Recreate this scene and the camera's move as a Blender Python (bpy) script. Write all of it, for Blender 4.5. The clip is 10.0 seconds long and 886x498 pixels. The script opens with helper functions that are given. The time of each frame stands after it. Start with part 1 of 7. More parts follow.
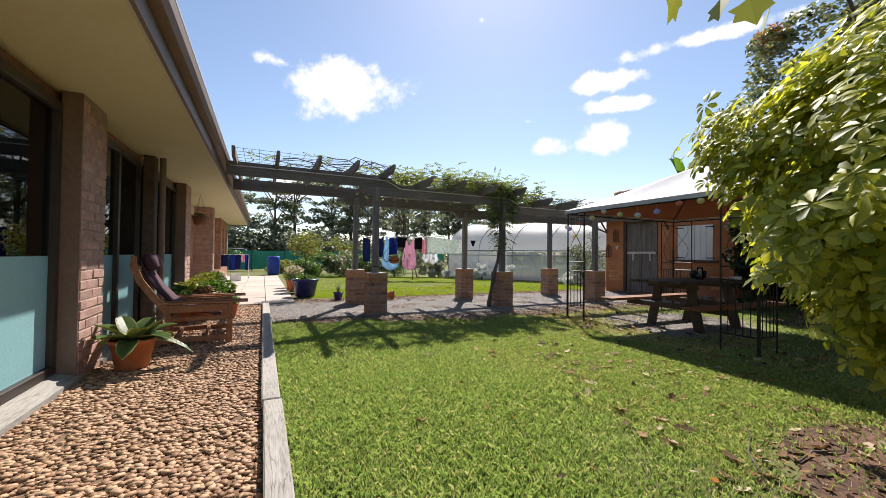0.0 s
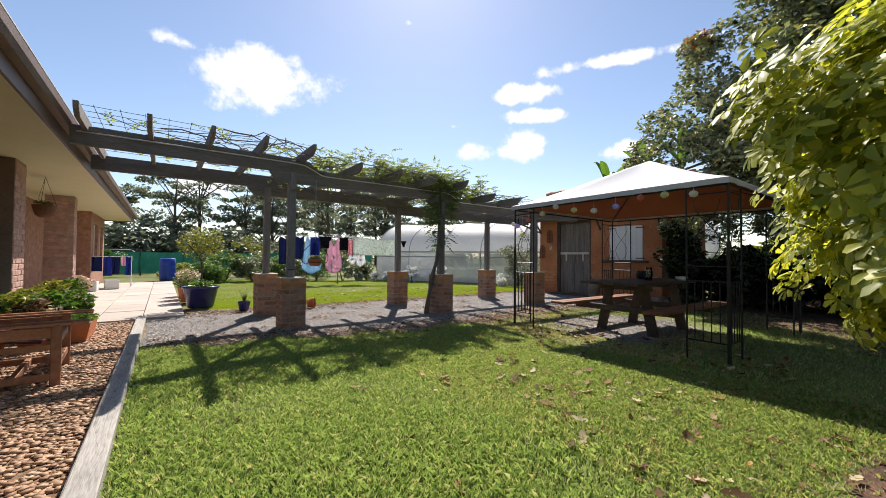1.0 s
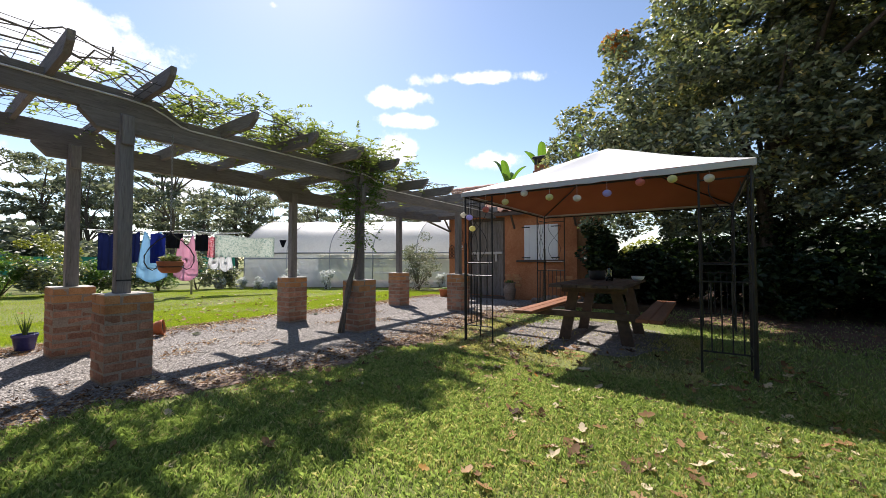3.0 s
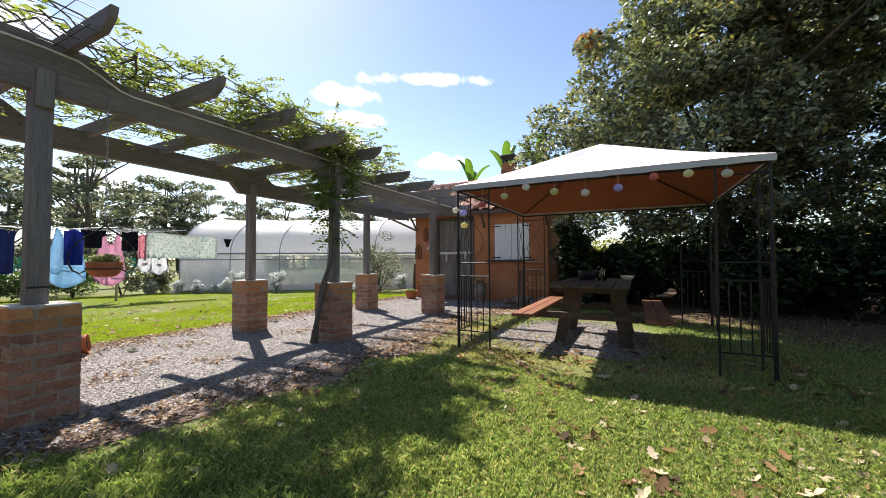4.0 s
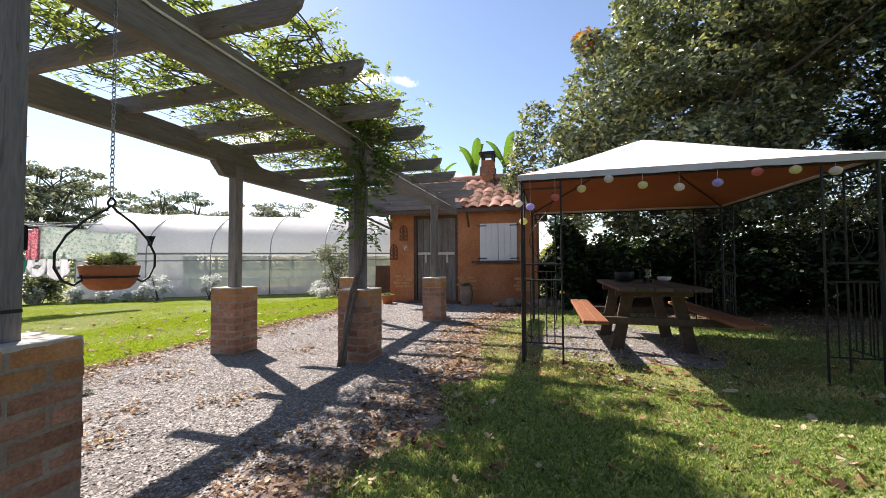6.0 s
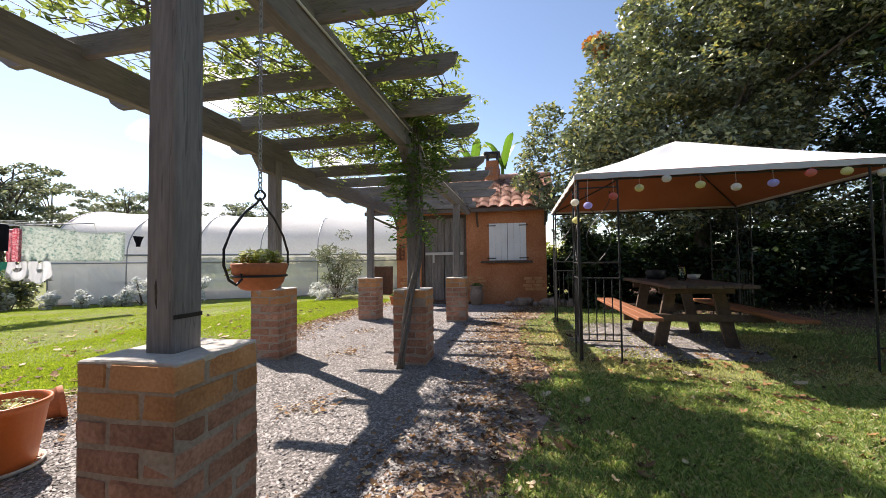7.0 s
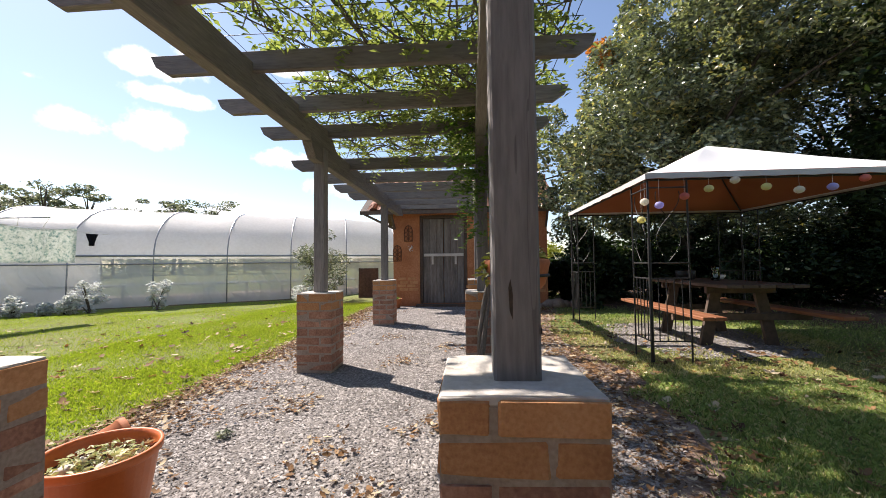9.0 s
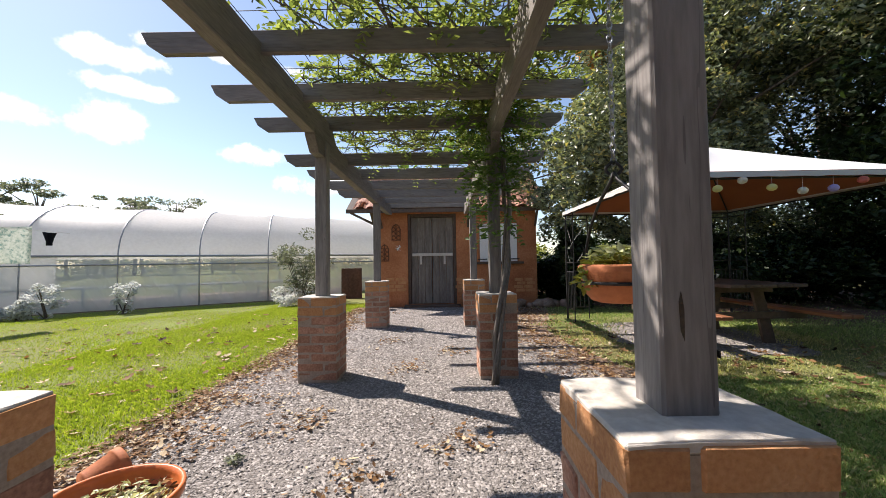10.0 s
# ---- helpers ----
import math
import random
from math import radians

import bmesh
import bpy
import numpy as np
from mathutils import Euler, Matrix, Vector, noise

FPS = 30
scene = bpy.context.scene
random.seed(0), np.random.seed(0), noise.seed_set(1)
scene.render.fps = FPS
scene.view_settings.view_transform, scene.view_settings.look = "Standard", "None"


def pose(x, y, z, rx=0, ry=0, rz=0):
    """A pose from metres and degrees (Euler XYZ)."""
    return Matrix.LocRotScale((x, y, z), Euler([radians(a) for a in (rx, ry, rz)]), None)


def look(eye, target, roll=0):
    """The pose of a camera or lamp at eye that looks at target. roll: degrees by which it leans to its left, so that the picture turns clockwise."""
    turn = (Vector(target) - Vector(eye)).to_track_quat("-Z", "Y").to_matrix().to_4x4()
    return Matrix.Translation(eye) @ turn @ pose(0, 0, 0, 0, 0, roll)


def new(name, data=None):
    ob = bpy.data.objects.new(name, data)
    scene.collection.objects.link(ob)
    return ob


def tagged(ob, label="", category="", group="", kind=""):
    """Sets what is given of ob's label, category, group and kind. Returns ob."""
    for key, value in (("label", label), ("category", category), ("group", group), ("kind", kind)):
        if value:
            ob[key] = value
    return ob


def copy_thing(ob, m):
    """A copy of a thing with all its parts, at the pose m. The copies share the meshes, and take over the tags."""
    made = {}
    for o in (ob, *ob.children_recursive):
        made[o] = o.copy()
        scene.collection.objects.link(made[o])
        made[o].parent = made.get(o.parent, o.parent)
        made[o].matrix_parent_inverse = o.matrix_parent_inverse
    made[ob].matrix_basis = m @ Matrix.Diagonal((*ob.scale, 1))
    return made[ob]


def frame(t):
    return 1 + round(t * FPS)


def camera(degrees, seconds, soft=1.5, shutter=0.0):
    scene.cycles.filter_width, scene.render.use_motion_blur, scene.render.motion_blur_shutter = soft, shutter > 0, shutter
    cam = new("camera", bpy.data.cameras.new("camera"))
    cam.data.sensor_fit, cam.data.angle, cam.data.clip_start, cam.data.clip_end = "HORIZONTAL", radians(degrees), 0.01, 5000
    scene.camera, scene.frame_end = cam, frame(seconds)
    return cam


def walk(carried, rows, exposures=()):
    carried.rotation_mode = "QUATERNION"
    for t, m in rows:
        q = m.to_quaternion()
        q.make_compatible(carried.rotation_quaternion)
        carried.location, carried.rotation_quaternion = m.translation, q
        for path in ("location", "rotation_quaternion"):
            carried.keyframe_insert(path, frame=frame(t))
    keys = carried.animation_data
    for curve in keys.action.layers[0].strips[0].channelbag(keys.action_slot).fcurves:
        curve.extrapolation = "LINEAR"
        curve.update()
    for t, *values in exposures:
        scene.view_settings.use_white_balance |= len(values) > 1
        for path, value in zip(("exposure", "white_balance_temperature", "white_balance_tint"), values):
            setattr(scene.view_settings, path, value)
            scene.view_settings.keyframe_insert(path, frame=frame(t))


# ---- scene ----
cam = camera(98.9, 10.0, soft=0.75)
PATH = [
    (0, (-0.109, 0.516, 1.113), (0.75, 2.321, 1.145), 0.7),
    (0.5, (0.069, 0.939, 1.117), (1.088, 2.659, 1.168), 0.6),
    (1, (0.23, 1.443, 1.088), (1.419, 3.051, 1.134), 0.5),
    (1.5, (0.391, 1.903, 1.105), (1.726, 3.391, 1.151), 0.7),
    (2, (0.504, 2.326, 1.096), (1.955, 3.701, 1.147), 0.5),
    (2.5, (0.576, 2.777, 1.072), (2.13, 4.033, 1.128), 0.2),
    (4, (0.763, 3.879, 1.049), (2.547, 4.782, 1.11), -0.3),
    (4.5, (0.84, 4.225, 1.031), (2.671, 5.025, 1.098), -0.2),
    (5, (0.912, 4.645, 1.053), (2.782, 5.351, 1.124), -0.3),
    (6.5, (0.842, 5.95, 1.062), (2.788, 6.41, 1.124), -0.5),
    (7, (0.746, 6.374, 1.05), (2.705, 6.773, 1.117), -0.7),
    (7.5, (0.66, 6.763, 1.04), (2.631, 7.097, 1.112), -0.7),
    (8, (0.654, 7.105, 1.033), (2.633, 7.383, 1.106), -0.9),
    (8.5, (0.755, 7.388, 1.041), (2.742, 7.595, 1.108), -0.7),
    (9, (0.859, 7.611, 1.043), (2.853, 7.755, 1.119), -0.7),
    (9.5, (0.930, 7.815, 1.068), (2.927, 7.889, 1.135), -0.6),
    (10, (1.024, 7.97, 1.068), (3.024, 7.979, 1.137), -0.9),
]
walk(cam, [(t, look(eye, target, roll)) for t, eye, target, roll in PATH],
     [(0, 0.59, 6600, 13.5), (1, 0.58, 6600, 13.5), (2.5, 0.72, 6550, 14), (5, 1.08, 6600, 15.5), (7.5, 1.05, 6750, 16.5), (10, 0.90, 6750, 16)])

# ---- world, sun, exposure ----
SUN_DIR = Vector((0.53, 0.82, 1.0)).normalized()
SUN_EL = math.asin(SUN_DIR.z)
SUN_AZ = math.atan2(SUN_DIR.x, SUN_DIR.y)

world = bpy.data.worlds.new("sky")
scene.world = world
world.use_nodes = True
wn, wl = world.node_tree.nodes, world.node_tree.links
wn.clear()
w_out = wn.new("ShaderNodeOutputWorld")
w_bg = wn.new("ShaderNodeBackground")
w_sky = wn.new("ShaderNodeTexSky")
w_sky.sky_type = "NISHITA"
w_sky.sun_disc = False
w_sky.sun_elevation = SUN_EL
w_sky.sun_rotation = SUN_AZ
w_sky.air_density, w_sky.dust_density, w_sky.ozone_density = 1.0, 0.25, 1.2
w_bg.inputs["Strength"].default_value = 0.10
w_tc = wn.new("ShaderNodeTexCoord")


def wmath(op, a, b=None, c=None):
    n = wn.new("ShaderNodeMath")
    n.operation = op
    for i, v in enumerate((a, b, c)):
        if v is None:
            continue
        if isinstance(v, (int, float)):
            n.inputs[i].default_value = v
        else:
            wl.new(v, n.inputs[i])
    return n.outputs[0]


def wdot(vec):
    n = wn.new("ShaderNodeVectorMath")
    n.operation = "DOT_PRODUCT"
    wl.new(w_tc.outputs["Generated"], n.inputs[0])
    n.inputs[1].default_value = vec
    return n.outputs["Value"]


w_noise = wn.new("ShaderNodeTexNoise")
w_noise.inputs["Scale"].default_value = 9.0
w_noise.inputs["Detail"].default_value = 7.0
w_noise.inputs["Roughness"].default_value = 0.62
wl.new(w_tc.outputs["Generated"], w_noise.inputs["Vector"])

# small fair-weather clouds: (azimuth right of +y, elevation, half width, half height), degrees, and weight
CLOUDS = [(10.0, 23.0, 9.4, 4.4, 1.1), (1.8, 24.9, 6.0, 1.3, 0.62), (48.4, 23.2, 4.9, 1.4, 0.95), (49.9, 20.2, 5.8, 1.1, 0.95), (40.6, 15.7, 4.1, 2.0, 0.9),
          (47.8, 16.2, 3.8, 2.7, 0.95), (61.5, 25.8, 9.6, 1.15, 0.95), (62.3, 14.7, 5.4, 1.8, 0.9), (31.0, 32.0, 1.2, 0.9, 0.7), (37.8, 19.2, 2.2, 0.9, 0.7),
          (22.0, 9.0, 9.0, 3.0, 0.55), (3.0, 8.5, 5.0, 3.0, 0.6), (75.0, 11.0, 9.0, 2.5, 0.6), (52.0, 7.0, 14.0, 2.6, 0.7)]
cover = None
for az, el, hw, hh, weight in CLOUDS:
    a, e = radians(az), radians(el)
    d = Vector((math.sin(a) * math.cos(e), math.cos(a) * math.cos(e), math.sin(e)))
    side = Vector((math.cos(a), -math.sin(a), 0))
    up = side.cross(d)
    ahead = wmath("MAXIMUM", wdot(d), 0.05)
    u = wmath("DIVIDE", wmath("DIVIDE", wdot(side), ahead), math.tan(radians(hw)))
    v = wmath("DIVIDE", wmath("DIVIDE", wdot(up), ahead), math.tan(radians(hh)))
    r2 = wmath("ADD", wmath("MULTIPLY", u, u), wmath("MULTIPLY", v, v))
    one = wmath("MULTIPLY", wmath("SUBTRACT", 1.15, wmath("SQRT", r2)), weight)
    cover = one if cover is None else wmath("MAXIMUM", cover, one)
billow = wmath("MULTIPLY", wmath("SUBTRACT", w_noise.outputs["Fac"], 0.5), 2.6)
w_ramp = wn.new("ShaderNodeMapRange")
w_ramp.interpolation_type = "SMOOTHSTEP"
w_ramp.inputs["From Min"].default_value = 0.28
w_ramp.inputs["From Max"].default_value = 0.75
wl.new(wmath("ADD", cover, billow), w_ramp.inputs["Value"])
w_mix = wn.new("ShaderNodeMix")
w_mix.data_type = "RGBA"
wl.new(w_ramp.outputs[0], w_mix.inputs["Factor"])
wl.new(w_sky.outputs[0], w_mix.inputs["A"])
w_mix.inputs["B"].default_value = (7.6, 7.8, 8.2, 1)
wl.new(w_mix.outputs["Result"], w_bg.inputs["Color"])
wl.new(w_bg.outputs[0], w_out.inputs["Surface"])

sun = new("sun", bpy.data.lights.new("sun", "SUN"))
sun.data.energy = 5.0
sun.data.angle = radians(0.55)
sun.data.color = (1.0, 0.95, 0.87)
sun.matrix_world = look(SUN_DIR * 60, (0, 0, 0))


# ---- materials ----
def material(name, colours, rough=0.8, scale=3.0, fine=40.0, bump=0.3, metal=0.0, random=0.0, spec=0.4, stretch=(1, 1, 1),
             translucent=0.0, cracks=0.0, depth=0.01):
    """Two or three colours mixed by a broad and a fine noise, with relief of the fine one."""
    m = bpy.data.materials.new(name)
    m.use_nodes = True
    n, l = m.node_tree.nodes, m.node_tree.links
    bsdf = n["Principled BSDF"]
    tc, mp = n.new("ShaderNodeTexCoord"), n.new("ShaderNodeMapping")
    mp.inputs["Scale"].default_value = stretch
    info = n.new("ShaderNodeObjectInfo")
    add = n.new("ShaderNodeVectorMath")
    add.operation = "MULTIPLY_ADD"
    add.inputs[1].default_value = (1, 1, 1)
    big_r = n.new("ShaderNodeMath")
    big_r.operation = "MULTIPLY"
    big_r.inputs[1].default_value = 37.0
    l.new(info.outputs["Random"], big_r.inputs[0])
    l.new(tc.outputs["Object"], add.inputs[0])
    l.new(big_r.outputs[0], add.inputs[2])
    l.new(add.outputs[0], mp.inputs["Vector"])
    broad, small = n.new("ShaderNodeTexNoise"), n.new("ShaderNodeTexNoise")
    broad.inputs["Scale"].default_value, broad.inputs["Detail"].default_value = scale, 4.0
    small.inputs["Scale"].default_value, small.inputs["Detail"].default_value = fine, 5.0
    l.new(mp.outputs[0], broad.inputs["Vector"])
    l.new(mp.outputs[0], small.inputs["Vector"])
    both = n.new("ShaderNodeMath")
    both.operation = "ADD"
    half = n.new("ShaderNodeMath")
    half.operation = "MULTIPLY"
    half.inputs[1].default_value = 0.5
    l.new(broad.outputs["Fac"], both.inputs[0])
    l.new(small.outputs["Fac"], both.inputs[1])
    l.new(both.outputs[0], half.inputs[0])
    ramp = n.new("ShaderNodeValToRGB")
    ramp.color_ramp.elements[0].position, ramp.color_ramp.elements[1].position = 0.36, 0.64
    ramp.color_ramp.elements[0].color = (*colours[0], 1)
    ramp.color_ramp.elements[1].color = (*colours[-1], 1)
    if len(colours) == 3:
        ramp.color_ramp.elements.new(0.5).color = (*colours[1], 1)
    l.new(half.outputs[0], ramp.inputs[0])
    colour = ramp.outputs[0]
    if random:
        hsv = n.new("ShaderNodeHueSaturation")
        vr = n.new("ShaderNodeMapRange")
        vr.inputs["To Min"].default_value, vr.inputs["To Max"].default_value = 1 - random, 1 + random
        l.new(info.outputs["Random"], vr.inputs["Value"])
        l.new(vr.outputs[0], hsv.inputs["Value"])
        l.new(colour, hsv.inputs["Color"])
        colour = hsv.outputs[0]
    if cracks:
        # thin dark splits that run with the grain
        mp2, split, dist, edge, dark = n.new("ShaderNodeMapping"), n.new("ShaderNodeTexNoise"), n.new("ShaderNodeMath"), n.new("ShaderNodeMapRange"), n.new("ShaderNodeMix")
        mp2.inputs["Scale"].default_value = tuple(0.16 if v < 1 else 3.2 for v in stretch)
        l.new(add.outputs[0], mp2.inputs["Vector"])
        split.inputs["Scale"].default_value, split.inputs["Detail"].default_value = 5.0, 3.0
        l.new(mp2.outputs[0], split.inputs["Vector"])
        dist.operation = "COMPARE"
        dist.inputs[1].default_value, dist.inputs[2].default_value = 0.52, 0.006
        l.new(split.outputs["Fac"], dist.inputs[0])
        dark.data_type = "RGBA"
        dark.inputs["B"].default_value = (0.03, 0.025, 0.022, 1)
        edge.inputs["To Max"].default_value = cracks
        l.new(dist.outputs[0], edge.inputs["Value"])
        l.new(edge.outputs[0], dark.inputs["Factor"])
        l.new(colour, dark.inputs["A"])
        colour = dark.outputs["Result"]
    l.new(colour, bsdf.inputs["Base Color"])
    bsdf.inputs["Roughness"].default_value = rough
    bsdf.inputs["Metallic"].default_value = metal
    bsdf.inputs["Specular IOR Level"].default_value = spec
    if bump:
        b = n.new("ShaderNodeBump")
        b.inputs["Strength"].default_value, b.inputs["Distance"].default_value = bump, depth
        l.new(small.outputs["Fac"], b.inputs["Height"])
        l.new(b.outputs[0], bsdf.inputs["Normal"])
    if translucent:
        tr, mix = n.new("ShaderNodeBsdfTranslucent"), n.new("ShaderNodeMixShader")
        mix.inputs[0].default_value = translucent
        l.new(colour, tr.inputs["Color"])
        l.new(bsdf.outputs[0], mix.inputs[1])
        l.new(tr.outputs[0], mix.inputs[2])
        l.new(mix.outputs[0], n["Material Output"].inputs["Surface"])
    return m


def leaf_material(name, dark, light, translucent=0.35, rough=0.45, through_colour=None, rare=None, share=0.1, spec=0.35):
    """Foliage: each leaf has its own shade; light passes through."""
    m = bpy.data.materials.new(name)
    m.use_nodes = True
    n, l = m.node_tree.nodes, m.node_tree.links
    bsdf = n["Principled BSDF"]
    geo = n.new("ShaderNodeNewGeometry")
    ramp = n.new("ShaderNodeValToRGB")
    ramp.color_ramp.elements[0].color, ramp.color_ramp.elements[1].color = (*dark, 1), (*light, 1)
    if rare:
        ramp.color_ramp.elements[1].position = 1 - share
        ramp.color_ramp.elements.new(1 - share * 0.6).color = (*rare, 1)
    l.new(geo.outputs["Random Per Island"], ramp.inputs[0])
    l.new(ramp.outputs[0], bsdf.inputs["Base Color"])
    bsdf.inputs["Roughness"].default_value = rough
    bsdf.inputs["Specular IOR Level"].default_value = spec
    tr, mix = n.new("ShaderNodeBsdfTranslucent"), n.new("ShaderNodeMixShader")
    bright = n.new("ShaderNodeMix")
    bright.data_type, bright.blend_type = "RGBA", "MULTIPLY"
    bright.inputs["Factor"].default_value = 1.0
    bright.inputs["B"].default_value = (*(through_colour or (1.6, 1.8, 0.7)), 1)
    l.new(ramp.outputs[0], bright.inputs["A"])
    l.new(bright.outputs["Result"], tr.inputs["Color"])
    mix.inputs[0].default_value = translucent
    l.new(bsdf.outputs[0], mix.inputs[1])
    l.new(tr.outputs[0], mix.inputs[2])
    l.new(mix.outputs[0], n["Material Output"].inputs["Surface"])
    return m


def glass_material(name, tint=(0.9, 0.95, 0.95), rough=0.0):
    m = bpy.data.materials.new(name)
    m.use_nodes = True
    n, l = m.node_tree.nodes, m.node_tree.links
    glossy, clear, mix, fres = (n.new(k) for k in ("ShaderNodeBsdfGlossy", "ShaderNodeBsdfTransparent", "ShaderNodeMixShader", "ShaderNodeFresnel"))
    glossy.inputs["Roughness"].default_value = rough
    clear.inputs["Color"].default_value = (*tint, 1)
    fres.inputs["IOR"].default_value = 1.6
    l.new(fres.outputs[0], mix.inputs[0])
    l.new(clear.outputs[0], mix.inputs[1])
    l.new(glossy.outputs[0], mix.inputs[2])
    l.new(mix.outputs[0], n["Material Output"].inputs["Surface"])
    return m


M = {}
M["lawn"] = material("lawn_soil", [(0.17, 0.14, 0.075), (0.165, 0.18, 0.065), (0.19, 0.235, 0.07)], 0.95, 0.9, 60, 0.8, spec=0.1)
M["gravel"] = material("gravel", [(0.13, 0.115, 0.105), (0.21, 0.19, 0.175), (0.31, 0.285, 0.265)], 0.9, 1.2, 110, 1.0, spec=0.2, depth=0.02)
M["chip"] = leaf_material("stone_chips", (0.13, 0.117, 0.107), (0.42, 0.385, 0.36), 0.0, 0.85)
M["pebble"] = leaf_material("river_pebbles", (0.25, 0.125, 0.062), (0.57, 0.375, 0.225), 0.0, 0.6)
M["pebble_bed"] = material("pebble_bed", [(0.12, 0.07, 0.04), (0.26, 0.16, 0.09)], 0.95, 4, 50, 0.8)
M["litter"] = material("leaf_litter", [(0.13, 0.083, 0.06), (0.24, 0.17, 0.13), (0.36, 0.28, 0.22)], 0.95, 2.5, 70, 0.9)
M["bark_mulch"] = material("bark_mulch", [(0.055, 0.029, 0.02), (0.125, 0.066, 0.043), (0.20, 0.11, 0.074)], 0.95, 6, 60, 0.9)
M["timber"] = material("weathered_timber", [(0.165, 0.15, 0.142), (0.215, 0.198, 0.188), (0.275, 0.255, 0.24)], 0.85, 2.0, 14, 0.35, random=0.12, stretch=(6, 6, 0.7), cracks=0.35)
M["timber_beam"] = material("weathered_beam", [(0.15, 0.132, 0.118), (0.19, 0.169, 0.152), (0.24, 0.214, 0.192)], 0.85, 2.0, 14, 0.35, random=0.12, stretch=(0.7, 6, 6), cracks=0.3)
M["timber_rafter"] = material("weathered_rafter", [(0.15, 0.132, 0.118), (0.195, 0.174, 0.157), (0.24, 0.214, 0.192)], 0.85, 2.0, 14, 0.35, random=0.15, stretch=(6, 0.7, 6), cracks=0.3)
M["sleeper"] = material("grey_sleeper", [(0.24, 0.22, 0.19), (0.36, 0.335, 0.30), (0.44, 0.41, 0.37)], 0.9, 2.0, 16, 0.35, random=0.1, stretch=(6, 0.6, 6), cracks=0.4)
M["bench_wood"] = material("stained_hardwood", [(0.20, 0.075, 0.035), (0.32, 0.13, 0.06)], 0.55, 2.5, 18, 0.25, random=0.1, stretch=(0.6, 6, 6))
M["dark_wood"] = material("dark_hardwood", [(0.06, 0.04, 0.03), (0.125, 0.085, 0.06)], 0.65, 2.5, 18, 0.25, random=0.12)
M["chair_wood"] = material("oiled_chair_timber", [(0.24, 0.095, 0.045), (0.42, 0.20, 0.10)], 0.5, 3, 20, 0.2, random=0.1)
M["brick_red"] = material("brick_red", [(0.25, 0.12, 0.08), (0.37, 0.19, 0.125), (0.49, 0.28, 0.195)], 0.9, 9, 70, 0.7, random=0.24)
M["brick_house"] = material("brick_house", [(0.32, 0.18, 0.14), (0.45, 0.275, 0.22), (0.55, 0.36, 0.295)], 0.9, 9, 70, 0.5, random=0.14)
M["brick_tan"] = material("brick_tan", [(0.39, 0.175, 0.075), (0.50, 0.245, 0.105), (0.58, 0.31, 0.15)], 0.9, 7, 90, 0.5, random=0.12)
M["mortar"] = material("mortar", [(0.27, 0.21, 0.165), (0.42, 0.35, 0.285)], 0.95, 6, 80, 0.6)
M["column_mortar"] = material("brown_mortar", [(0.30, 0.215, 0.175), (0.42, 0.32, 0.265)], 0.95, 6, 80, 0.5)
M["cap"] = material("mortar_cap", [(0.46, 0.42, 0.37), (0.62, 0.58, 0.52)], 0.9, 5, 50, 0.4)
M["concrete"] = material("pale_concrete", [(0.45, 0.385, 0.33), (0.58, 0.51, 0.445)], 0.9, 1.5, 60, 0.25, random=0.08)
M["render"] = material("orange_render", [(0.34, 0.125, 0.055), (0.43, 0.17, 0.075), (0.52, 0.235, 0.115)], 0.9, 1.6, 35, 0.45, spec=0.2)
M["door_wood"] = material("grey_door_timber", [(0.11, 0.092, 0.078), (0.17, 0.146, 0.125), (0.24, 0.21, 0.183)], 0.9, 2.5, 16, 0.4, random=0.14, stretch=(6, 6, 0.6))
M["white_paint"] = material("white_paint", [(0.74, 0.73, 0.70), (0.82, 0.81, 0.79)], 0.55, 3, 30, 0.08)
M["roof_tile"] = material("terracotta_tile", [(0.36, 0.17, 0.115), (0.50, 0.27, 0.195), (0.62, 0.38, 0.29)], 0.85, 6, 50, 0.3, random=0.2)
M["terracotta"] = material("terracotta", [(0.42, 0.13, 0.05), (0.55, 0.19, 0.075)], 0.75, 5, 60, 0.15, random=0.1)
M["plastic_pot"] = material("orange_plastic", [(0.56, 0.14, 0.035), (0.62, 0.17, 0.045)], 0.4, 4, 80, 0.05)
M["blue_glaze"] = material("blue_glaze", [(0.025, 0.03, 0.12), (0.05, 0.055, 0.20)], 0.25, 6, 40, 0.05)
M["blue_plastic"] = material("blue_plastic", [(0.02, 0.06, 0.42), (0.03, 0.08, 0.5)], 0.4, 4, 40, 0.03)
M["iron"] = material("black_iron", [(0.012, 0.012, 0.013), (0.03, 0.028, 0.027)], 0.5, 20, 120, 0.15)
M["galv"] = material("galvanised_pipe", [(0.28, 0.29, 0.30), (0.40, 0.41, 0.42)], 0.45, 12, 80, 0.1, metal=0.8)
M["rust"] = material("rusty_iron", [(0.10, 0.045, 0.025), (0.20, 0.09, 0.045)], 0.85, 10, 60, 0.4)
M["canvas"] = material("canopy_canvas", [(0.74, 0.73, 0.71), (0.82, 0.81, 0.79)], 0.9, 2.0, 200, 0.08, translucent=0.12)
M["lining"] = material("canopy_lining", [(0.27, 0.085, 0.04), (0.34, 0.115, 0.052)], 0.9, 2.0, 200, 0.08, translucent=0.15)
M["valance"] = material("grey_valance", [(0.50, 0.48, 0.45), (0.60, 0.58, 0.55)], 0.9, 2.0, 200, 0.08, translucent=0.04)
M["bark"] = material("bark", [(0.06, 0.045, 0.035), (0.15, 0.12, 0.095)], 0.95, 5, 30, 0.7, stretch=(3, 3, 0.7), depth=0.03)
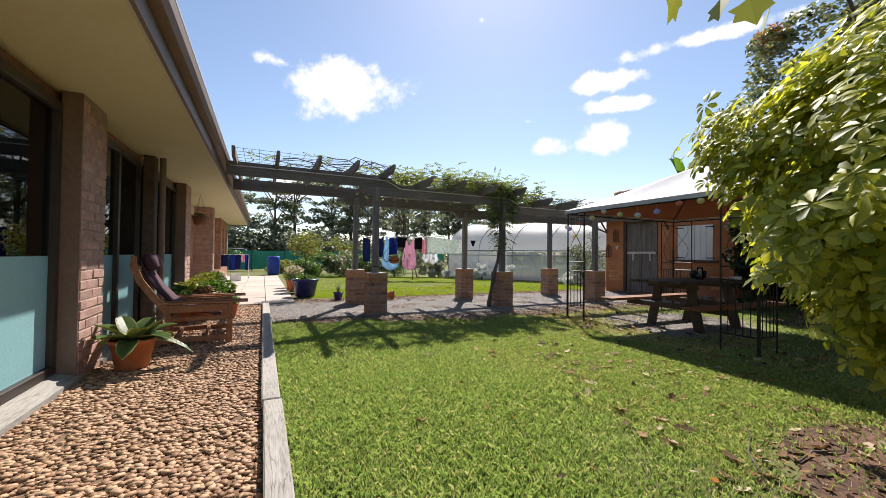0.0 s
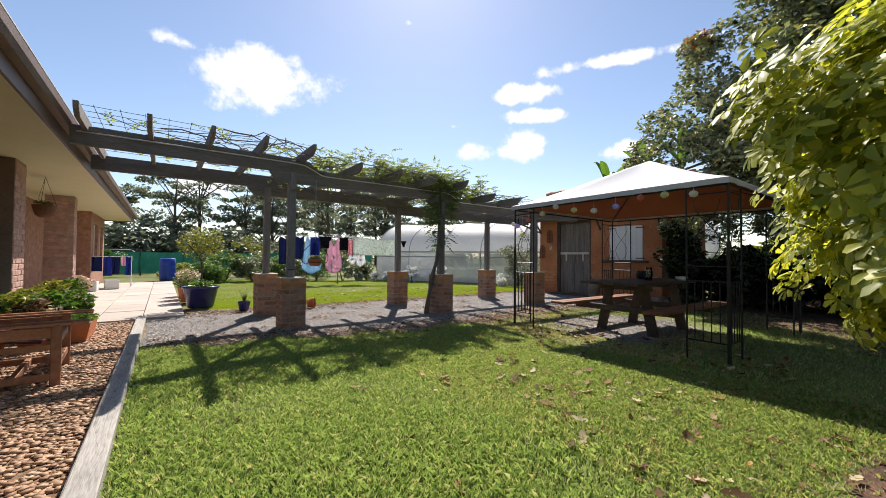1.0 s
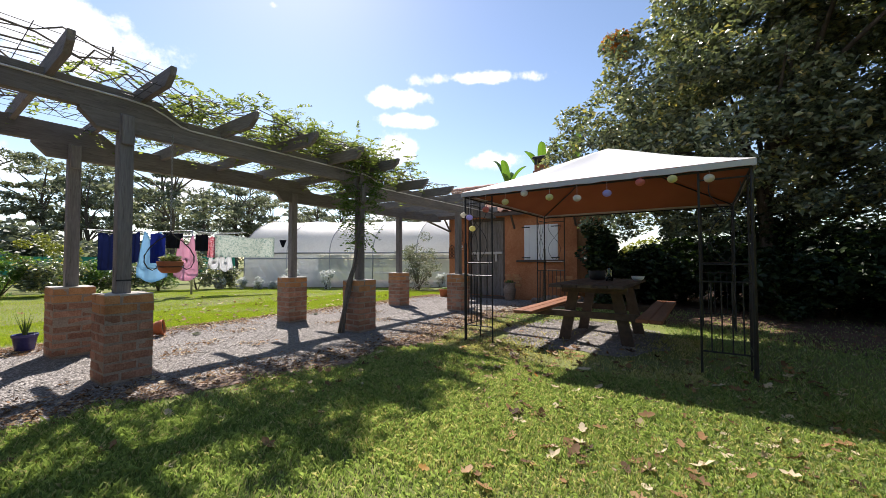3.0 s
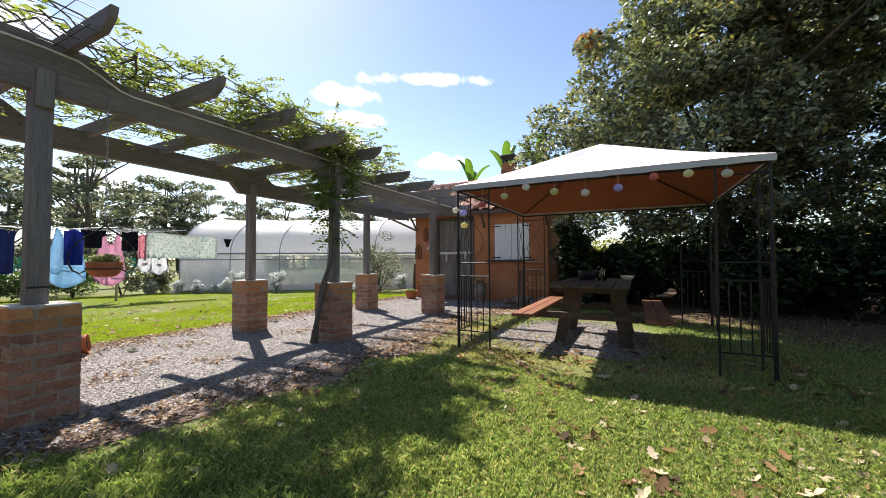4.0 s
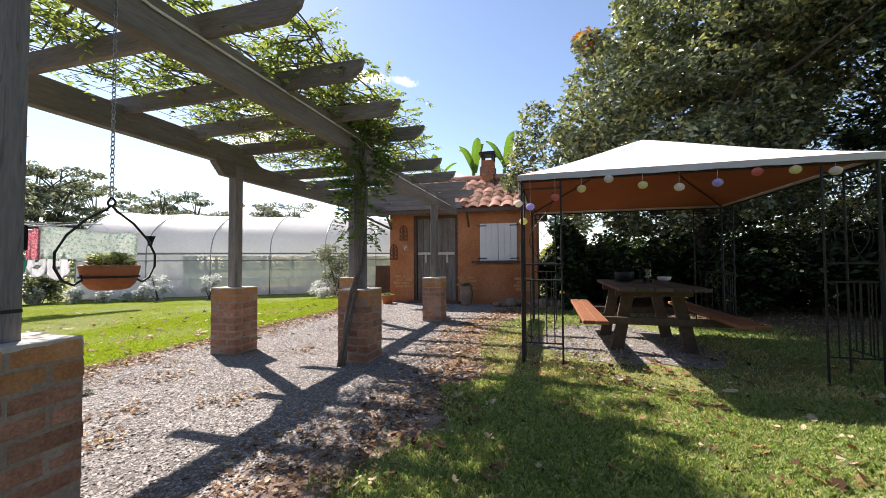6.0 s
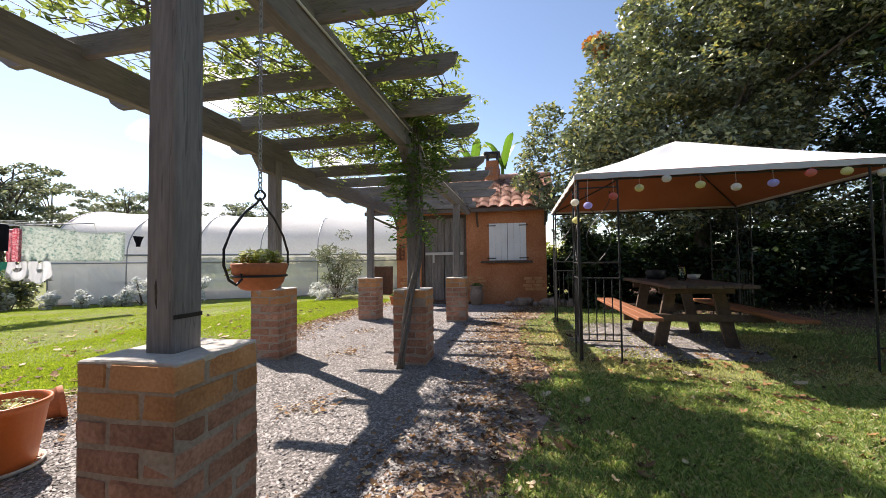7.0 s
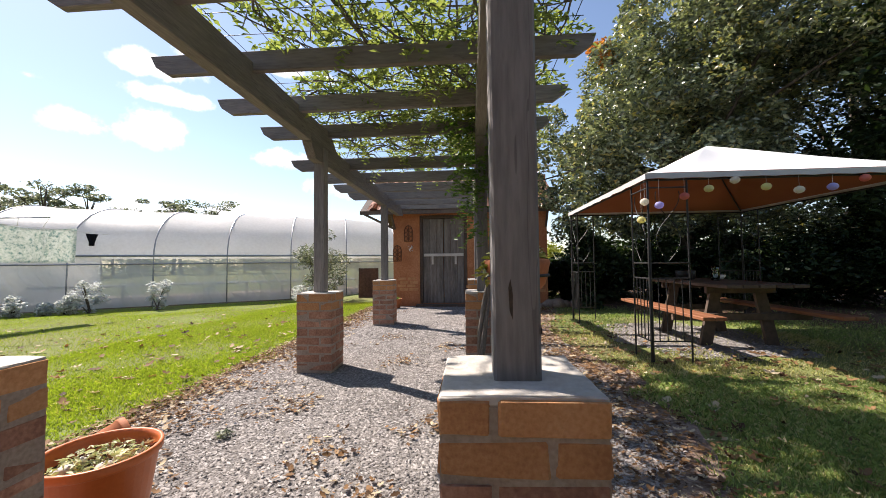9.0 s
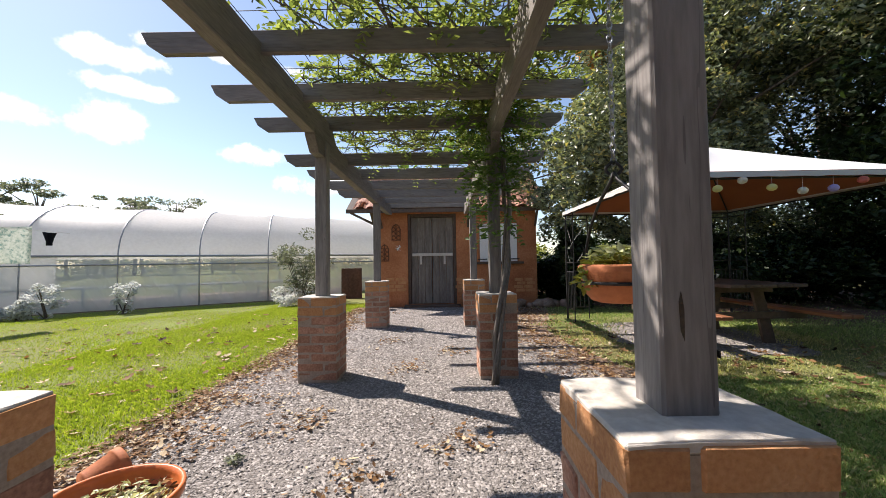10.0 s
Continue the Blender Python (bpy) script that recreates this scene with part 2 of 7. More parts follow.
M["vine_bark"] = material("vine_bark", [(0.10, 0.085, 0.07), (0.23, 0.20, 0.17)], 0.95, 8, 40, 0.6, stretch=(3, 3, 0.7))
M["soffit"] = material("cream_soffit", [(0.62, 0.56, 0.34), (0.68, 0.62, 0.40)], 0.7, 1.2, 30, 0.05)
M["fascia"] = material("brown_fascia", [(0.17, 0.11, 0.085), (0.23, 0.155, 0.12)], 0.55, 2.0, 30, 0.06)
M["gutter"] = material("cream_gutter", [(0.60, 0.56, 0.48), (0.68, 0.64, 0.56)], 0.45, 3.0, 40, 0.05)
M["frame_brown"] = material("brown_aluminium", [(0.035, 0.026, 0.022), (0.06, 0.046, 0.04)], 0.4, 4, 60, 0.04)
M["film"] = material("frosted_film", [(0.24, 0.47, 0.50), (0.32, 0.56, 0.59)], 0.22, 0.8, 60, 0.03, spec=0.6)
# dark colour gives the room walls their dimness
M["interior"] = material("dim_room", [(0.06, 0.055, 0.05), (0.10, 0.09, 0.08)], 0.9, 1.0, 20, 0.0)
M["roof_sheet"] = material("roof_sheet", [(0.22, 0.14, 0.11), (0.28, 0.19, 0.15)], 0.6, 2, 30, 0.1)
M["glass"] = glass_material("window_glass", (0.55, 0.6, 0.6))
M["drink_glass"] = glass_material("clear_glass", (0.92, 0.96, 0.95))
M["poly"] = material("milky_film", [(0.74, 0.74, 0.73), (0.84, 0.84, 0.83)], 0.5, 0.6, 12, 0.15, translucent=0.55, depth=0.03)
_n, _l = M["poly"].node_tree.nodes, M["poly"].node_tree.links
_o = _n["Material Output"].inputs["Surface"]
_m, _t = _n.new("ShaderNodeMixShader"), _n.new("ShaderNodeBsdfTransparent")
_m.inputs[0].default_value = 0.05
_l.new(_o.links[0].from_socket, _m.inputs[1])
_l.new(_t.outputs[0], _m.inputs[2])
_l.new(_m.outputs[0], _o)
M["cord"] = material("pale_cord", [(0.62, 0.60, 0.56), (0.75, 0.73, 0.70)], 0.7, 20, 100, 0.1)
M["soil"] = material("potting_soil", [(0.04, 0.03, 0.022), (0.10, 0.075, 0.05)], 0.95, 14, 90, 0.8)

M["grass"] = leaf_material("grass_blades", (0.12, 0.18, 0.06), (0.38, 0.475, 0.195), 0.46, 0.4, (1.32, 1.36, 0.72), (0.54, 0.49, 0.32), 0.12, 0.3)
M["grass_dry"] = leaf_material("dry_grass_blades", (0.22, 0.235, 0.085), (0.56, 0.56, 0.26), 0.42, 0.45, (1.3, 1.25, 0.7), (0.62, 0.53, 0.35), 0.3, 0.25)
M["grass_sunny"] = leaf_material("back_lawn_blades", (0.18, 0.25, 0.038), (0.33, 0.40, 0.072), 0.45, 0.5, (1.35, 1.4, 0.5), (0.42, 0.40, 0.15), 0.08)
# wide tone range paints crown glints and dark gaps into single leaves
M["leaf_dark"] = leaf_material("tree_leaves", (0.012, 0.024, 0.011), (0.29, 0.33, 0.215), 0.25, 0.34, (1.8, 1.8, 0.8), (0.42, 0.36, 0.14), 0.10, 0.9)
# base colours lowered so the leaves themselves carry the deep shade
M["leaf_shade"] = leaf_material("shade_toned_leaves", (0.012, 0.025, 0.01), (0.04, 0.065, 0.022), 0.2, 0.5)
M["leaf_mid"] = leaf_material("shrub_leaves", (0.05, 0.10, 0.025), (0.13, 0.20, 0.05), 0.35, 0.45)
M["leaf_bush"] = leaf_material("umbrella_plant_leaves", (0.14, 0.19, 0.03), (0.62, 0.62, 0.13), 0.52, 0.45, (1.6, 1.5, 0.55), spec=0.25)
M["leaf_vine"] = leaf_material("wisteria_leaves", (0.09, 0.13, 0.04), (0.31, 0.35, 0.13), 0.47, 0.45, (1.45, 1.5, 0.75))
# grey-green, paled further so the far crowns carry haze in their colour
M["leaf_gum"] = leaf_material("gum_leaves", (0.095, 0.112, 0.085), (0.27, 0.295, 0.215), 0.36, 0.5, (1.2, 1.2, 0.8))
M["leaf_banana"] = leaf_material("banana_leaf", (0.07, 0.14, 0.03), (0.14, 0.23, 0.05), 0.4, 0.4)
M["leaf_silver"] = leaf_material("silver_leaves", (0.50, 0.53, 0.48), (0.82, 0.83, 0.80), 0.4, 0.7, (1.05, 1.05, 1.05))
M["pale_succulent"] = leaf_material("pale_succulent", (0.38, 0.42, 0.18), (0.70, 0.72, 0.44), 0.3, 0.5, (1.1, 1.1, 0.8))
M["leaf_agave"] = leaf_material("agave_leaf", (0.13, 0.22, 0.06), (0.22, 0.30, 0.11), 0.15, 0.4)
M["leaf_yellow"] = leaf_material("yellow_green_leaves", (0.15, 0.18, 0.03), (0.36, 0.36, 0.08), 0.35, 0.45, (1.2, 1.2, 0.6))
M["flower"] = leaf_material("pale_flowers", (0.60, 0.34, 0.24), (0.80, 0.70, 0.58), 0.3, 0.6, (1, 1, 1))
M["dry_leaf"] = leaf_material("dry_leaves", (0.055, 0.03, 0.018), (0.33, 0.19, 0.09), 0.2, 0.7, (1.3, 1.1, 0.8), (0.56, 0.46, 0.31), 0.25, 0.15)
M["orange_leaf"] = leaf_material("orange_leaves", (0.45, 0.16, 0.03), (0.62, 0.33, 0.07), 0.3, 0.5, (1.3, 1.1, 0.8))


def cloth(name, c, tr=0.25):
    return material(name, [tuple(v * 0.88 for v in c), c], 0.9, 3, 150, 0.1, translucent=tr)


# ---- builders ----
def thing(name, label, category, at=(0, 0, 0), turn=0.0, group="", kind=""):
    e = new(name)
    e.empty_display_size = 0.1
    e.matrix_world = pose(*at, 0, 0, turn)
    return tagged(e, label, category, group, kind)


def finish(bm, name, mat, smooth=False):
    me = bpy.data.meshes.new(name)
    bm.to_mesh(me)
    bm.free()
    me.materials.append(mat)
    if smooth:
        me.polygons.foreach_set("use_smooth", [True] * len(me.polygons))
    return me


def part(name, bm, mat, parent=None, label="", smooth=False):
    ob = new(name, finish(bm, name, mat, smooth))
    ob.parent = parent
    return tagged(ob, label)


def solid(name, bm, mat, label, category, kind="structure", smooth=False):
    return tagged(new(name, finish(bm, name, mat, smooth)), label, category, "", kind)


def box(bm, lo, hi, bevel=0.0, m=None):
    lo, hi = Vector(lo), Vector(hi)
    s = hi - lo
    mat = Matrix.Translation((lo + hi) / 2) @ Matrix.Diagonal((*s, 1))
    got = bmesh.ops.create_cube(bm, size=1, matrix=(m @ mat) if m else mat)
    if bevel:
        edges = list({e for v in got["verts"] for e in v.link_edges})
        bmesh.ops.bevel(bm, geom=edges, offset=bevel, segments=1, affect="EDGES", profile=0.5)
    return bm


def rod(bm, a, b, r, r2=None, n=8):
    a, b = Vector(a), Vector(b)
    d = b - a
    m = Matrix.Translation((a + b) / 2) @ d.to_track_quat("Z", "Y").to_matrix().to_4x4()
    bmesh.ops.create_cone(bm, cap_ends=True, segments=n, radius1=r, radius2=r if r2 is None else r2, depth=d.length, matrix=m)
    return bm


def sweep(bm, pts, radii, n=7, closed=False):
    """A round pipe along points."""
    pts = [Vector(p) for p in pts]
    if isinstance(radii, (int, float)):
        radii = [radii] * len(pts)
    rings = []
    ref = Vector((0.31, 0.17, 0.93))
    for i, p in enumerate(pts):
        a, b = pts[max(i - 1, 0)], pts[min(i + 1, len(pts) - 1)]
        if closed:
            a, b = pts[i - 1], pts[(i + 1) % len(pts)]
        d = (b - a).normalized()
        u = d.cross(ref)
        if u.length < 0.05:
            u = d.cross(Vector((1, 0, 0)))
        u.normalize()
        w = d.cross(u)
        rings.append([bm.verts.new(p + radii[i] * (math.cos(t) * u + math.sin(t) * w)) for t in (2 * math.pi * k / n for k in range(n))])
    pairs = list(zip(rings, rings[1:])) + ([(rings[-1], rings[0])] if closed else [])
    for r0, r1 in pairs:
        for k in range(n):
            bm.faces.new((r0[k], r0[(k + 1) % n], r1[(k + 1) % n], r1[k]))
    if not closed:
        bm.faces.new(rings[0][::-1])
        bm.faces.new(rings[-1])
    return bm


def lathe(bm, profile, n=24, at=(0, 0, 0)):
    """A turned body from (radius, height) pairs."""
    at = Vector(at)
    rings = [[bm.verts.new(at + Vector((r * math.cos(2 * math.pi * k / n), r * math.sin(2 * math.pi * k / n), z))) for k in range(n)] for r, z in profile]
    for r0, r1 in zip(rings, rings[1:]):
        for k in range(n):
            bm.faces.new((r0[k], r0[(k + 1) % n], r1[(k + 1) % n], r1[k]))
    bm.faces.new(rings[0][::-1])
    bm.faces.new(rings[-1])
    return bm


def prism(bm, outline, axis, lo, hi):
    """An outline of 2D points drawn out along an axis (x: y,z; y: x,z; z: x,y)."""
    def at(p, t):
        return {"x": (t, p[0], p[1]), "y": (p[0], t, p[1]), "z": (p[0], p[1], t)}[axis]
    a, b = [bm.verts.new(at(p, lo)) for p in outline], [bm.verts.new(at(p, hi)) for p in outline]
    k = len(outline)
    for i in range(k):
        bm.faces.new((a[i], a[(i + 1) % k], b[(i + 1) % k], b[i]))
    bm.faces.new(a[::-1])
    bm.faces.new(b)
    bmesh.ops.recalc_face_normals(bm, faces=bm.faces)
    return bm


def soup(name, verts, faces, mat, smooth=False):
    """A mesh from arrays of vertices (n, 3) and of faces (m, k)."""
    verts, faces = np.asarray(verts, np.float32), np.asarray(faces, np.int32)
    me = bpy.data.meshes.new(name)
    k = faces.shape[1]
    me.vertices.add(len(verts))
    me.vertices.foreach_set("co", verts.ravel())
    me.loops.add(faces.size)
    me.loops.foreach_set("vertex_index", faces.ravel())
    me.polygons.add(len(faces))
    me.polygons.foreach_set("loop_start", np.arange(0, faces.size, k, dtype=np.int32))
    if smooth:
        me.polygons.foreach_set("use_smooth", np.ones(len(faces), bool))
    me.update(calc_edges=True)
    me.materials.append(mat)
    return me


def ground_z(x, y):
    """The lawn falls a little towards the plastic tunnel and lies level elsewhere."""
    d = (np.asarray(x) * 0.85 + np.asarray(y) * 0.53 - 11.0) / 9.0
    d = np.clip(d, 0, 1) * np.clip((np.asarray(y) - 10.8) / 2.5, 0, 1)
    return -0.22 * d * d * (3 - 2 * d)


def rot_frames(rng, k, tilt):
    """k random frames (right, ahead, up) whose up leans by about tilt from the vertical."""
    az, te, sp = rng.uniform(0, 2 * np.pi, k), np.abs(rng.normal(0, tilt, k)), rng.uniform(0, 2 * np.pi, k)
    up = np.stack([np.sin(te) * np.cos(az), np.sin(te) * np.sin(az), np.cos(te)], 1)
    ref = np.stack([np.cos(sp), np.sin(sp), 0.01 + 0 * sp], 1)
    right = np.cross(up, ref)
    right /= np.linalg.norm(right, axis=1)[:, None]
    return right, np.cross(up, right), up


def leaf_cloud(name, centres, length, width, mat, rng, tilt=0.8, fold=0.25, droop=0.0):
    """Folded leaves (four triangles, pointed at both ends) at the given centres."""
    k = len(centres)
    right, ahead, up = rot_frames(rng, k, tilt)
    s = rng.uniform(0.65, 1.3, k)[:, None]
    L, W = length * s, width * s
    c = np.asarray(centres)
    sag = np.array([0, 0, -1.0]) * droop * L
    base, tip = c - ahead * L / 2, c + ahead * L / 2 + sag
    mid = c + sag * 0.3
    lft, rgt = mid - right * W / 2 + up * W * fold, mid + right * W / 2 + up * W * fold
    v = np.stack([base, rgt, tip, lft, mid], 1).reshape(-1, 3)
    o = np.arange(k)[:, None, None] * 5
    f = (np.array([[0, 1, 4], [1, 2, 4], [2, 3, 4], [3, 0, 4]])[None] + o).reshape(-1, 3)
    return soup(name, v, f, mat)

# ---- ground ----
from mathutils import geometry
rng = np.random.default_rng(7)


def ground_sheet():
    """One sheet to the horizon, finer near the garden."""
    def ticks(lo, hi, step, far):
        near = list(np.arange(lo, hi + step / 2, step))
        out, d = [], step
        while d < far:
            d *= 1.6
            out.append(d)
        return [lo - v for v in out[::-1]] + near + [hi + v for v in out]
    xs, ys = ticks(-3.0, 20.0, 0.5, 900), ticks(-3.0, 30.0, 0.5, 900)
    gx, gy = np.meshgrid(xs, ys, indexing="ij")
    gz = ground_z(gx, gy) - 0.004
    v = np.stack([gx, gy, gz], -1).reshape(-1, 3)
    ny = len(ys)
    i, j = np.meshgrid(np.arange(len(xs) - 1), np.arange(ny - 1), indexing="ij")
    a = (i * ny + j).ravel()
    f = np.stack([a, a + ny, a + ny + 1, a + 1], 1)
    return tagged(new("ground", soup("ground", v, f, M["lawn"], True)), "short garden lawn soil reaching to the horizon", "ground", "", "structure")


ground_sheet()


def wavy_patch(name, edge, mat, label, z, category="path", wobble=0.06, step=0.12, freq=2.3):
    """A flat patch with an uneven rim, a few millimetres over the ground."""
    pts = []
    k = len(edge)
    for i in range(k):
        a, b = Vector(edge[i]), Vector(edge[(i + 1) % k])
        n = max(1, int((b - a).length / step))
        side = Vector((b.y - a.y, a.x - b.x)).normalized()
        for t in range(n):
            u = t / n
            w = noise.noise(Vector((a.lerp(b, u).x * freq, a.lerp(b, u).y * freq, z * 90))) * wobble * min(1, 4 * u, 4 * (1 - u))
            pts.append(tuple(a.lerp(b, u) + side * w))
    n = len(pts)
    got = geometry.delaunay_2d_cdt([Vector(p) for p in pts], [(i, (i + 1) % n) for i in range(n)], [list(range(n))], 1, 0.0001)
    bm = bmesh.new()
    vs = [bm.verts.new((p.x, p.y, float(ground_z(p.x, p.y)) + z)) for p in got[0]]
    for f in got[2]:
        if len(set(f)) == 3:
            bm.faces.new([vs[i] for i in f])
    return solid(name, bm, mat, label, category)


PATH_EDGE = [(0.05, 7.2), (1.4, 7.1), (2.2, 7.1), (3.3, 7.0), (4.4, 6.95), (5.4, 7.0), (7.0, 7.0), (8.3, 6.75), (10.1, 6.1),
             (10.12, 9.7), (8.6, 9.85), (5.0, 9.75), (3.4, 9.72), (2.6, 9.8), (1.4, 10.1), (0.75, 10.6), (0.62, 9.55), (0.05, 9.45)]
wavy_patch("litter_strip", [(0.05, 6.95), (1.4, 6.72), (2.4, 6.5), (3.4, 6.2), (4.4, 6.1), (5.4, 6.35), (7.0, 6.4), (8.3, 6.0), (10.1, 5.6),
                            (10.13, 9.9), (8.6, 10.1), (5.0, 10.0), (3.4, 9.98), (2.5, 10.05), (1.4, 10.2), (0.75, 10.65), (0.62, 9.5), (0.05, 9.4)],
           M["litter"], "brown leaf litter along the gravel path edges", 0.0, wobble=0.14)
wavy_patch("gravel_path", PATH_EDGE, M["gravel"], "grey gravel path under the pergola", 0.003, wobble=0.10)
wavy_patch("gravel_pad", [(5.15, 4.0), (5.2, 5.1), (6.0, 5.75), (7.3, 5.6), (7.5, 4.7), (6.9, 3.9), (5.9, 3.5)], M["gravel"],
           "grey gravel floor under the gazebo", 0.003, "pavement", wobble=0.2)
# real mulch by the bush; its reach past the gazebo paints in tree shade
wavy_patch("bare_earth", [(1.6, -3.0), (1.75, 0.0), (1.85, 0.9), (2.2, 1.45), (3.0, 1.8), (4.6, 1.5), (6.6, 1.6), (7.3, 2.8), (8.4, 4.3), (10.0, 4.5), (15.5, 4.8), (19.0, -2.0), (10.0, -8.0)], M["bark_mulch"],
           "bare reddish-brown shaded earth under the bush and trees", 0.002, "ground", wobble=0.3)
wavy_patch("pebble_bed", [(-0.09, -2.5), (-0.09, 9.5), (-2.3, 9.5), (-2.3, -2.5)], M["pebble_bed"], "tan pebble bed along the house wall", 0.004, "ground", wobble=0.0)


def stone_mesh(name, seed, mat, flat=0.55):
    r = random.Random(seed)
    bm = bmesh.new()
    bmesh.ops.create_icosphere(bm, subdivisions=1, radius=1)
    for v in bm.verts:
        v.co *= r.uniform(0.8, 1.15)
        v.co.z *= flat
    return bm


def scatter_stones(name, label, area, count, size, mat, z0, seed, keep=lambda x, y: True, flat=0.55, long=1.5, crushed=False):
    """Loose stones, each a small rounded or broken solid, in one mesh."""
    rg = np.random.default_rng(seed)
    if crushed:
        bm = bmesh.new()
        bmesh.ops.create_cone(bm, cap_ends=False, segments=4, radius1=1.0, radius2=0.0, depth=0.7, matrix=Matrix.Translation((0, 0, 0.1)))
        bm.verts.ensure_lookup_table()
    else:
        bm = stone_mesh(name, seed, mat)
    bm.verts.index_update()
    base = np.array([v.co[:] for v in bm.verts])
    tri = np.array([[v.index for v in f.verts] for f in bm.faces])
    bm.free()
    x, y = rg.uniform(area[0], area[1], count), rg.uniform(area[2], area[3], count)
    ok = np.array([keep(a, b) for a, b in zip(x, y)])
    x, y = x[ok], y[ok]
    k = len(x)
    s = size * rg.uniform(0.55, 1.25, k)
    a = rg.uniform(0, 2 * np.pi, k)
    jig = base[None] * rg.uniform(*((0.55, 1.3) if crushed else (0.85, 1.15)), (k, len(base), 1))
    if crushed:
        jig[:, :, 0] += jig[:, :, 2] * rg.normal(0, 0.9, (k, 1))
        jig[:, :, 1] += jig[:, :, 2] * rg.normal(0, 0.9, (k, 1))
    jig = jig * np.stack([s * long, s, s * rg.uniform(0.7, 1.1, k)], 1)[:, None]
    ca, sa = np.cos(a)[:, None], np.sin(a)[:, None]
    vx, vy = jig[..., 0] * ca - jig[..., 1] * sa + x[:, None], jig[..., 0] * sa + jig[..., 1] * ca + y[:, None]
    vz = jig[..., 2] + z0 + (s * 0.25 * rg.uniform(0, 1.6, k))[:, None] + ground_z(x, y)[:, None]
    v = np.stack([vx, vy, vz], -1).reshape(-1, 3)
    f = (tri[None] + (np.arange(k) * len(base))[:, None, None]).reshape(-1, 3)
    return tagged(new(name, soup(name, v, f, mat, not crushed)), label, "stones", "", "stuff")


# ---- timber edging of the pebble bed ----
def sleeper(y0, y1, dx=0.0):
    e = thing("edging_sleeper", "weathered grey timber sleeper edging the pebble bed", "edging", (-0.03 + dx, y0, 0), group="edging sleepers")
    bm = bmesh.new()
    box(bm, (-0.062, 0, -0.05), (0.062, y1 - y0, 0.075), 0.008)
    part("plank", bm, M["sleeper"], e)


sleeper(-2.4, 0.95)
sleeper(0.96, 3.48, 0.004)
sleeper(3.5, 6.45, -0.006)
sleeper(6.46, 9.42)


# ---- pergola ----
PIERS = {"A": (1.786, 9.10), "B": (1.825, 7.51), "C": (4.608, 9.125), "D": (4.655, 7.494), "E": (7.403, 9.109), "F": (7.446, 7.488)}
PIER_H, COURSE = 0.765, 0.0825


def brick_mesh(name, size, mat, seed):
    r = random.Random(seed)
    bm = bmesh.new()
    box(bm, [-v / 2 for v in size], [v / 2 for v in size], 0.006)
    for v in bm.verts:
        v.co += Vector((r.uniform(-1, 1), r.uniform(-0.7, 0.7), r.uniform(-1, 1))) * 0.004
    return finish(bm, name, mat)


BRICK = (0.226, 0.11, 0.068)
BRICK_RED = [brick_mesh("brick", BRICK, M["brick_red"], s) for s in range(4)]
BRICK_TAN = [brick_mesh("brick", (0.228, 0.11, 0.077), M["brick_tan"], s) for s in range(4, 7)]


def pier(at, turn):
    e = thing("brick_pier", "square brick pier with a mortar cap, carrying a pergola post", "brick pier", (*at, 0), turn, "pergola piers")
    bm = bmesh.new()
    box(bm, (-0.1715, -0.1715, 0.0), (0.1715, 0.1715, PIER_H - 0.018))
    part("mortar_core", bm, M["mortar"], e)
    bm = bmesh.new()
    box(bm, (-0.1722, -0.1722, PIER_H - 0.018), (0.1722, 0.1722, PIER_H + 0.004), 0.004)
    bmesh.ops.subdivide_edges(bm, edges=bm.edges[:], cuts=5, use_grid_fill=True)
    for v in bm.verts:
        if v.co.z > PIER_H - 0.006:
            v.co.z += noise.noise(Vector((v.co.x * 9 + at[0], v.co.y * 9 + at[1], 3))) * 0.005
        if max(abs(v.co.x), abs(v.co.y)) > 0.17:
            v.co.xy *= 1 + noise.noise(Vector((v.co.x * 22, v.co.y * 22, at[0]))) * 0.022
    part("mortar_cap", bm, M["cap"], e, "pale mortar capping")
    r = random.Random(int(at[0] * 100 + at[1]))
    for c in range(9):
        z = PIER_H - 0.002 - 0.039 - c * COURSE
        for q in range(4):
            # a pinwheel of four bricks, turned over in every other course
            local = Vector((-0.06, -0.12, 0)) if c % 2 else Vector((0.06, -0.12, 0))
            m = Matrix.Rotation(math.pi / 2 * q, 4, "Z") @ Matrix.Translation(local + Vector((r.uniform(-1, 1), r.uniform(-1, 1), 0)) * 0.002)
            b = new("brick", r.choice(BRICK_TAN if c < 2 else BRICK_RED))
            b.parent = e
            b.matrix_basis = Matrix.Translation((0, 0, z)) @ m @ Matrix.Rotation(r.uniform(-0.008, 0.008), 4, "Z")
    return e


for key, at in PIERS.items():
    pier(at, {"A": 1.5, "B": 0.6}.get(key, 0.3))

pergola = thing("pergola", "weathered grey timber pergola with stepped beams over brick piers", "pergola")
POST_TOP = {"A": 2.38, "B": 2.38, "C": 2.225, "D": 2.225, "E": 2.08, "F": 2.08}
POSTS = {key: (x - 0.015, y - 0.005) if key == "B" else (x, y) for key, (x, y) in PIERS.items()}
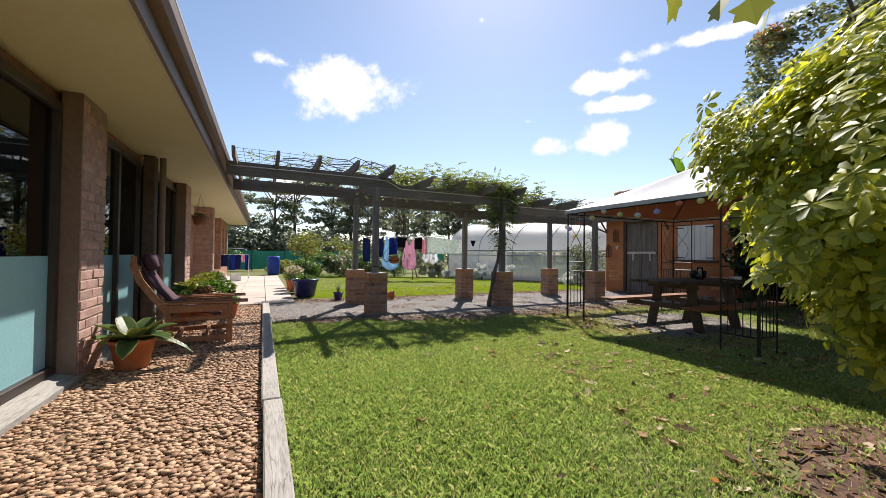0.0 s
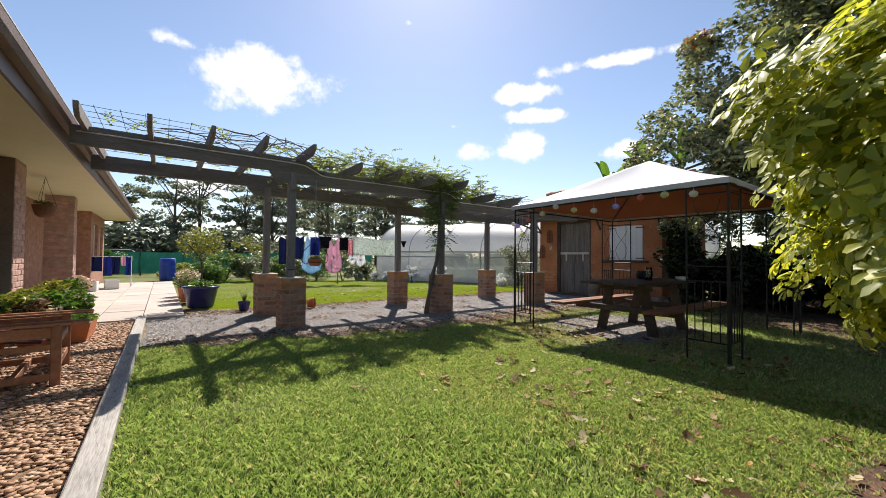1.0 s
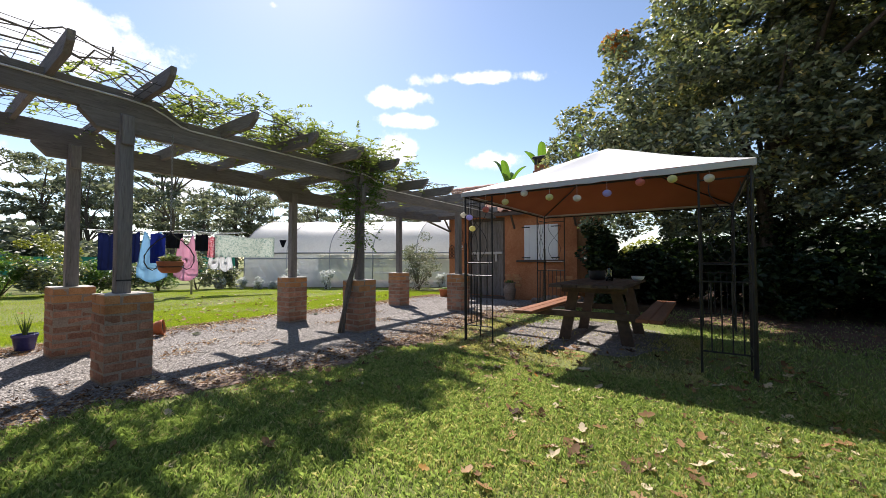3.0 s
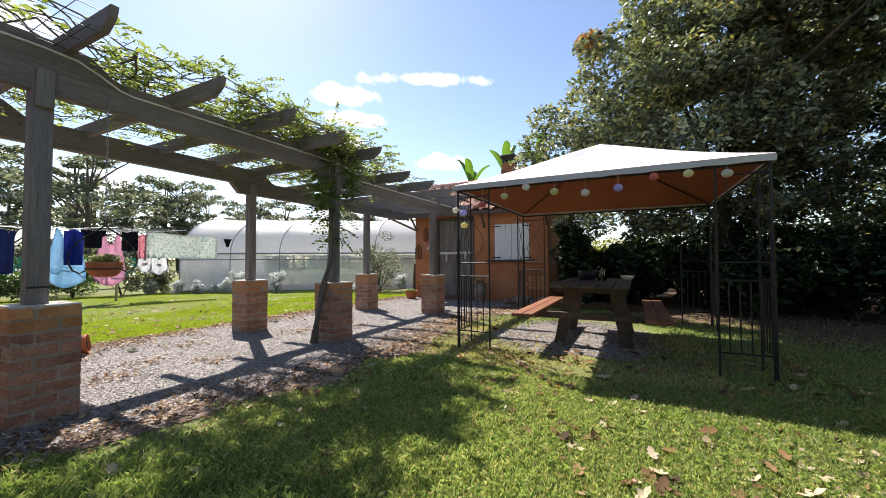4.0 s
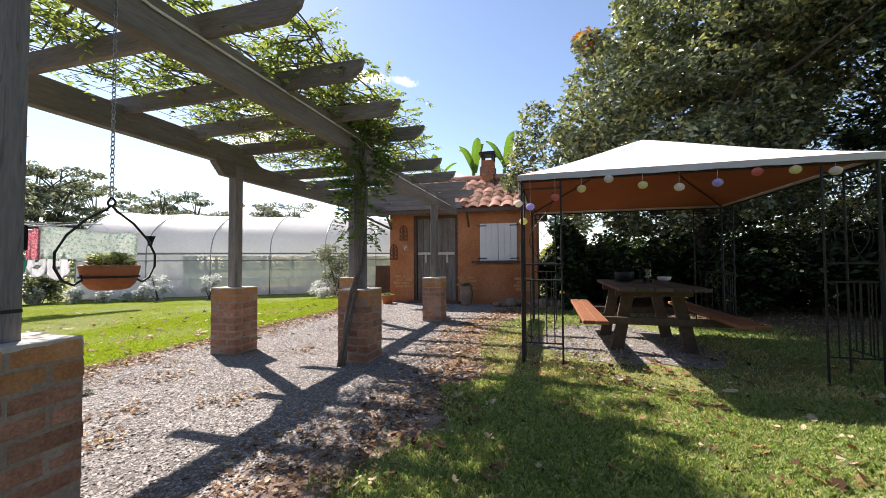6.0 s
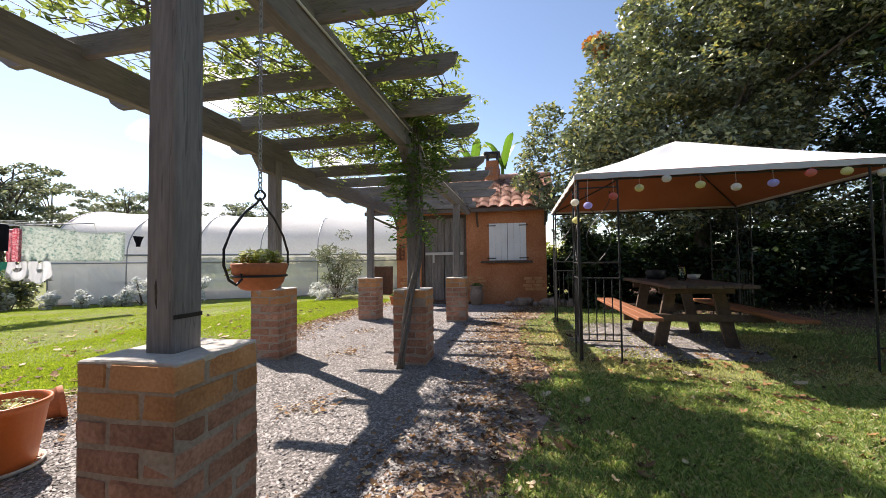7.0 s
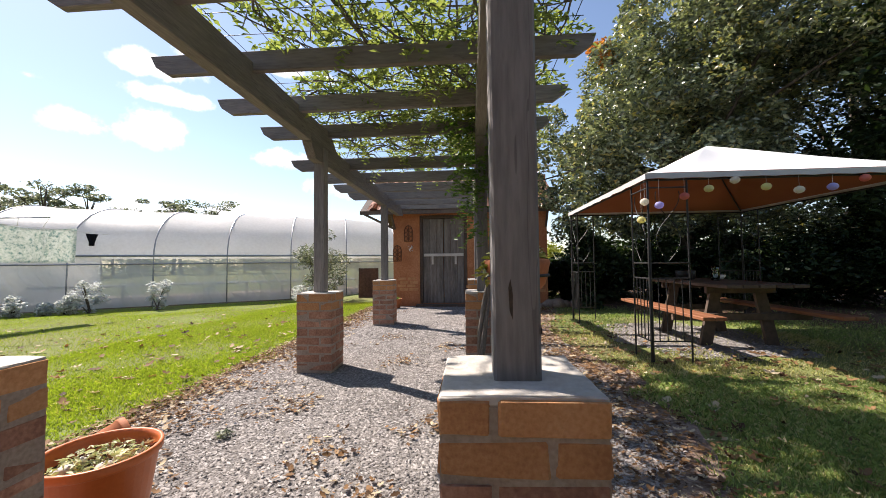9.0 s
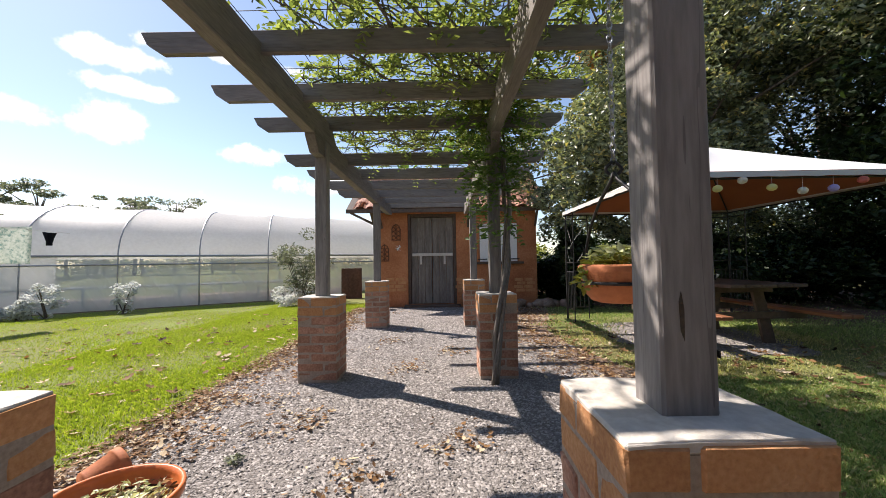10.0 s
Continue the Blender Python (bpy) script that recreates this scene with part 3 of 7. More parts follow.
for key, (x, y) in POSTS.items():
    bm = bmesh.new()
    box(bm, (x - 0.055, y - 0.055, PIER_H - 0.005), (x + 0.055, y + 0.055, POST_TOP[key]), 0.006)
    part("post", bm, M["timber"], pergola)
    bm = bmesh.new()
    box(bm, (x - 0.0565, y - 0.0568, PIER_H + 0.112), (x + 0.0535, y - 0.0545, PIER_H + 0.126))
    if key == "B":
        part("strap", bm, M["iron"], pergola, "dark strap across the post")
        bm = bmesh.new()
        prism(bm, [(y + 0.010, 0.91), (y + 0.017, 0.93), (y + 0.019, 0.985), (y + 0.014, 1.005), (y + 0.009, 0.97)], "x", x - 0.0562, x - 0.053)
        part("split", bm, M["soil"], pergola, "dark split in the post")
    else:
        bm.free()

for key in "ABD":
    x, y = POSTS[key]
    bm = bmesh.new()
    box(bm, (x - 0.045, y - 0.098, POST_TOP[key] - 0.28), (x + 0.045, y - 0.0555, POST_TOP[key] - 0.02), 0.006)
    part("cleat", bm, M["timber"], pergola, "bolted timber cleat")
# beams: (row, from x, to x, bottom, top); the west ends are shaped where one run steps down to the next
BEAM_T = 0.045
for y in (7.50, 9.13):
    for x0, x1, zb, zt, last in ((-0.66, 2.26, 2.37, 2.59, False), (1.45, 5.05, 2.215, 2.45, False), (4.28, 9.12, 2.07, 2.29, True)):
        ox = 0.0 if y > 8 else 0.04
        yy = y + (0.0 if zb > 2.3 or last else 0.003)
        x0 += ox if x0 > 0 else 0
        x1 += ox
        step = zt - (zt - zb) * 0.72
        outline = [(x0 + 0.12, zb), (x1 - 0.30, zb), (x1, zb + 0.03), (x1, step), (x1 - 0.10, step + 0.03), (x1 - 0.24, zt - 0.02), (x1 - 0.34, zt), (x0, zt), (x0, zb + 0.13)]
        if x0 < 0:
            outline = [(x0, zb)] + outline[1:-1]
        bm = bmesh.new()
        prism(bm, outline, "y", yy - BEAM_T, yy + BEAM_T)
        bmesh.ops.bevel(bm, geom=bm.edges[:], offset=0.004, segments=1, affect="EDGES")
        part("beam", bm, M["timber_beam"], pergola)
RAFTERS = [(-0.52, 2.53), (0.083, 2.53), (0.70, 2.53), (1.305, 2.53), (1.924, 2.53), (2.637, 2.385), (3.344, 2.385), (4.047, 2.385), (4.738, 2.385),
           (5.435, 2.215), (6.17, 2.215), (6.90, 2.215), (7.62, 2.215)]
for x, zb in RAFTERS:
    bm = bmesh.new()
    zt = zb + 0.14
    prism(bm, [(6.90, zb), (9.71, zb), (9.80, zb + 0.06), (9.84, zt), (6.775, zt), (6.80, zb + 0.07)], "x", x - 0.024, x + 0.024)
    bmesh.ops.bevel(bm, geom=bm.edges[:], offset=0.004, segments=1, affect="EDGES")
    part("rafter", bm, M["timber_rafter"], pergola)
# two short rafters between the beams, just before the hut
for x in (8.30, 8.92):
    bm = bmesh.new()
    box(bm, (x - 0.024, 7.30, 2.215), (x + 0.024, 9.30, 2.345), 0.004)
    part("rafter", bm, M["timber_rafter"], pergola)
# a pale light cable clipped along the south face of the beams
bm = bmesh.new()
cable = [(-0.6, 2.60), (0.6, 2.603), (1.80, 2.60), (1.98, 2.588), (2.10, 2.54), (2.24, 2.47), (2.32, 2.456), (3.4, 2.459), (4.70, 2.457), (4.86, 2.43), (5.0, 2.36), (5.08, 2.30), (6.5, 2.298), (9.0, 2.296)]
sweep(bm, [(x, 7.447, z - 0.085) for x, z in cable], 0.009, 6)
part("light_cable", bm, M["cord"], pergola, "pale cable along the beam", True)
# wire mesh that carries the climber
bm = bmesh.new()
for x0, x1, z, ys in ((-0.5, 2.0, 2.685, np.arange(6.95, 9.25, 0.22)), (1.75, 4.9, 2.54, np.arange(6.95, 9.25, 0.22)), (4.7, 7.7, 2.37, np.arange(6.95, 9.25, 0.22))):
    for y in ys:
        rod(bm, (x0, y, z), (x1, y, z), 0.0028, n=4)
    for x in np.arange(x0 + 0.1, x1, 0.22):
        rod(bm, (x, 6.9, z + 0.004), (x, 9.2, z + 0.004), 0.0028, n=4)
part("wire_mesh", bm, M["iron"], pergola, "dark wire mesh")


# ---- gazebo ----
GX0, GX1, GY0, GY1, GZ, GPX, GPY, GPZ = 4.86, 7.95, 2.80, 5.80, 1.935, 6.36, 4.29, 2.63
gaz = thing("gazebo", "square gazebo with pale canvas roof and black iron trellis legs", "gazebo")


def canopy(dz, inset):
    """Four sagging canvas triangles rising to the peak."""
    bm = bmesh.new()
    x0, x1, y0, y1 = GX0 + inset, GX1 - inset, GY0 + inset, GY1 - inset
    peak = Vector((GPX, GPY, GPZ + dz))
    cs = [Vector((x0, y0, GZ + dz)), Vector((x1, y0, GZ + dz)), Vector((x1, y1, GZ + dz)), Vector((x0, y1, GZ + dz))]
    n = 8
    for k in range(4):
        a, b = cs[k], cs[(k + 1) % 4]
        grid = []
        for i in range(n + 1):
            t = i / n
            row = []
            for j in range(n + 1):
                u = j / n
                p = a.lerp(b, u).lerp(peak, t)
                p.z -= 0.07 * math.sin(math.pi * u) * math.sin(math.pi * t) + 0.05 * math.sin(math.pi * t) * (1 - t)
                row.append(bm.verts.new(p))
            grid.append(row)
        for i in range(n):
            for j in range(n):
                bm.faces.new((grid[i][j], grid[i][j + 1], grid[i + 1][j + 1], grid[i + 1][j]))
    bmesh.ops.remove_doubles(bm, verts=bm.verts, dist=0.001)
    return bm


part("canopy", canopy(0.01, 0), M["canvas"], gaz, "pale canvas roof cloth", True)
part("lining", canopy(-0.006, 0.012), M["lining"], gaz, "terracotta canvas lining", True)
corners = [(GX0, GY0), (GX1, GY0), (GX1, GY1), (GX0, GY1)]
for (ax, ay), (bx, by) in zip(corners, corners[1:] + corners[:1]):
    bm = bmesh.new()
    n = 24
    out = Vector((by - ay, ax - bx, 0)).normalized() * 0.004
    rows = []
    for i in range(n + 1):
        t = i / n
        c = Vector((ax + (bx - ax) * t, ay + (by - ay) * t, 0)) + out * (1.5 * math.sin(i * 1.9))
        hem = GZ - 0.050 + 0.004 * math.sin(i * 2.3)
        rows.append([bm.verts.new(c + o + Vector((0, 0, z))) for o, z in ((out, GZ + 0.004), (out, hem), (-out, hem), (-out, GZ + 0.004))])
    for r0, r1 in zip(rows, rows[1:]):
        for k in range(4):
            bm.faces.new((r0[k], r0[(k + 1) % 4], r1[(k + 1) % 4], r1[k]))
    bm.faces.new(rows[0][::-1])
    bm.faces.new(rows[-1])
    bmesh.ops.recalc_face_normals(bm, faces=bm.faces)
    part("valance", bm, M["valance"], gaz, "grey hanging canvas valance")
inx0, inx1, iny0, iny1 = GX0 + 0.05, GX1 - 0.05, GY0 + 0.03, GY1 - 0.03
for a, b in (((inx0, iny0), (inx1, iny0)), ((inx1, iny0), (inx1, iny1)), ((inx1, iny1), (inx0, iny1)), ((inx0, iny1), (inx0, iny0))):
    bm = bmesh.new()
    rod(bm, (*a, GZ - 0.055), (*b, GZ - 0.055), 0.011)
    part("eave_rail", bm, M["iron"], gaz)
for cx, cy in ((inx0, iny0), (inx1, iny0), (inx1, iny1), (inx0, iny1)):
    bm = bmesh.new()
    sweep(bm, [(cx, cy, GZ - 0.03), ((cx + GPX) / 2, (cy + GPY) / 2, (GZ + GPZ) / 2 - 0.075), (GPX, GPY, GPZ - 0.03)], 0.011, 6)
    part("roof_rib", bm, M["iron"], gaz)
    sx, sy = (1 if cx < GPX else -1), (1 if cy < GPY else -1)
    bm = bmesh.new()
    rod(bm, (cx, cy, 0), (cx, cy, GZ - 0.05), 0.0125)
    rod(bm, (cx, cy, 0.0), (cx, cy, 1.28), 0.019)
    part("corner_leg", bm, M["iron"], gaz)
    for px, py in ((cx + sx * 0.39, cy), (cx, cy + sy * 0.39)):
        bm = bmesh.new()
        rod(bm, (px, py, 0), (px, py, GZ - 0.05), 0.010)
        part("side_leg", bm, M["iron"], gaz)
        for z in (0.22, 0.86, 1.02, 1.80):
            part("trellis_rail", rod(bmesh.new(), (cx, cy, z), (px, py, z), 0.008, n=6), M["iron"], gaz)
        for k in range(1, 5):
            t = k / 5
            part("trellis_bar", rod(bmesh.new(), (cx + (px - cx) * t, cy + (py - cy) * t, 0.22), (cx + (px - cx) * t, cy + (py - cy) * t, 0.86), 0.006, n=6), M["iron"], gaz)
        # wrought scroll in the upper panel
        ux, uy = (px - cx) / 0.39, (py - cy) / 0.39
        for s in (1, -1):
            bm = bmesh.new()
            pts = []
            for k in range(22):
                t = k / 21
                w = 0.195 + s * 0.12 * math.sin(t * math.pi * 1.6)
                pts.append((cx + ux * w, cy + uy * w, 1.04 + 0.72 * t))
            sweep(bm, pts, 0.004, 5)
            part("scroll", bm, M["iron"], gaz)


# ---- hut ----
HX, HY0, HY1, HB, HE, HR = 10.16, 5.76, 9.52, 12.9, 2.33, 3.38
hut = thing("garden_hut", "small orange rendered garden hut with terracotta tiled roof and chimney", "hut")


def wall_with_holes(bm, y0, y1, z0, z1, x0, x1, holes):
    """A wall along y, with rectangular holes (y0, y1, z0, z1) through it."""
    ys = sorted({y0, y1, *[h[0] for h in holes], *[h[1] for h in holes]})
    zs = sorted({z0, z1, *[h[2] for h in holes], *[h[3] for h in holes]})
    for a, b in zip(ys, ys[1:]):
        for c, d in zip(zs, zs[1:]):
            mid = ((a + b) / 2, (c + d) / 2)
            if not any(h[0] < mid[0] < h[1] and h[2] < mid[1] < h[3] for h in holes):
                box(bm, (x0, a, c), (x1, b, d))
    bmesh.ops.remove_doubles(bm, verts=bm.verts, dist=0.0005)
    inner = [f for f in bm.faces if len(f.verts) == 4]
    seen, twin = {}, set()
    for f in inner:
        key = tuple(round(v, 3) for v in f.calc_center_median())
        if key in seen:
            twin.add(f)
            twin.add(seen[key])
        seen[key] = f
    bmesh.ops.delete(bm, geom=list(twin), context="FACES_ONLY")


DOOR = (7.69, 8.86, 0.06, 2.24)
WIN = (6.22, 7.13, 1.06, 1.98)
bm = bmesh.new()
wall_with_holes(bm, HY0, HY1, -0.05, HE, HX, HX + 0.22, [DOOR, WIN])
part("front_wall", bm, M["render"], hut)
bm = bmesh.new()
box(bm, (HX + 0.22, HY0, -0.05), (HB, HY0 + 0.2, HE))
box(bm, (HX + 0.22, HY1 - 0.2, -0.05), (HB, HY1, HE))
box(bm, (HB - 0.2, HY0 + 0.2, -0.05), (HB, HY1 - 0.2, HE))
prism(bm, [(HX, HE), (HB, HE), ((HX + HB) / 2, HR - 0.08)], "y", HY0, HY0 + 0.2)
prism(bm, [(HX, HE), (HB, HE), ((HX + HB) / 2, HR - 0.08)], "y", HY1 - 0.2, HY1)
part("side_wall", bm, M["render"], hut)
RX = (HX + HB) / 2
EX = HX - 0.30
slope = math.atan2(HR - (HE + 0.02), RX - EX)
for s in (1, -1):
    bm = bmesh.new()
    e, w = (EX, HB + 0.3)[s < 0], 0.05
    prism(bm, [(e, HE + 0.0), (RX, HR - 0.03), (RX, HR - 0.03 - w), (e, HE - w)], "y", HY0 - 0.25, HY1 + 0.75)
    part("roof_deck", bm, M["dark_wood"], hut)
tile_bm = bmesh.new()
prof = [(-0.14, 0.0), (-0.11, 0.035), (-0.06, 0.055), (0.0, 0.06), (0.05, 0.045), (0.085, 0.012), (0.14, 0.004)]
lo = [tile_bm.verts.new((0.0, p[0], p[1] + 0.014)) for p in prof]
hi = [tile_bm.verts.new((0.36, p[0] * 0.92, p[1])) for p in prof]
for k in range(len(prof) - 1):
    tile_bm.faces.new((lo[k], lo[k + 1], hi[k + 1], hi[k]))
bmesh.ops.solidify(tile_bm, geom=tile_bm.faces[:], thickness=0.012)
TILE = finish(tile_bm, "roof_tile", M["roof_tile"], True)
r_t = random.Random(5)
run = math.hypot(RX - EX, HR - HE)
for s in (1, -1):
    for i in range(6):
        for j in range(17):
            d = i * 0.30 - 0.04
            y = HY0 - 0.12 + j * 0.27
            o = new("roof_tile", TILE)
            o.parent = hut
            base = Matrix.Translation((EX, y, HE + 0.012)) @ Matrix.Rotation(-slope, 4, "Y") @ Matrix.Translation((d, r_t.uniform(-0.008, 0.008), 0.006))
            if s < 0:
                base = Matrix.Translation((2 * RX, 0, 0)) @ Matrix.Diagonal((-1, 1, 1, 1)) @ base
            o.matrix_basis = base @ Matrix.Rotation(r_t.uniform(-0.02, 0.02), 4, "Z")
bm = bmesh.new()
sweep(bm, [(RX, HY0 - 0.25 + k * 0.2, HR + 0.03 + 0.012 * (k % 2)) for k in range(25)], 0.09, 8)
part("ridge", bm, M["roof_tile"], hut, "", True)
chim = bmesh.new()
box(chim, (11.30, 6.93, 2.6), (11.66, 7.27, 3.86), 0.01)
chimney = part("chimney", chim, M["render"], hut, "orange rendered chimney")
bm = bmesh.new()
for c in range(3):
    for q in range(4):
        box(bm, (-0.205, -0.12 - 0.075, 0), (0.03, -0.12, 0.075), 0.004, Matrix.Translation((11.48, 7.10, 3.44 + c * 0.087)) @ Matrix.Rotation(q * math.pi / 2 + (c % 2) * 0.0, 4, "Z"))
part("brick_band", bm, M["brick_red"], chimney)
bm = bmesh.new()
box(bm, (11.24, 6.87, 4.02), (11.72, 7.33, 4.06), 0.008)
for dx, dy in ((11.32, 6.95), (11.62, 6.95), (11.32, 7.23), (11.62, 7.23)):
    box(bm, (dx - 0.03, dy - 0.03, 3.86), (dx + 0.03, dy + 0.03, 4.02))
box(bm, (11.25, 6.88, 4.06), (11.71, 7.32, 4.10), 0.015)
part("chimney_cap", bm, M["iron"], chimney, "dark chimney cap")
# eave board, brackets
bm = bmesh.new()
box(bm, (EX - 0.02, HY0 - 0.25, HE - 0.09), (EX + 0.012, HY1 + 0.75, HE - 0.0))
part("eave_board", bm, M["dark_wood"], hut)
for y in (HY0 + 0.02, 7.4, HY1 + 0.0, HY1 + 0.66):
    bm = bmesh.new()
    rod(bm, (HX, min(y, HY1 - 0.04), HE - 0.42), (EX + 0.05, y, HE - 0.07), 0.028, n=6)
    part("bracket", bm, M["dark_wood"], hut)
# door
dframe = bmesh.new()
for lo, hi in (((HX + 0.03, DOOR[0], DOOR[2]), (HX + 0.15, DOOR[0] + 0.07, DOOR[3])), ((HX + 0.03, DOOR[1] - 0.07, DOOR[2]), (HX + 0.15, DOOR[1], DOOR[3])),
               ((HX + 0.03, DOOR[0] + 0.07, DOOR[3] - 0.08), (HX + 0.15, DOOR[1] - 0.07, DOOR[3]))):
    box(dframe, lo, hi, 0.004)
door = part("door", dframe, M["dark_wood"], hut, "closed double door of old grey boards in a dark frame")
dm = (DOOR[0] + DOOR[1]) / 2
for k, (a, b) in enumerate(((DOOR[0] + 0.075, dm - 0.006), (dm + 0.006, DOOR[1] - 0.075))):
    w = (b - a) / 3
    for j in range(3):
        bm = bmesh.new()
        box(bm, (HX + 0.075 + 0.004 * (j % 2), a + j * w + 0.002, DOOR[2] + 0.01), (HX + 0.115, a + (j + 1) * w - 0.002, DOOR[3] - 0.085), 0.003)
        part("board", bm, M["door_wood"], door)
for lo, hi in (((HX + 0.03, DOOR[0] + 0.09, 1.22), (HX + 0.072, DOOR[1] - 0.10, 1.29)), ((HX + 0.025, 7.95, 1.02), (HX + 0.07, 8.0, 1.22)), ((HX + 0.025, 8.52, 1.02), (HX + 0.07, 8.57, 1.22))):
    bm = bmesh.new()
    box(bm, lo, hi, 0.004)
    part("bar", bm, M["cap"], door, "pale wooden cross bar")
bm = bmesh.new()
box(bm, (HX - 0.22, DOOR[0] - 0.08, -0.02), (HX + 0.22, DOOR[1] + 0.08, 0.058), 0.008)
part("door_step", bm, M["dark_wood"], hut)
# shuttered window
wf = bmesh.new()
# dark block fills in for the unlit room behind the shutters
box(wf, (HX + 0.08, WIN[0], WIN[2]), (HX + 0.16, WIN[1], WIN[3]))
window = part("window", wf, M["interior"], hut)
bm = bmesh.new()
box(bm, (HX - 0.07, WIN[0] - 0.14, WIN[2] - 0.06), (HX + 0.08, WIN[1] + 0.2, WIN[2] - 0.005), 0.006)
part("window_sill", bm, M["dark_wood"], window)
wm = (WIN[0] + WIN[1]) / 2
for a, b in ((WIN[0] + 0.005, wm - 0.004), (wm + 0.004, WIN[1] - 0.005)):
    sh = bmesh.new()
    w = (b - a) / 3
    for j in range(3):
        box(sh, (HX - 0.012, a + j * w + 0.0015, WIN[2] + 0.004), (HX + 0.018, a + (j + 1) * w - 0.0015, WIN[3] - 0.004), 0.003)
    shutter = part("shutter", sh, M["white_paint"], hut, "closed white boarded shutter")
    for z in (WIN[2] + 0.06, WIN[3] - 0.06):
        bm = bmesh.new()
        out = a if a < wm - 0.1 else b
        d = 1 if out == a else -1
        box(bm, (HX - 0.022, min(out - d * 0.05, out + d * 0.17), z - 0.012), (HX - 0.010, max(out - d * 0.05, out + d * 0.17), z + 0.012))
        part("hinge", bm, M["iron"], shutter, "black strap hinge")
# patches of bare brick in the render
for k, (y, z) in enumerate(((9.15, 0.55), (7.45, 0.52), (6.05, 0.50))):
    bm = bmesh.new()
    for c in range(4):
        for j in range(2):
            box(bm, (HX - 0.008, y - 0.24 + j * 0.24 + (c % 2) * 0.06, z - 0.17 + c * 0.086), (HX + 0.03, y - 0.02 + j * 0.24 + (c % 2) * 0.06 - 0.01 * c, z - 0.10 + c * 0.086), 0.004)
    part("bare_bricks", bm, M["brick_tan"], hut, "bare bricks showing through the render")


def iron_plaque(y, z):
    e = thing("wall_plaque", "rusty iron scrollwork plaque on the orange hut wall", "wall decoration", (HX - 0.012, y, z), group="wall plaques")
    bm = bmesh.new()
    arch = [(0, -0.10, -0.20), (0, -0.10, 0.08), (0, -0.07, 0.15), (0, 0, 0.20), (0, 0.07, 0.15), (0, 0.10, 0.08), (0, 0.10, -0.20)]
    sweep(bm, arch, 0.011, 6, True)
    part("rim", bm, M["rust"], e)
    bm = bmesh.new()
    for zc in (-0.13, -0.03, 0.07):
        for s in (-1, 1):
            sweep(bm, [(0, s * (0.02 + 0.045 * (1 - math.cos(t))) * 0.9, zc + 0.045 * math.sin(t)) for t in np.linspace(0, 2 * math.pi, 13)], 0.008, 5)
    rod(bm, (0, 0, -0.2), (0, 0, 0.19), 0.009, n=6)
    part("scrollwork", bm, M["rust"], e)


iron_plaque(9.14, 1.80)
iron_plaque(9.42, 1.31)
liz = bmesh.new()
sweep(liz, [(HX - 0.016, 9.08 + 0.035 * math.sin(t * 3.0), 1.35 + t * 0.07) for t in np.linspace(0, 2.0, 10)], [0.004, 0.010, 0.014, 0.017, 0.018, 0.017, 0.014, 0.011, 0.014, 0.009], 7)
for z, s in ((1.39, 1), (1.39, -1), (1.45, 1), (1.45, -1)):
    rod(liz, (HX - 0.016, 9.09, z), (HX - 0.014, 9.09 + s * 0.06, z + 0.025 * s), 0.005, n=5)
tagged(new("wall_ornament", finish(liz, "wall_ornament", M["white_paint"], True)), "small white wavy ornament fixed on the hut wall", "wall decoration")


# ---- house ----
WX = -1.60
house = thing("house", "long low brick house with deep cream eaves and brown window frames", "house")
bm = bmesh.new()
# window bays (y0, y1), with solid wall between
BAYS = [(-3.6, -1.2), (-0.6, 1.9), (2.0, 4.72), (5.29, 7.0), (7.22, 9.34)]
holes = [(a, b, 0.10, 2.34) for a, b in BAYS]
wall_with_holes(bm, -6.0, 10.4, -0.05, 2.45, WX - 0.24, WX - 0.09, holes)
box(bm, (-2.6, 10.4, -0.05), (-2.38, 17.9, 2.45))
box(bm, (-2.38, 10.16, -0.05), (WX - 0.24, 10.4, 2.45))
part("wall", bm, M["brick_red"], house)
bm = bmesh.new()
wall_with_holes(bm, 17.9, 21.0, -0.05, 2.45, -1.85, -1.60, [(18.3, 19.2, 0.9, 2.1), (19.7, 20.6, 0.9, 2.1)])
box(bm, (-2.6, 17.66, -0.05), (-1.60, 17.9, 2.45))
box(bm, (-8.0, 20.8, -0.05), (-1.85, 21.0, 2.45))
part("end_wall", bm, M["brick_red"], house)
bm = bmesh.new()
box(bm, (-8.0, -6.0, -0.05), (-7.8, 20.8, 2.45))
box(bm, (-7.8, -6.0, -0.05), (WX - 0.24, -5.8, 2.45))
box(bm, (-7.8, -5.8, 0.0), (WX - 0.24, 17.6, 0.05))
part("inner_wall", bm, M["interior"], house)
bm = bmesh.new()
box(bm, (-8.2, -6.2, 2.45), (-0.76, 21.3, 2.475))
part("soffit", bm, M["soffit"], house, "smooth cream painted soffit")
bm = bmesh.new()
box(bm, (-0.76, -6.2, 2.415), (-0.735, 21.3, 2.60))
box(bm, (-0.735, 21.3, 2.415), (-8.2, 21.325, 2.60))
part("fascia", bm, M["fascia"], house, "brown painted fascia board")
bm = bmesh.new()
prism(bm, [(-0.733, 2.555), (-0.66, 2.555), (-0.635, 2.60), (-0.625, 2.665), (-0.645, 2.665), (-0.665, 2.615), (-0.70, 2.575), (-0.725, 2.575), (-0.733, 2.66)], "y", -6.2, 21.3)
part("gutter", bm, M["fascia"], house, "brown metal gutter")
bm = bmesh.new()
box(bm, (-0.646, -6.2, 2.666), (-0.622, 21.3, 2.682), 0.003)
part("gutter_lip", bm, M["gutter"], house, "cream rolled gutter lip")
bm = bmesh.new()
box(bm, (-0.782, -6.2, 2.425), (-0.762, 21.3, 2.448), 0.003)
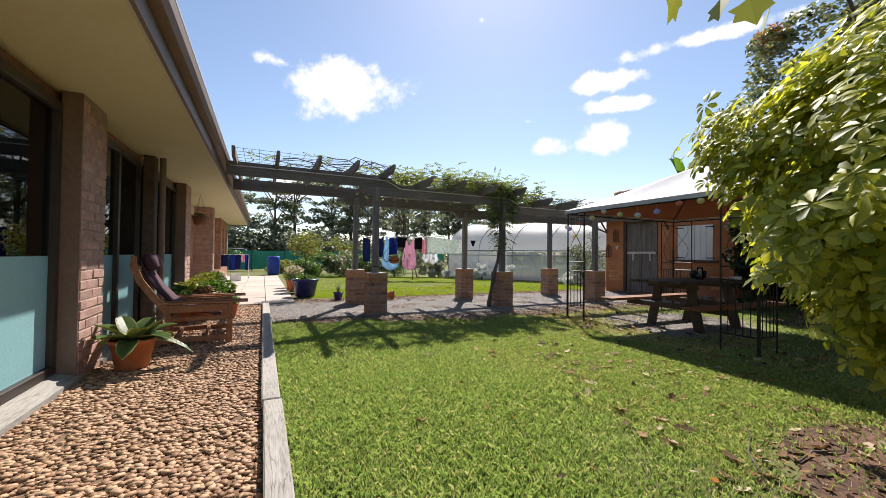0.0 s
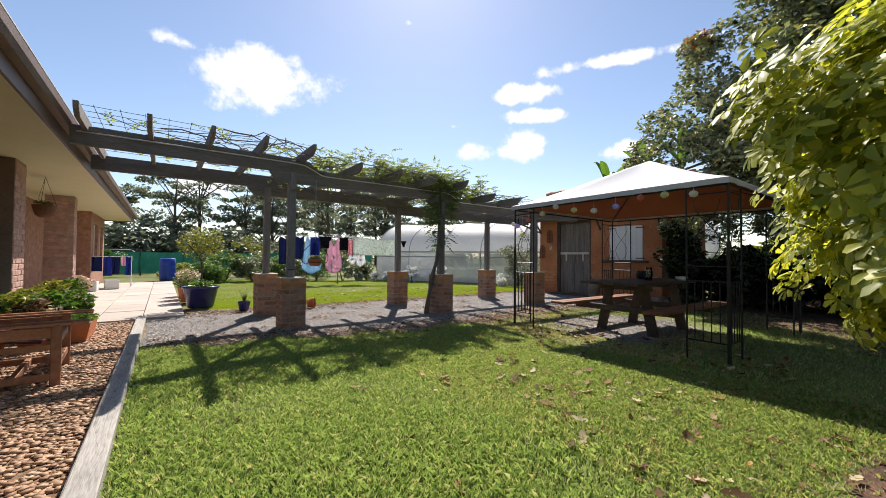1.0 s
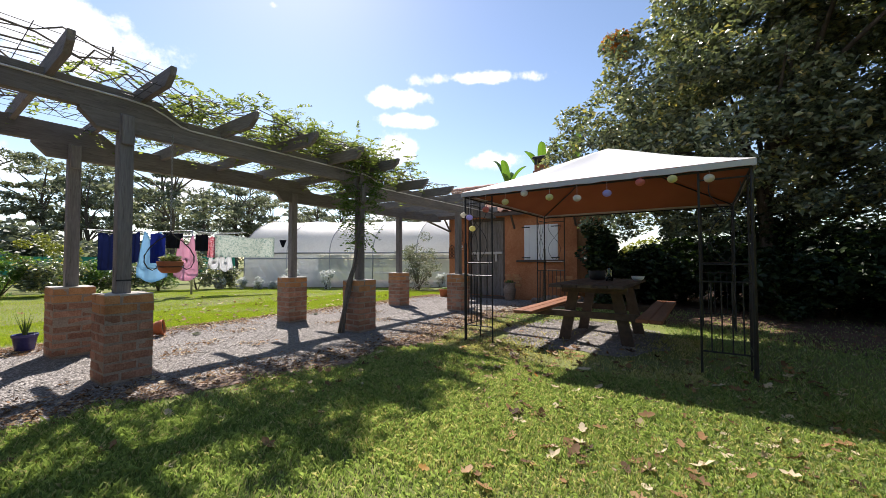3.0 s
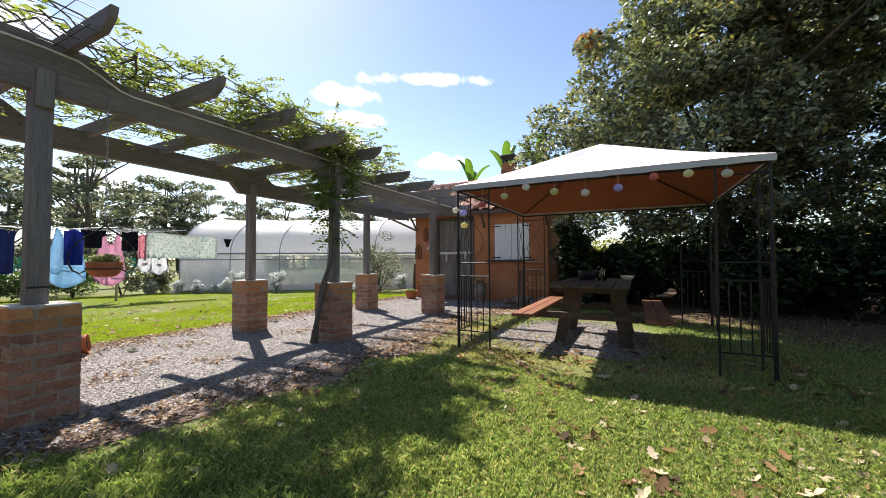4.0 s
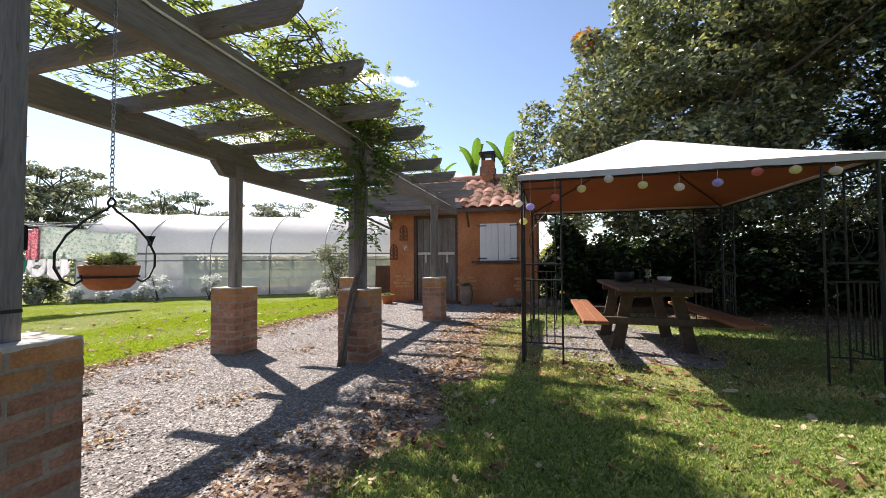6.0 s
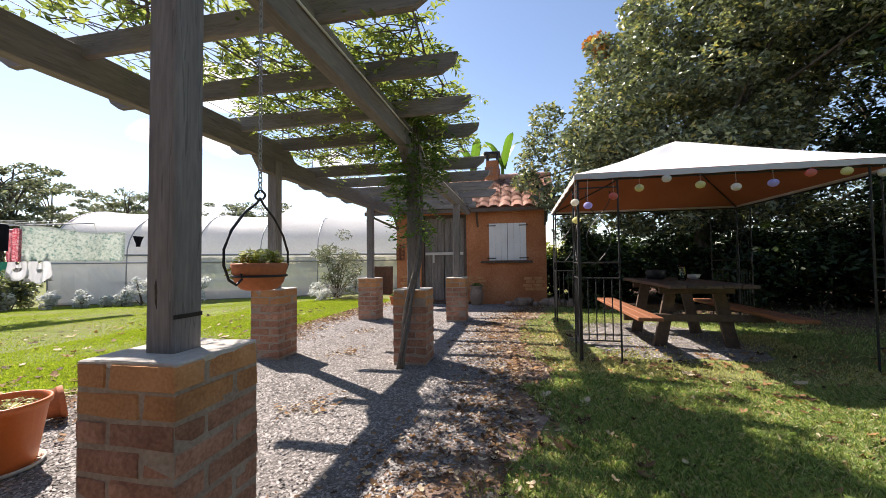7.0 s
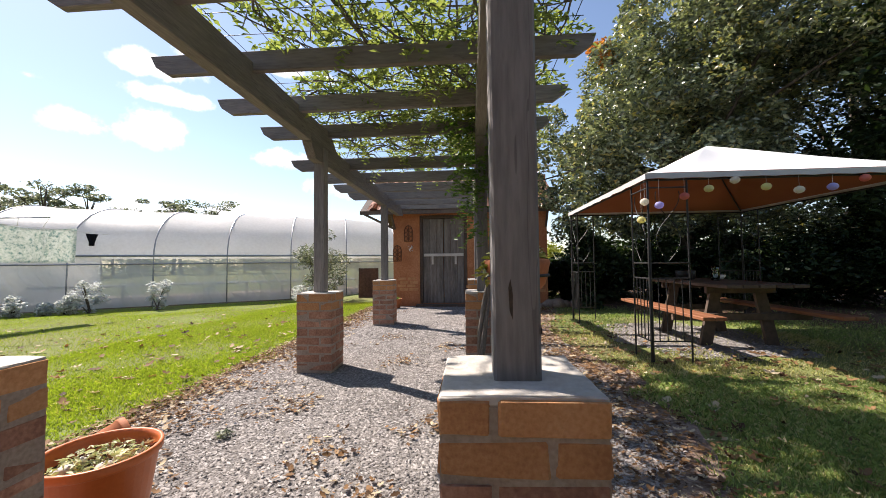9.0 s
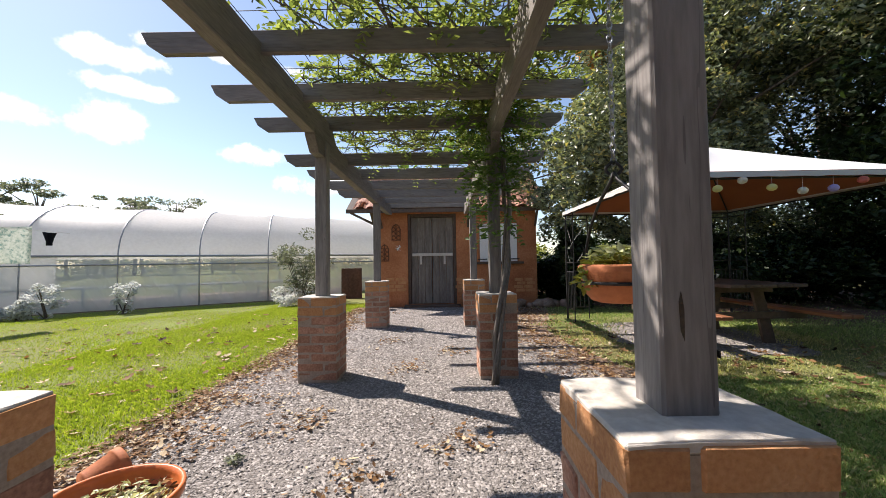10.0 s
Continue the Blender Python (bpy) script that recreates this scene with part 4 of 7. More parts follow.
part("soffit_bead", bm, M["gutter"], house, "cream bead along the soffit")
bm = bmesh.new()
prism(bm, [(-0.70, 2.62), (-4.5, 3.55), (-8.3, 2.62), (-8.3, 2.58), (-4.5, 3.50), (-0.70, 2.58)], "y", -6.2, 21.35)
part("roof", bm, M["roof_sheet"], house)
for a, b in BAYS:
    fr = bmesh.new()
    box(fr, (WX - 0.12, a, 0.10), (WX - 0.03, b, 0.17), 0.004)
    box(fr, (WX - 0.12, a, 2.26), (WX - 0.03, b, 2.34), 0.004)
    for y in (a, (a + b) / 2 - 0.035, b - 0.07):
        box(fr, (WX - 0.12, y, 0.17), (WX - 0.03, y + 0.07, 2.26), 0.004)
    win = part("window", fr, M["frame_brown"], house, "dark framed full-height window with frosted lower panes")
    mid = (a + b) / 2
    for y0, y1 in ((a + 0.07, mid - 0.035), (mid + 0.035, b - 0.07)):
        bm = bmesh.new()
        box(bm, (WX - 0.078, y0, 1.07), (WX - 0.072, y1, 2.26))
        pane = part("pane", bm, M["glass"], win)
        pane.visible_shadow = False
        bm = bmesh.new()
        box(bm, (WX - 0.078, y0, 0.17), (WX - 0.072, y1, 1.066))
        part("frosted_pane", bm, M["film"], win, "pale blue-green frosted lower pane")
    bm = bmesh.new()
    prism(bm, [(WX - 0.14, 0.0), (WX + 0.12, 0.0), (WX + 0.12, 0.055), (WX - 0.05, 0.098), (WX - 0.14, 0.098)], "y", a - 0.05, b + 0.06)
    part("window_sill", bm, M["sleeper"], win)
for a, b in ((18.3, 19.2), (19.7, 20.6)):
    fr = bmesh.new()
    for lo, hi in (((-1.75, a, 0.9), (-1.68, b, 0.96)), ((-1.75, a, 2.04), (-1.68, b, 2.1)), ((-1.75, a, 0.96), (-1.68, a + 0.05, 2.04)), ((-1.75, b - 0.05, 0.96), (-1.68, b, 2.04))):
        box(fr, lo, hi)
    win = part("window", fr, M["white_paint"], house)
    bm = bmesh.new()
    box(bm, (-1.72, a + 0.05, 0.96), (-1.715, b - 0.05, 2.04))
    part("pane", bm, M["glass"], win)


def brick_column(x0, x1, y0, y1, z1, dark_end=False):
    """A brick column built of single bricks, coursed round a mortar core."""
    e = thing("brick_column", "red-brown brick column under the house eave", "brick column", (x0, y0, 0), group="house columns")
    w, d = x1 - x0, y1 - y0
    bm = bmesh.new()
    box(bm, (0.006, 0.006, -0.03), (w - 0.006, d - 0.006, z1))
    part("mortar_core", bm, M["column_mortar"], e)
    n_long = max(1, round(d / 0.24))
    pitch = d / n_long
    rr = random.Random(int(y0 * 10))
    me_s = [brick_mesh("brick", (0.10, pitch - 0.010, 0.076), M["brick_house"], s) for s in range(3)]
    me_h = [brick_mesh("brick", (0.10, pitch / 2 - 0.010, 0.076), M["brick_house"], s) for s in range(3)]
    me_e = [brick_mesh("brick", (w - 0.11, 0.10, 0.076), M["brick_house"], s) for s in range(3)]
    for c in range(int(z1 / 0.086)):
        z = 0.04 + c * 0.086
        y, cells = 0.0, []
        if c % 2:
            cells = [(pitch / 2, me_h)] + [(pitch, me_s)] * (n_long - 1) + [(pitch / 2, me_h)]
        else:
            cells = [(pitch, me_s)] * n_long
        for width, pool in cells:
            b = new("brick", rr.choice(pool))
            b.parent = e
            b.location = (w - 0.05 + rr.uniform(-0.002, 0.002), y + width / 2, z)
            y += width
        if not dark_end:
            b = new("brick", rr.choice(me_e))
            b.parent = e
            b.location = ((w - 0.10) / 2, 0.05, z)
    # dark board instead of end bricks puts the end face's shade into colour
    if dark_end:
        bm = bmesh.new()
        box(bm, (-0.004, -0.014, 0.0), (w - 0.006, 0.004, z1), 0.003)
        part("end_board", bm, M["fascia"], e, "dark brown board giving the column end its shade")
    return e


brick_column(-1.64, -1.50, 4.74, 5.27, 2.45, True)
brick_column(-1.64, -1.47, 9.36, 9.90, 2.45, True)
brick_column(-1.95, -1.45, 13.7, 14.08, 2.45)
bm = bmesh.new()
box(bm, (WX - 0.02, 7.02, 0.0), (WX + 0.115, 7.20, 2.45), 0.006)
part("post", bm, M["dark_wood"], house, "dark stained timber post")
bm = bmesh.new()
rod(bm, (WX + 0.18, 7.15, 0), (WX + 0.18, 7.15, 2.45), 0.04, n=12)
part("downpipe", bm, M["fascia"], house, "brown downpipe")


# ---- plastic tunnel ----
SKEW = 0.21  # the hoops stand a little askew to the tunnel's side


def tunnel():
    e = thing("polytunnel", "long white plastic-film growing tunnel on steel hoops", "polytunnel", (13.37, 16.11, -0.22), math.degrees(math.atan2(1.75, -1.09)))
    # local x runs along the tunnel, local -y goes away from the garden
    prof = [(0.0, 0.0), (-0.01, 0.75), (-0.03, 1.62)] + [(-3.05 + 3.02 * math.cos(t), 1.62 + 1.78 * math.sin(t)) for t in np.linspace(0.12, math.pi - 0.12, 17)] + [(-6.07, 1.62), (-6.1, 0)]
    x0, n = -10.4, 8
    for k in range(n):
        a, b = x0 + k * 2.06, x0 + (k + 1) * 2.06
        bm = bmesh.new()
        rows = []
        for i in range(7):
            t = i / 6
            sag = 0.07 * math.sin(math.pi * t)
            rows.append([bm.verts.new((a + (b - a) * t + SKEW * y, y + (sag * 0.4 if y > -3 else -sag * 0.4), z - (sag if z > 1.7 else 0) * 0.9)) for y, z in prof[2:-1]])
        for r0, r1 in zip(rows, rows[1:]):
            for j in range(len(r0) - 1):
                bm.faces.new((r0[j], r0[j + 1], r1[j + 1], r1[j]))
        part("film_bay", bm, M["poly"], e, "", True)
        bm = bmesh.new()
        cols = [[bm.verts.new((a + (b - a) * i / 6, y + 0.015 * math.sin(2.7 * i + 4 * z + k), z)) for y, z in ((0.0, 0.02), (-0.005, 0.55), (-0.01, 1.1), (-0.03, 1.60))] for i in range(7)]
        for r0, r1 in zip(cols, cols[1:]):
            for j in range(3):
                bm.faces.new((r0[j], r0[j + 1], r1[j + 1], r1[j]))
        part("side_sheet", bm, M["side_film"], e, "hazy plastic side sheet")
    for k in range(n + 1):
        a = x0 + k * 2.06
        bm = bmesh.new()
        sweep(bm, [(a + SKEW * y, y + (0.02 if y > -3 else -0.02), z) for y, z in prof], 0.019, 7)
        part("hoop", bm, M["galv"], e, "", True)
    for z, r in ((1.62, 0.032), (1.36, 0.02)):
        bm = bmesh.new()
        rod(bm, (x0, 0.035, z), (x0 + n * 2.06, 0.035, z), r)
        part("rail", bm, M["galv"], e)
    bm = bmesh.new()
    for k in range(13):
        xx = x0 + k * 1.2
        box(bm, (xx, -2.0, 0.62), (xx + 1.15, -0.7, 0.66))
        box(bm, (xx + 0.05, -0.8, 0), (xx + 0.1, -0.74, 0.62))
    part("growing_bench", bm, M["galv"], e, "metal growing benches inside")
    bm = bmesh.new()
    box(bm, (x0, -6.05, -0.05), (x0 + n * 2.06, -0.03, 0.03))
    part("earth_floor", bm, M["litter"], e, "bare brown earth floor")
    for xe in (x0 - 0.02, x0 + n * 2.06):
        bm = bmesh.new()
        prism(bm, [(y, z) for y, z in prof], "x", xe, xe + 0.02)
        for v in bm.verts:
            v.co.x += SKEW * v.co.y
        part("end_sheet", bm, M["poly"], e)


M["side_film"] = bpy.data.materials.new("hazy_film")
M["side_film"].use_nodes = True
_n, _l = M["side_film"].node_tree.nodes, M["side_film"].node_tree.links
_d, _t, _x = _n["Principled BSDF"], _n.new("ShaderNodeBsdfTransparent"), _n.new("ShaderNodeMixShader")
_z = _n.new("ShaderNodeTexNoise")
_z.inputs["Scale"].default_value = 1.4
_z.inputs["Detail"].default_value = 6
_r = _n.new("ShaderNodeMapRange")
_r.inputs["From Min"].default_value, _r.inputs["From Max"].default_value = 0.3, 0.7
_r.inputs["To Min"].default_value, _r.inputs["To Max"].default_value = 0.62, 0.88
_l.new(_z.outputs["Fac"], _r.inputs["Value"])
_l.new(_r.outputs[0], _x.inputs[0])
_d.inputs["Base Color"].default_value = (0.80, 0.765, 0.69, 1)
_d.inputs["Roughness"].default_value = 0.5
_l.new(_t.outputs[0], _x.inputs[1])
_l.new(_d.outputs[0], _x.inputs[2])
_l.new(_x.outputs[0], _n["Material Output"].inputs["Surface"])
tunnel()


# ---- trees and shrubs ----
def crown_points(r, clumps, per, spread):
    """Leaf places: each clump is a fuzzy flattened ball, denser at its rim."""
    out = []
    for c, s in clumps:
        d = r.normal(0, 1, (per, 3))
        d /= np.linalg.norm(d, axis=1)[:, None]
        rad = s * spread * r.uniform(0.25, 1.0, per) ** 0.5
        out.append(np.asarray(c) + d * rad[:, None] * (1, 1, 0.75))
    return np.concatenate(out)


def clumps_in(r, centre, radii, count, size, low=0.35):
    """Clump centres in the outer shell of an ellipsoid, some inside, with gaps."""
    out = []
    while len(out) < count:
        d = r.normal(0, 1, 3)
        d /= np.linalg.norm(d)
        k = r.uniform(low, 1.0) ** 0.6
        p = np.asarray(centre) + d * np.asarray(radii) * k
        out.append((p, size * r.uniform(0.6, 1.25)))
    return out


def tree(name, label, category, at, trunk_h, trunk_r, centre, radii, n_clump, per, clump, leaf, mat, seed, group="", limbs=10, lean=(0, 0), tilt=0.9, extra=(), autumn=()):
    r = np.random.default_rng(seed)
    e = thing(name, label, category, at, group=group)
    c = np.asarray(centre, float)
    cl = clumps_in(r, c, radii, n_clump, clump) + [(np.asarray(p, float), s) for p, s in extra]
    bm = bmesh.new()
    top = Vector((lean[0], lean[1], trunk_h))
    pts = [Vector((0, 0, -0.1))] + [Vector((lean[0] * t, lean[1] * t, trunk_h * t)) + Vector((r.normal(0, 0.03), r.normal(0, 0.03), 0)) * trunk_h * 0.3 for t in (0.25, 0.5, 0.75)] + [top]
    sweep(bm, pts, [trunk_r * 1.35, trunk_r, trunk_r * 0.85, trunk_r * 0.75, trunk_r * 0.6], 9)
    part("trunk", bm, M["bark"], e, "", True)
    pick = r.choice(len(cl), min(limbs, len(cl)), replace=False)
    for k in pick:
        p = Vector(cl[k][0])
        a = top * r.uniform(0.6, 1.0)
        mid = a.lerp(p, 0.5) + Vector((0, 0, 0.12 * (p - a).length))
        part("limb", sweep(bmesh.new(), [a, mid, p], [trunk_r * 0.42, trunk_r * 0.25, trunk_r * 0.06], 6), M["bark"], e, "", True)
    pts = crown_points(r, cl, per, 1.0)
    me = leaf_cloud("crown", pts, leaf[0], leaf[1], mat, r, tilt=tilt, droop=0.25)
    ob = new("crown", me)
    ob.parent = e
    for p, s in autumn:
        q = crown_points(r, [(np.asarray(p), s)], 240, 1.0)
        part_ = new("turning_spray", leaf_cloud("turning_spray", q, leaf[0], leaf[1], M["orange_leaf"], r, tilt=tilt, droop=0.25))
        part_.parent = e
        tagged(part_, "spray of leaves turning orange", kind="stuff")
    return e


# the last 40 clumps are an added, mostly unseen overhang that blocks skylight
r_c = np.random.default_rng(10)
upper = clumps_in(r_c, (0.3, -0.5, 6.3), (2.3, 2.5, 2.5), 104, 0.52) + [((-1.75, 3.25, 2.9), 0.55), ((-1.6, 3.35, 2.4), 0.5), ((-1.7, 3.1, 3.4), 0.6), ((-1.4, 3.0, 1.9), 0.45), ((-1.25, 4.0, 3.3), 0.42), ((-1.3, 4.1, 2.85), 0.36), ((-1.2, 3.8, 3.8), 0.45), ((-1.1, 3.6, 4.4), 0.45), ((-1.4, 3.7, 2.5), 0.36), ((0.1, 2.6, 2.3), 0.6), ((0.7, 2.4, 2.7), 0.6), ((0.4, 2.9, 1.9), 0.55), ((-0.5, 2.8, 2.9), 0.5), ((1.2, 2.6, 2.1), 0.55),
         ((-1.9, 2.6, 4.2), 0.6), ((-1.7, 2.9, 3.8), 0.5), ((-1.95, 2.3, 5.0), 0.5), ((-1.75, 2.5, 5.5), 0.4), ((-1.7, 1.9, 5.6), 0.45), ((-1.5, 2.6, 4.8), 0.5), ((-1.3, 1.5, 6.4), 0.5)] + [((0.2 + 0.3 * math.sin(k * 2.1), -2.4 + 0.5 * math.sin(k * 1.3), 1.6 + 0.36 * k), 0.75) for k in range(12)] + clumps_in(r_c, (-2.5, -0.9, 6.2), (1.6, 2.1, 1.6), 40, 0.6)
tree("shade_tree", "large glossy dark-leaved tree shading the gazebo and the fence", "tree", (10.9, 2.1, 0), 3.2, 0.16, (-0.1, 0.3, 3.75), (2.5, 2.8, 2.3), 175, 330, 0.47,
     (0.118, 0.062), M["leaf_dark"], 11, limbs=26, extra=upper, tilt=1.2, autumn=(((-1.55, 2.55, 5.75), 0.30), ((-1.65, 2.45, 5.45), 0.2)))
tree("shade_tree", "large dark-leaved tree beside the shaded lawn", "tree", (11.6, -2.6, 0), 3.4, 0.18, (0.0, 0.5, 4.4), (3.2, 3.3, 4.0), 105, 250, 0.60, (0.115, 0.058), M["leaf_dark"], 12, limbs=22, tilt=1.2)
tree("shade_tree", "tree over the bare earth, its leaves darkened to deep shade", "tree", (8.3, -1.7, 0), 3.0, 0.14, (0.1, 0.0, 4.0), (2.5, 2.3, 3.0), 80, 300, 0.8, (0.17, 0.085), M["leaf_shade"], 14, limbs=14)


def shrub(name, label, category, at, radii, n_clump, per, clump, leaf, mat, seed, group="", stems=5, tilt=0.9):
    r = np.random.default_rng(seed)
    e = thing(name, label, category, at, group=group)
    c = np.array([0, 0, radii[2] * 1.02])
    cl = clumps_in(r, c, radii, n_clump, clump, 0.2)
    for k in range(stems):
        p = Vector(cl[k % len(cl)][0])
        bm = bmesh.new()
        sweep(bm, [(r.normal(0, 0.03), r.normal(0, 0.03), -0.02), Vector((0, 0, 0)).lerp(p, 0.5) + Vector((0, 0, 0.06)), p], [0.018, 0.012, 0.005], 5)
        part("stem", bm, M["bark"], e)
    pts = crown_points(r, cl, per, 1.0)
    pts[:, 2] = np.maximum(pts[:, 2], 0.02)
    ob = new("foliage", leaf_cloud("foliage", pts, leaf[0], leaf[1], mat, r, tilt=tilt, droop=0.2))
    ob.parent = e
    return e


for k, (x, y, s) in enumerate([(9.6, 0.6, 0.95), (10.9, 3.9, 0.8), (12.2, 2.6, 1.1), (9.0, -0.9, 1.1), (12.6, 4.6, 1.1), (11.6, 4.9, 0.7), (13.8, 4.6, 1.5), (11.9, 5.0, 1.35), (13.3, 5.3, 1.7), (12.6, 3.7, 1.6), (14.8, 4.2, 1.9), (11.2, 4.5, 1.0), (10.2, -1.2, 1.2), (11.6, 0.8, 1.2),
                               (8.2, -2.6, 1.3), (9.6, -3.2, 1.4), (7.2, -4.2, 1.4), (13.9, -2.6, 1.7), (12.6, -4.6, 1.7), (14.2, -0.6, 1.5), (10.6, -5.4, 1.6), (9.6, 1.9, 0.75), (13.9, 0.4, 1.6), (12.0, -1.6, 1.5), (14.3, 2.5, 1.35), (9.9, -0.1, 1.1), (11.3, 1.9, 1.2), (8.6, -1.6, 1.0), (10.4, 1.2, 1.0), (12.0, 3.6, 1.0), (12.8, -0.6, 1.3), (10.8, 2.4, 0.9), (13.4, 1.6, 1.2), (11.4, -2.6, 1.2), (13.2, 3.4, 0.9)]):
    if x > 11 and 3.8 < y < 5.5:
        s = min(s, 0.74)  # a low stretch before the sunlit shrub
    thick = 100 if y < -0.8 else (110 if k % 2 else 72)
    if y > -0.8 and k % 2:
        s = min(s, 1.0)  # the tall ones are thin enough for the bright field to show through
    shrub("understorey_shrub", "shrub beneath the trees, its leaves darkened to deep shade", "shrub", (x, y, 0), (0.95 * s, 0.95 * s, 0.85 * s), 26, thick, 0.36 * s, (0.15, 0.08), M["leaf_shade"], 30 + k, "understorey shrubs")
# narrow shrub takes the place of a furled black cover by the hut
shrub("understorey_shrub", "tall dark shrub standing in for a furled black cover at the hut corner", "shrub", (9.5, 5.1, 0), (0.26, 0.30, 1.05), 26, 110, 0.26, (0.13, 0.07), M["leaf_shade"], 29, "understorey shrubs")
shrub("bright_shrub", "sunlit yellow-green shrub seen beyond the shaded trees", "shrub", (16.5, 4.6, 0), (1.6, 1.6, 0.9), 28, 110, 0.45, (0.16, 0.09), M["leaf_yellow"], 41)
shrub("bright_shrub", "sunlit yellow-green shrub by the back fence", "shrub", (17.5, 1.6, 0), (1.8, 1.6, 0.8), 28, 110, 0.45, (0.16, 0.09), M["leaf_yellow"], 42)


def umbrella_bush():
    """A big bush of palmate leaves: seven or eight leaflets round each stalk."""
    r = np.random.default_rng(21)
    e = thing("umbrella_plant", "large umbrella plant bush with glossy yellow-green palmate leaves", "bush", (3.62, 0.92, 0))
    c0, rad = np.array([0.0, 0.0, 1.48]), np.array([1.42, 1.04, 1.14])
    cs, ns = [], []
    while len(cs) < 4800:
        d = r.normal(0, 1, 3)
        d /= np.linalg.norm(d)
        lump = 1 + 0.24 * noise.noise(Vector(d * 2.3)) + 0.20 * noise.noise(Vector(d * 5.1))
        k = lump * (r.uniform(0.80, 1.04) if r.uniform() < 0.8 else r.uniform(0.45, 0.8))
        p = c0 + d * rad * k
        if p[2] < 0.42:
            continue
        n = d * (1, 1, 0.5) + np.array([0, 0, 0.75]) + r.normal(0, 0.25, 3)
        cs.append(p)
        ns.append(n / np.linalg.norm(n))
    # shoots that stand out towards the lawn
    for tip, m in (((-1.12, 1.06, 1.80), 20), ((-1.0, 1.0, 1.95), 30), ((-1.03, 0.98, 1.62), 34), ((-0.78, 0.98, 1.82), 46), ((-0.72, 0.84, 2.02), 44), ((-0.42, 0.86, 2.14), 40), ((-0.20, 0.74, 2.38), 40), ((-0.78, 0.55, 2.20), 40),
                   ((-0.60, 0.98, 1.45), 40), ((-0.65, 0.72, 1.05), 36), ((-0.30, 0.72, 0.78), 34), ((-0.85, 0.42, 0.78), 34), ((-1.15, 0.60, 1.32), 36), ((-1.10, 0.50, 1.76), 36),
                   ((-1.22, 0.20, 2.10), 34), ((0.05, 0.88, 1.90), 40), ((0.25, 0.60, 2.52), 34), ((-0.45, 0.25, 2.58), 40), ((-1.25, 0.10, 1.0), 30), ((0.1, 0.9, 1.2), 40)):
        for _ in range(m):
            cs.append(np.array(tip) + r.normal(0, 0.085, 3))
            n = np.array(tip) - c0
            n = n / np.linalg.norm(n) + np.array([0, 0, 0.5]) + r.normal(0, 0.3, 3)
            ns.append(n / np.linalg.norm(n))
    c, n = np.array(cs), np.array(ns)
    k = len(c)
    ref = r.normal(0, 1, (k, 3))
    u = np.cross(n, ref)
    u /= np.linalg.norm(u, axis=1)[:, None]
    w = np.cross(n, u)
    size = r.uniform(0.075, 0.118, k)
    V, F = [], []
    m = 8
    for j in range(m):
        a = 2 * np.pi * j / m + r.uniform(-0.12, 0.12, k)
        out = np.cos(a)[:, None] * u + np.sin(a)[:, None] * w
        side = np.cross(n, out)
        L = (size * r.uniform(0.8, 1.15, k))[:, None]
        drop = r.uniform(0.0, 0.32, k)[:, None]
        b = c + out * L * 0.16
        q1 = c + out * L * 0.45 - n * L * drop * 0.12
        q2 = c + out * L * 0.80 - n * L * drop * 0.50
        tip = c + out * L * 1.0 - n * L * drop * 0.95
        V.append(np.stack([b, q1 + side * L * 0.125 + n * L * 0.04, q2 + side * L * 0.205 + n * L * 0.03, tip, q2 - side * L * 0.205 + n * L * 0.03, q1 - side * L * 0.125 + n * L * 0.04, q1, q2], 1))
    v = np.stack(V, 1).reshape(-1, 3)
    o = np.arange(k * m)[:, None, None] * 8
    f = (np.array([[0, 1, 6], [0, 6, 5], [1, 2, 7], [1, 7, 6], [6, 7, 5], [7, 4, 5], [2, 3, 7], [7, 3, 4]])[None] + o).reshape(-1, 3)
    ob = new("foliage", soup("foliage", v, f, M["leaf_bush"], True))
    ob.parent = e
    for q in range(44):
        bm = bmesh.new()
        p = Vector(c[r.integers(0, k)])
        root = Vector((r.normal(0, 0.14), r.normal(0, 0.14), 0))
        sweep(bm, [root, root.lerp(p, 0.5) + Vector((0, 0, 0.25)), p], [0.02, 0.013, 0.005], 5)
        part("stem", bm, M["bark"], e)
    return e


umbrella_bush()


def lobed_leaf(bm, at, size, turn, tilt, swing):
    """A broad lobed leaf hanging from its stalk."""
    m = Matrix.Translation(at) @ Matrix.Rotation(turn, 4, "Z") @ Matrix.Rotation(tilt, 4, "X") @ Matrix.Rotation(swing, 4, "Y")
    o = [(0, 0), (0.22, -0.10), (0.50, -0.16), (0.36, -0.36), (0.46, -0.62), (0.20, -0.70), (0.0, -1.0), (-0.20, -0.70), (-0.46, -0.62), (-0.36, -0.36), (-0.50, -0.16), (-0.22, -0.10)]
    c = bm.verts.new(m @ Vector((0, 0.0, -0.42 * size)))
    vs = [bm.verts.new(m @ Vector((x * size, 0.10 * abs(x) * size, y * size))) for x, y in o]
    for a, b in zip(vs, vs[1:] + vs[:1]):
        bm.faces.new((c, a, b))


over = thing("overhanging_branch", "thin branch with broad lobed yellow-green leaves hanging overhead", "branch", (3.0, 1.5, 0))
bm = bmesh.new()
sweep(bm, [(0.3, -0.2, 1.6), (-0.1, 0.0, 2.75), (-0.6, 0.08, 2.78), (-1.4, 0.1, 2.52)], [0.014, 0.010, 0.006, 0.003], 6)
part("twig", bm, M["bark"], over)
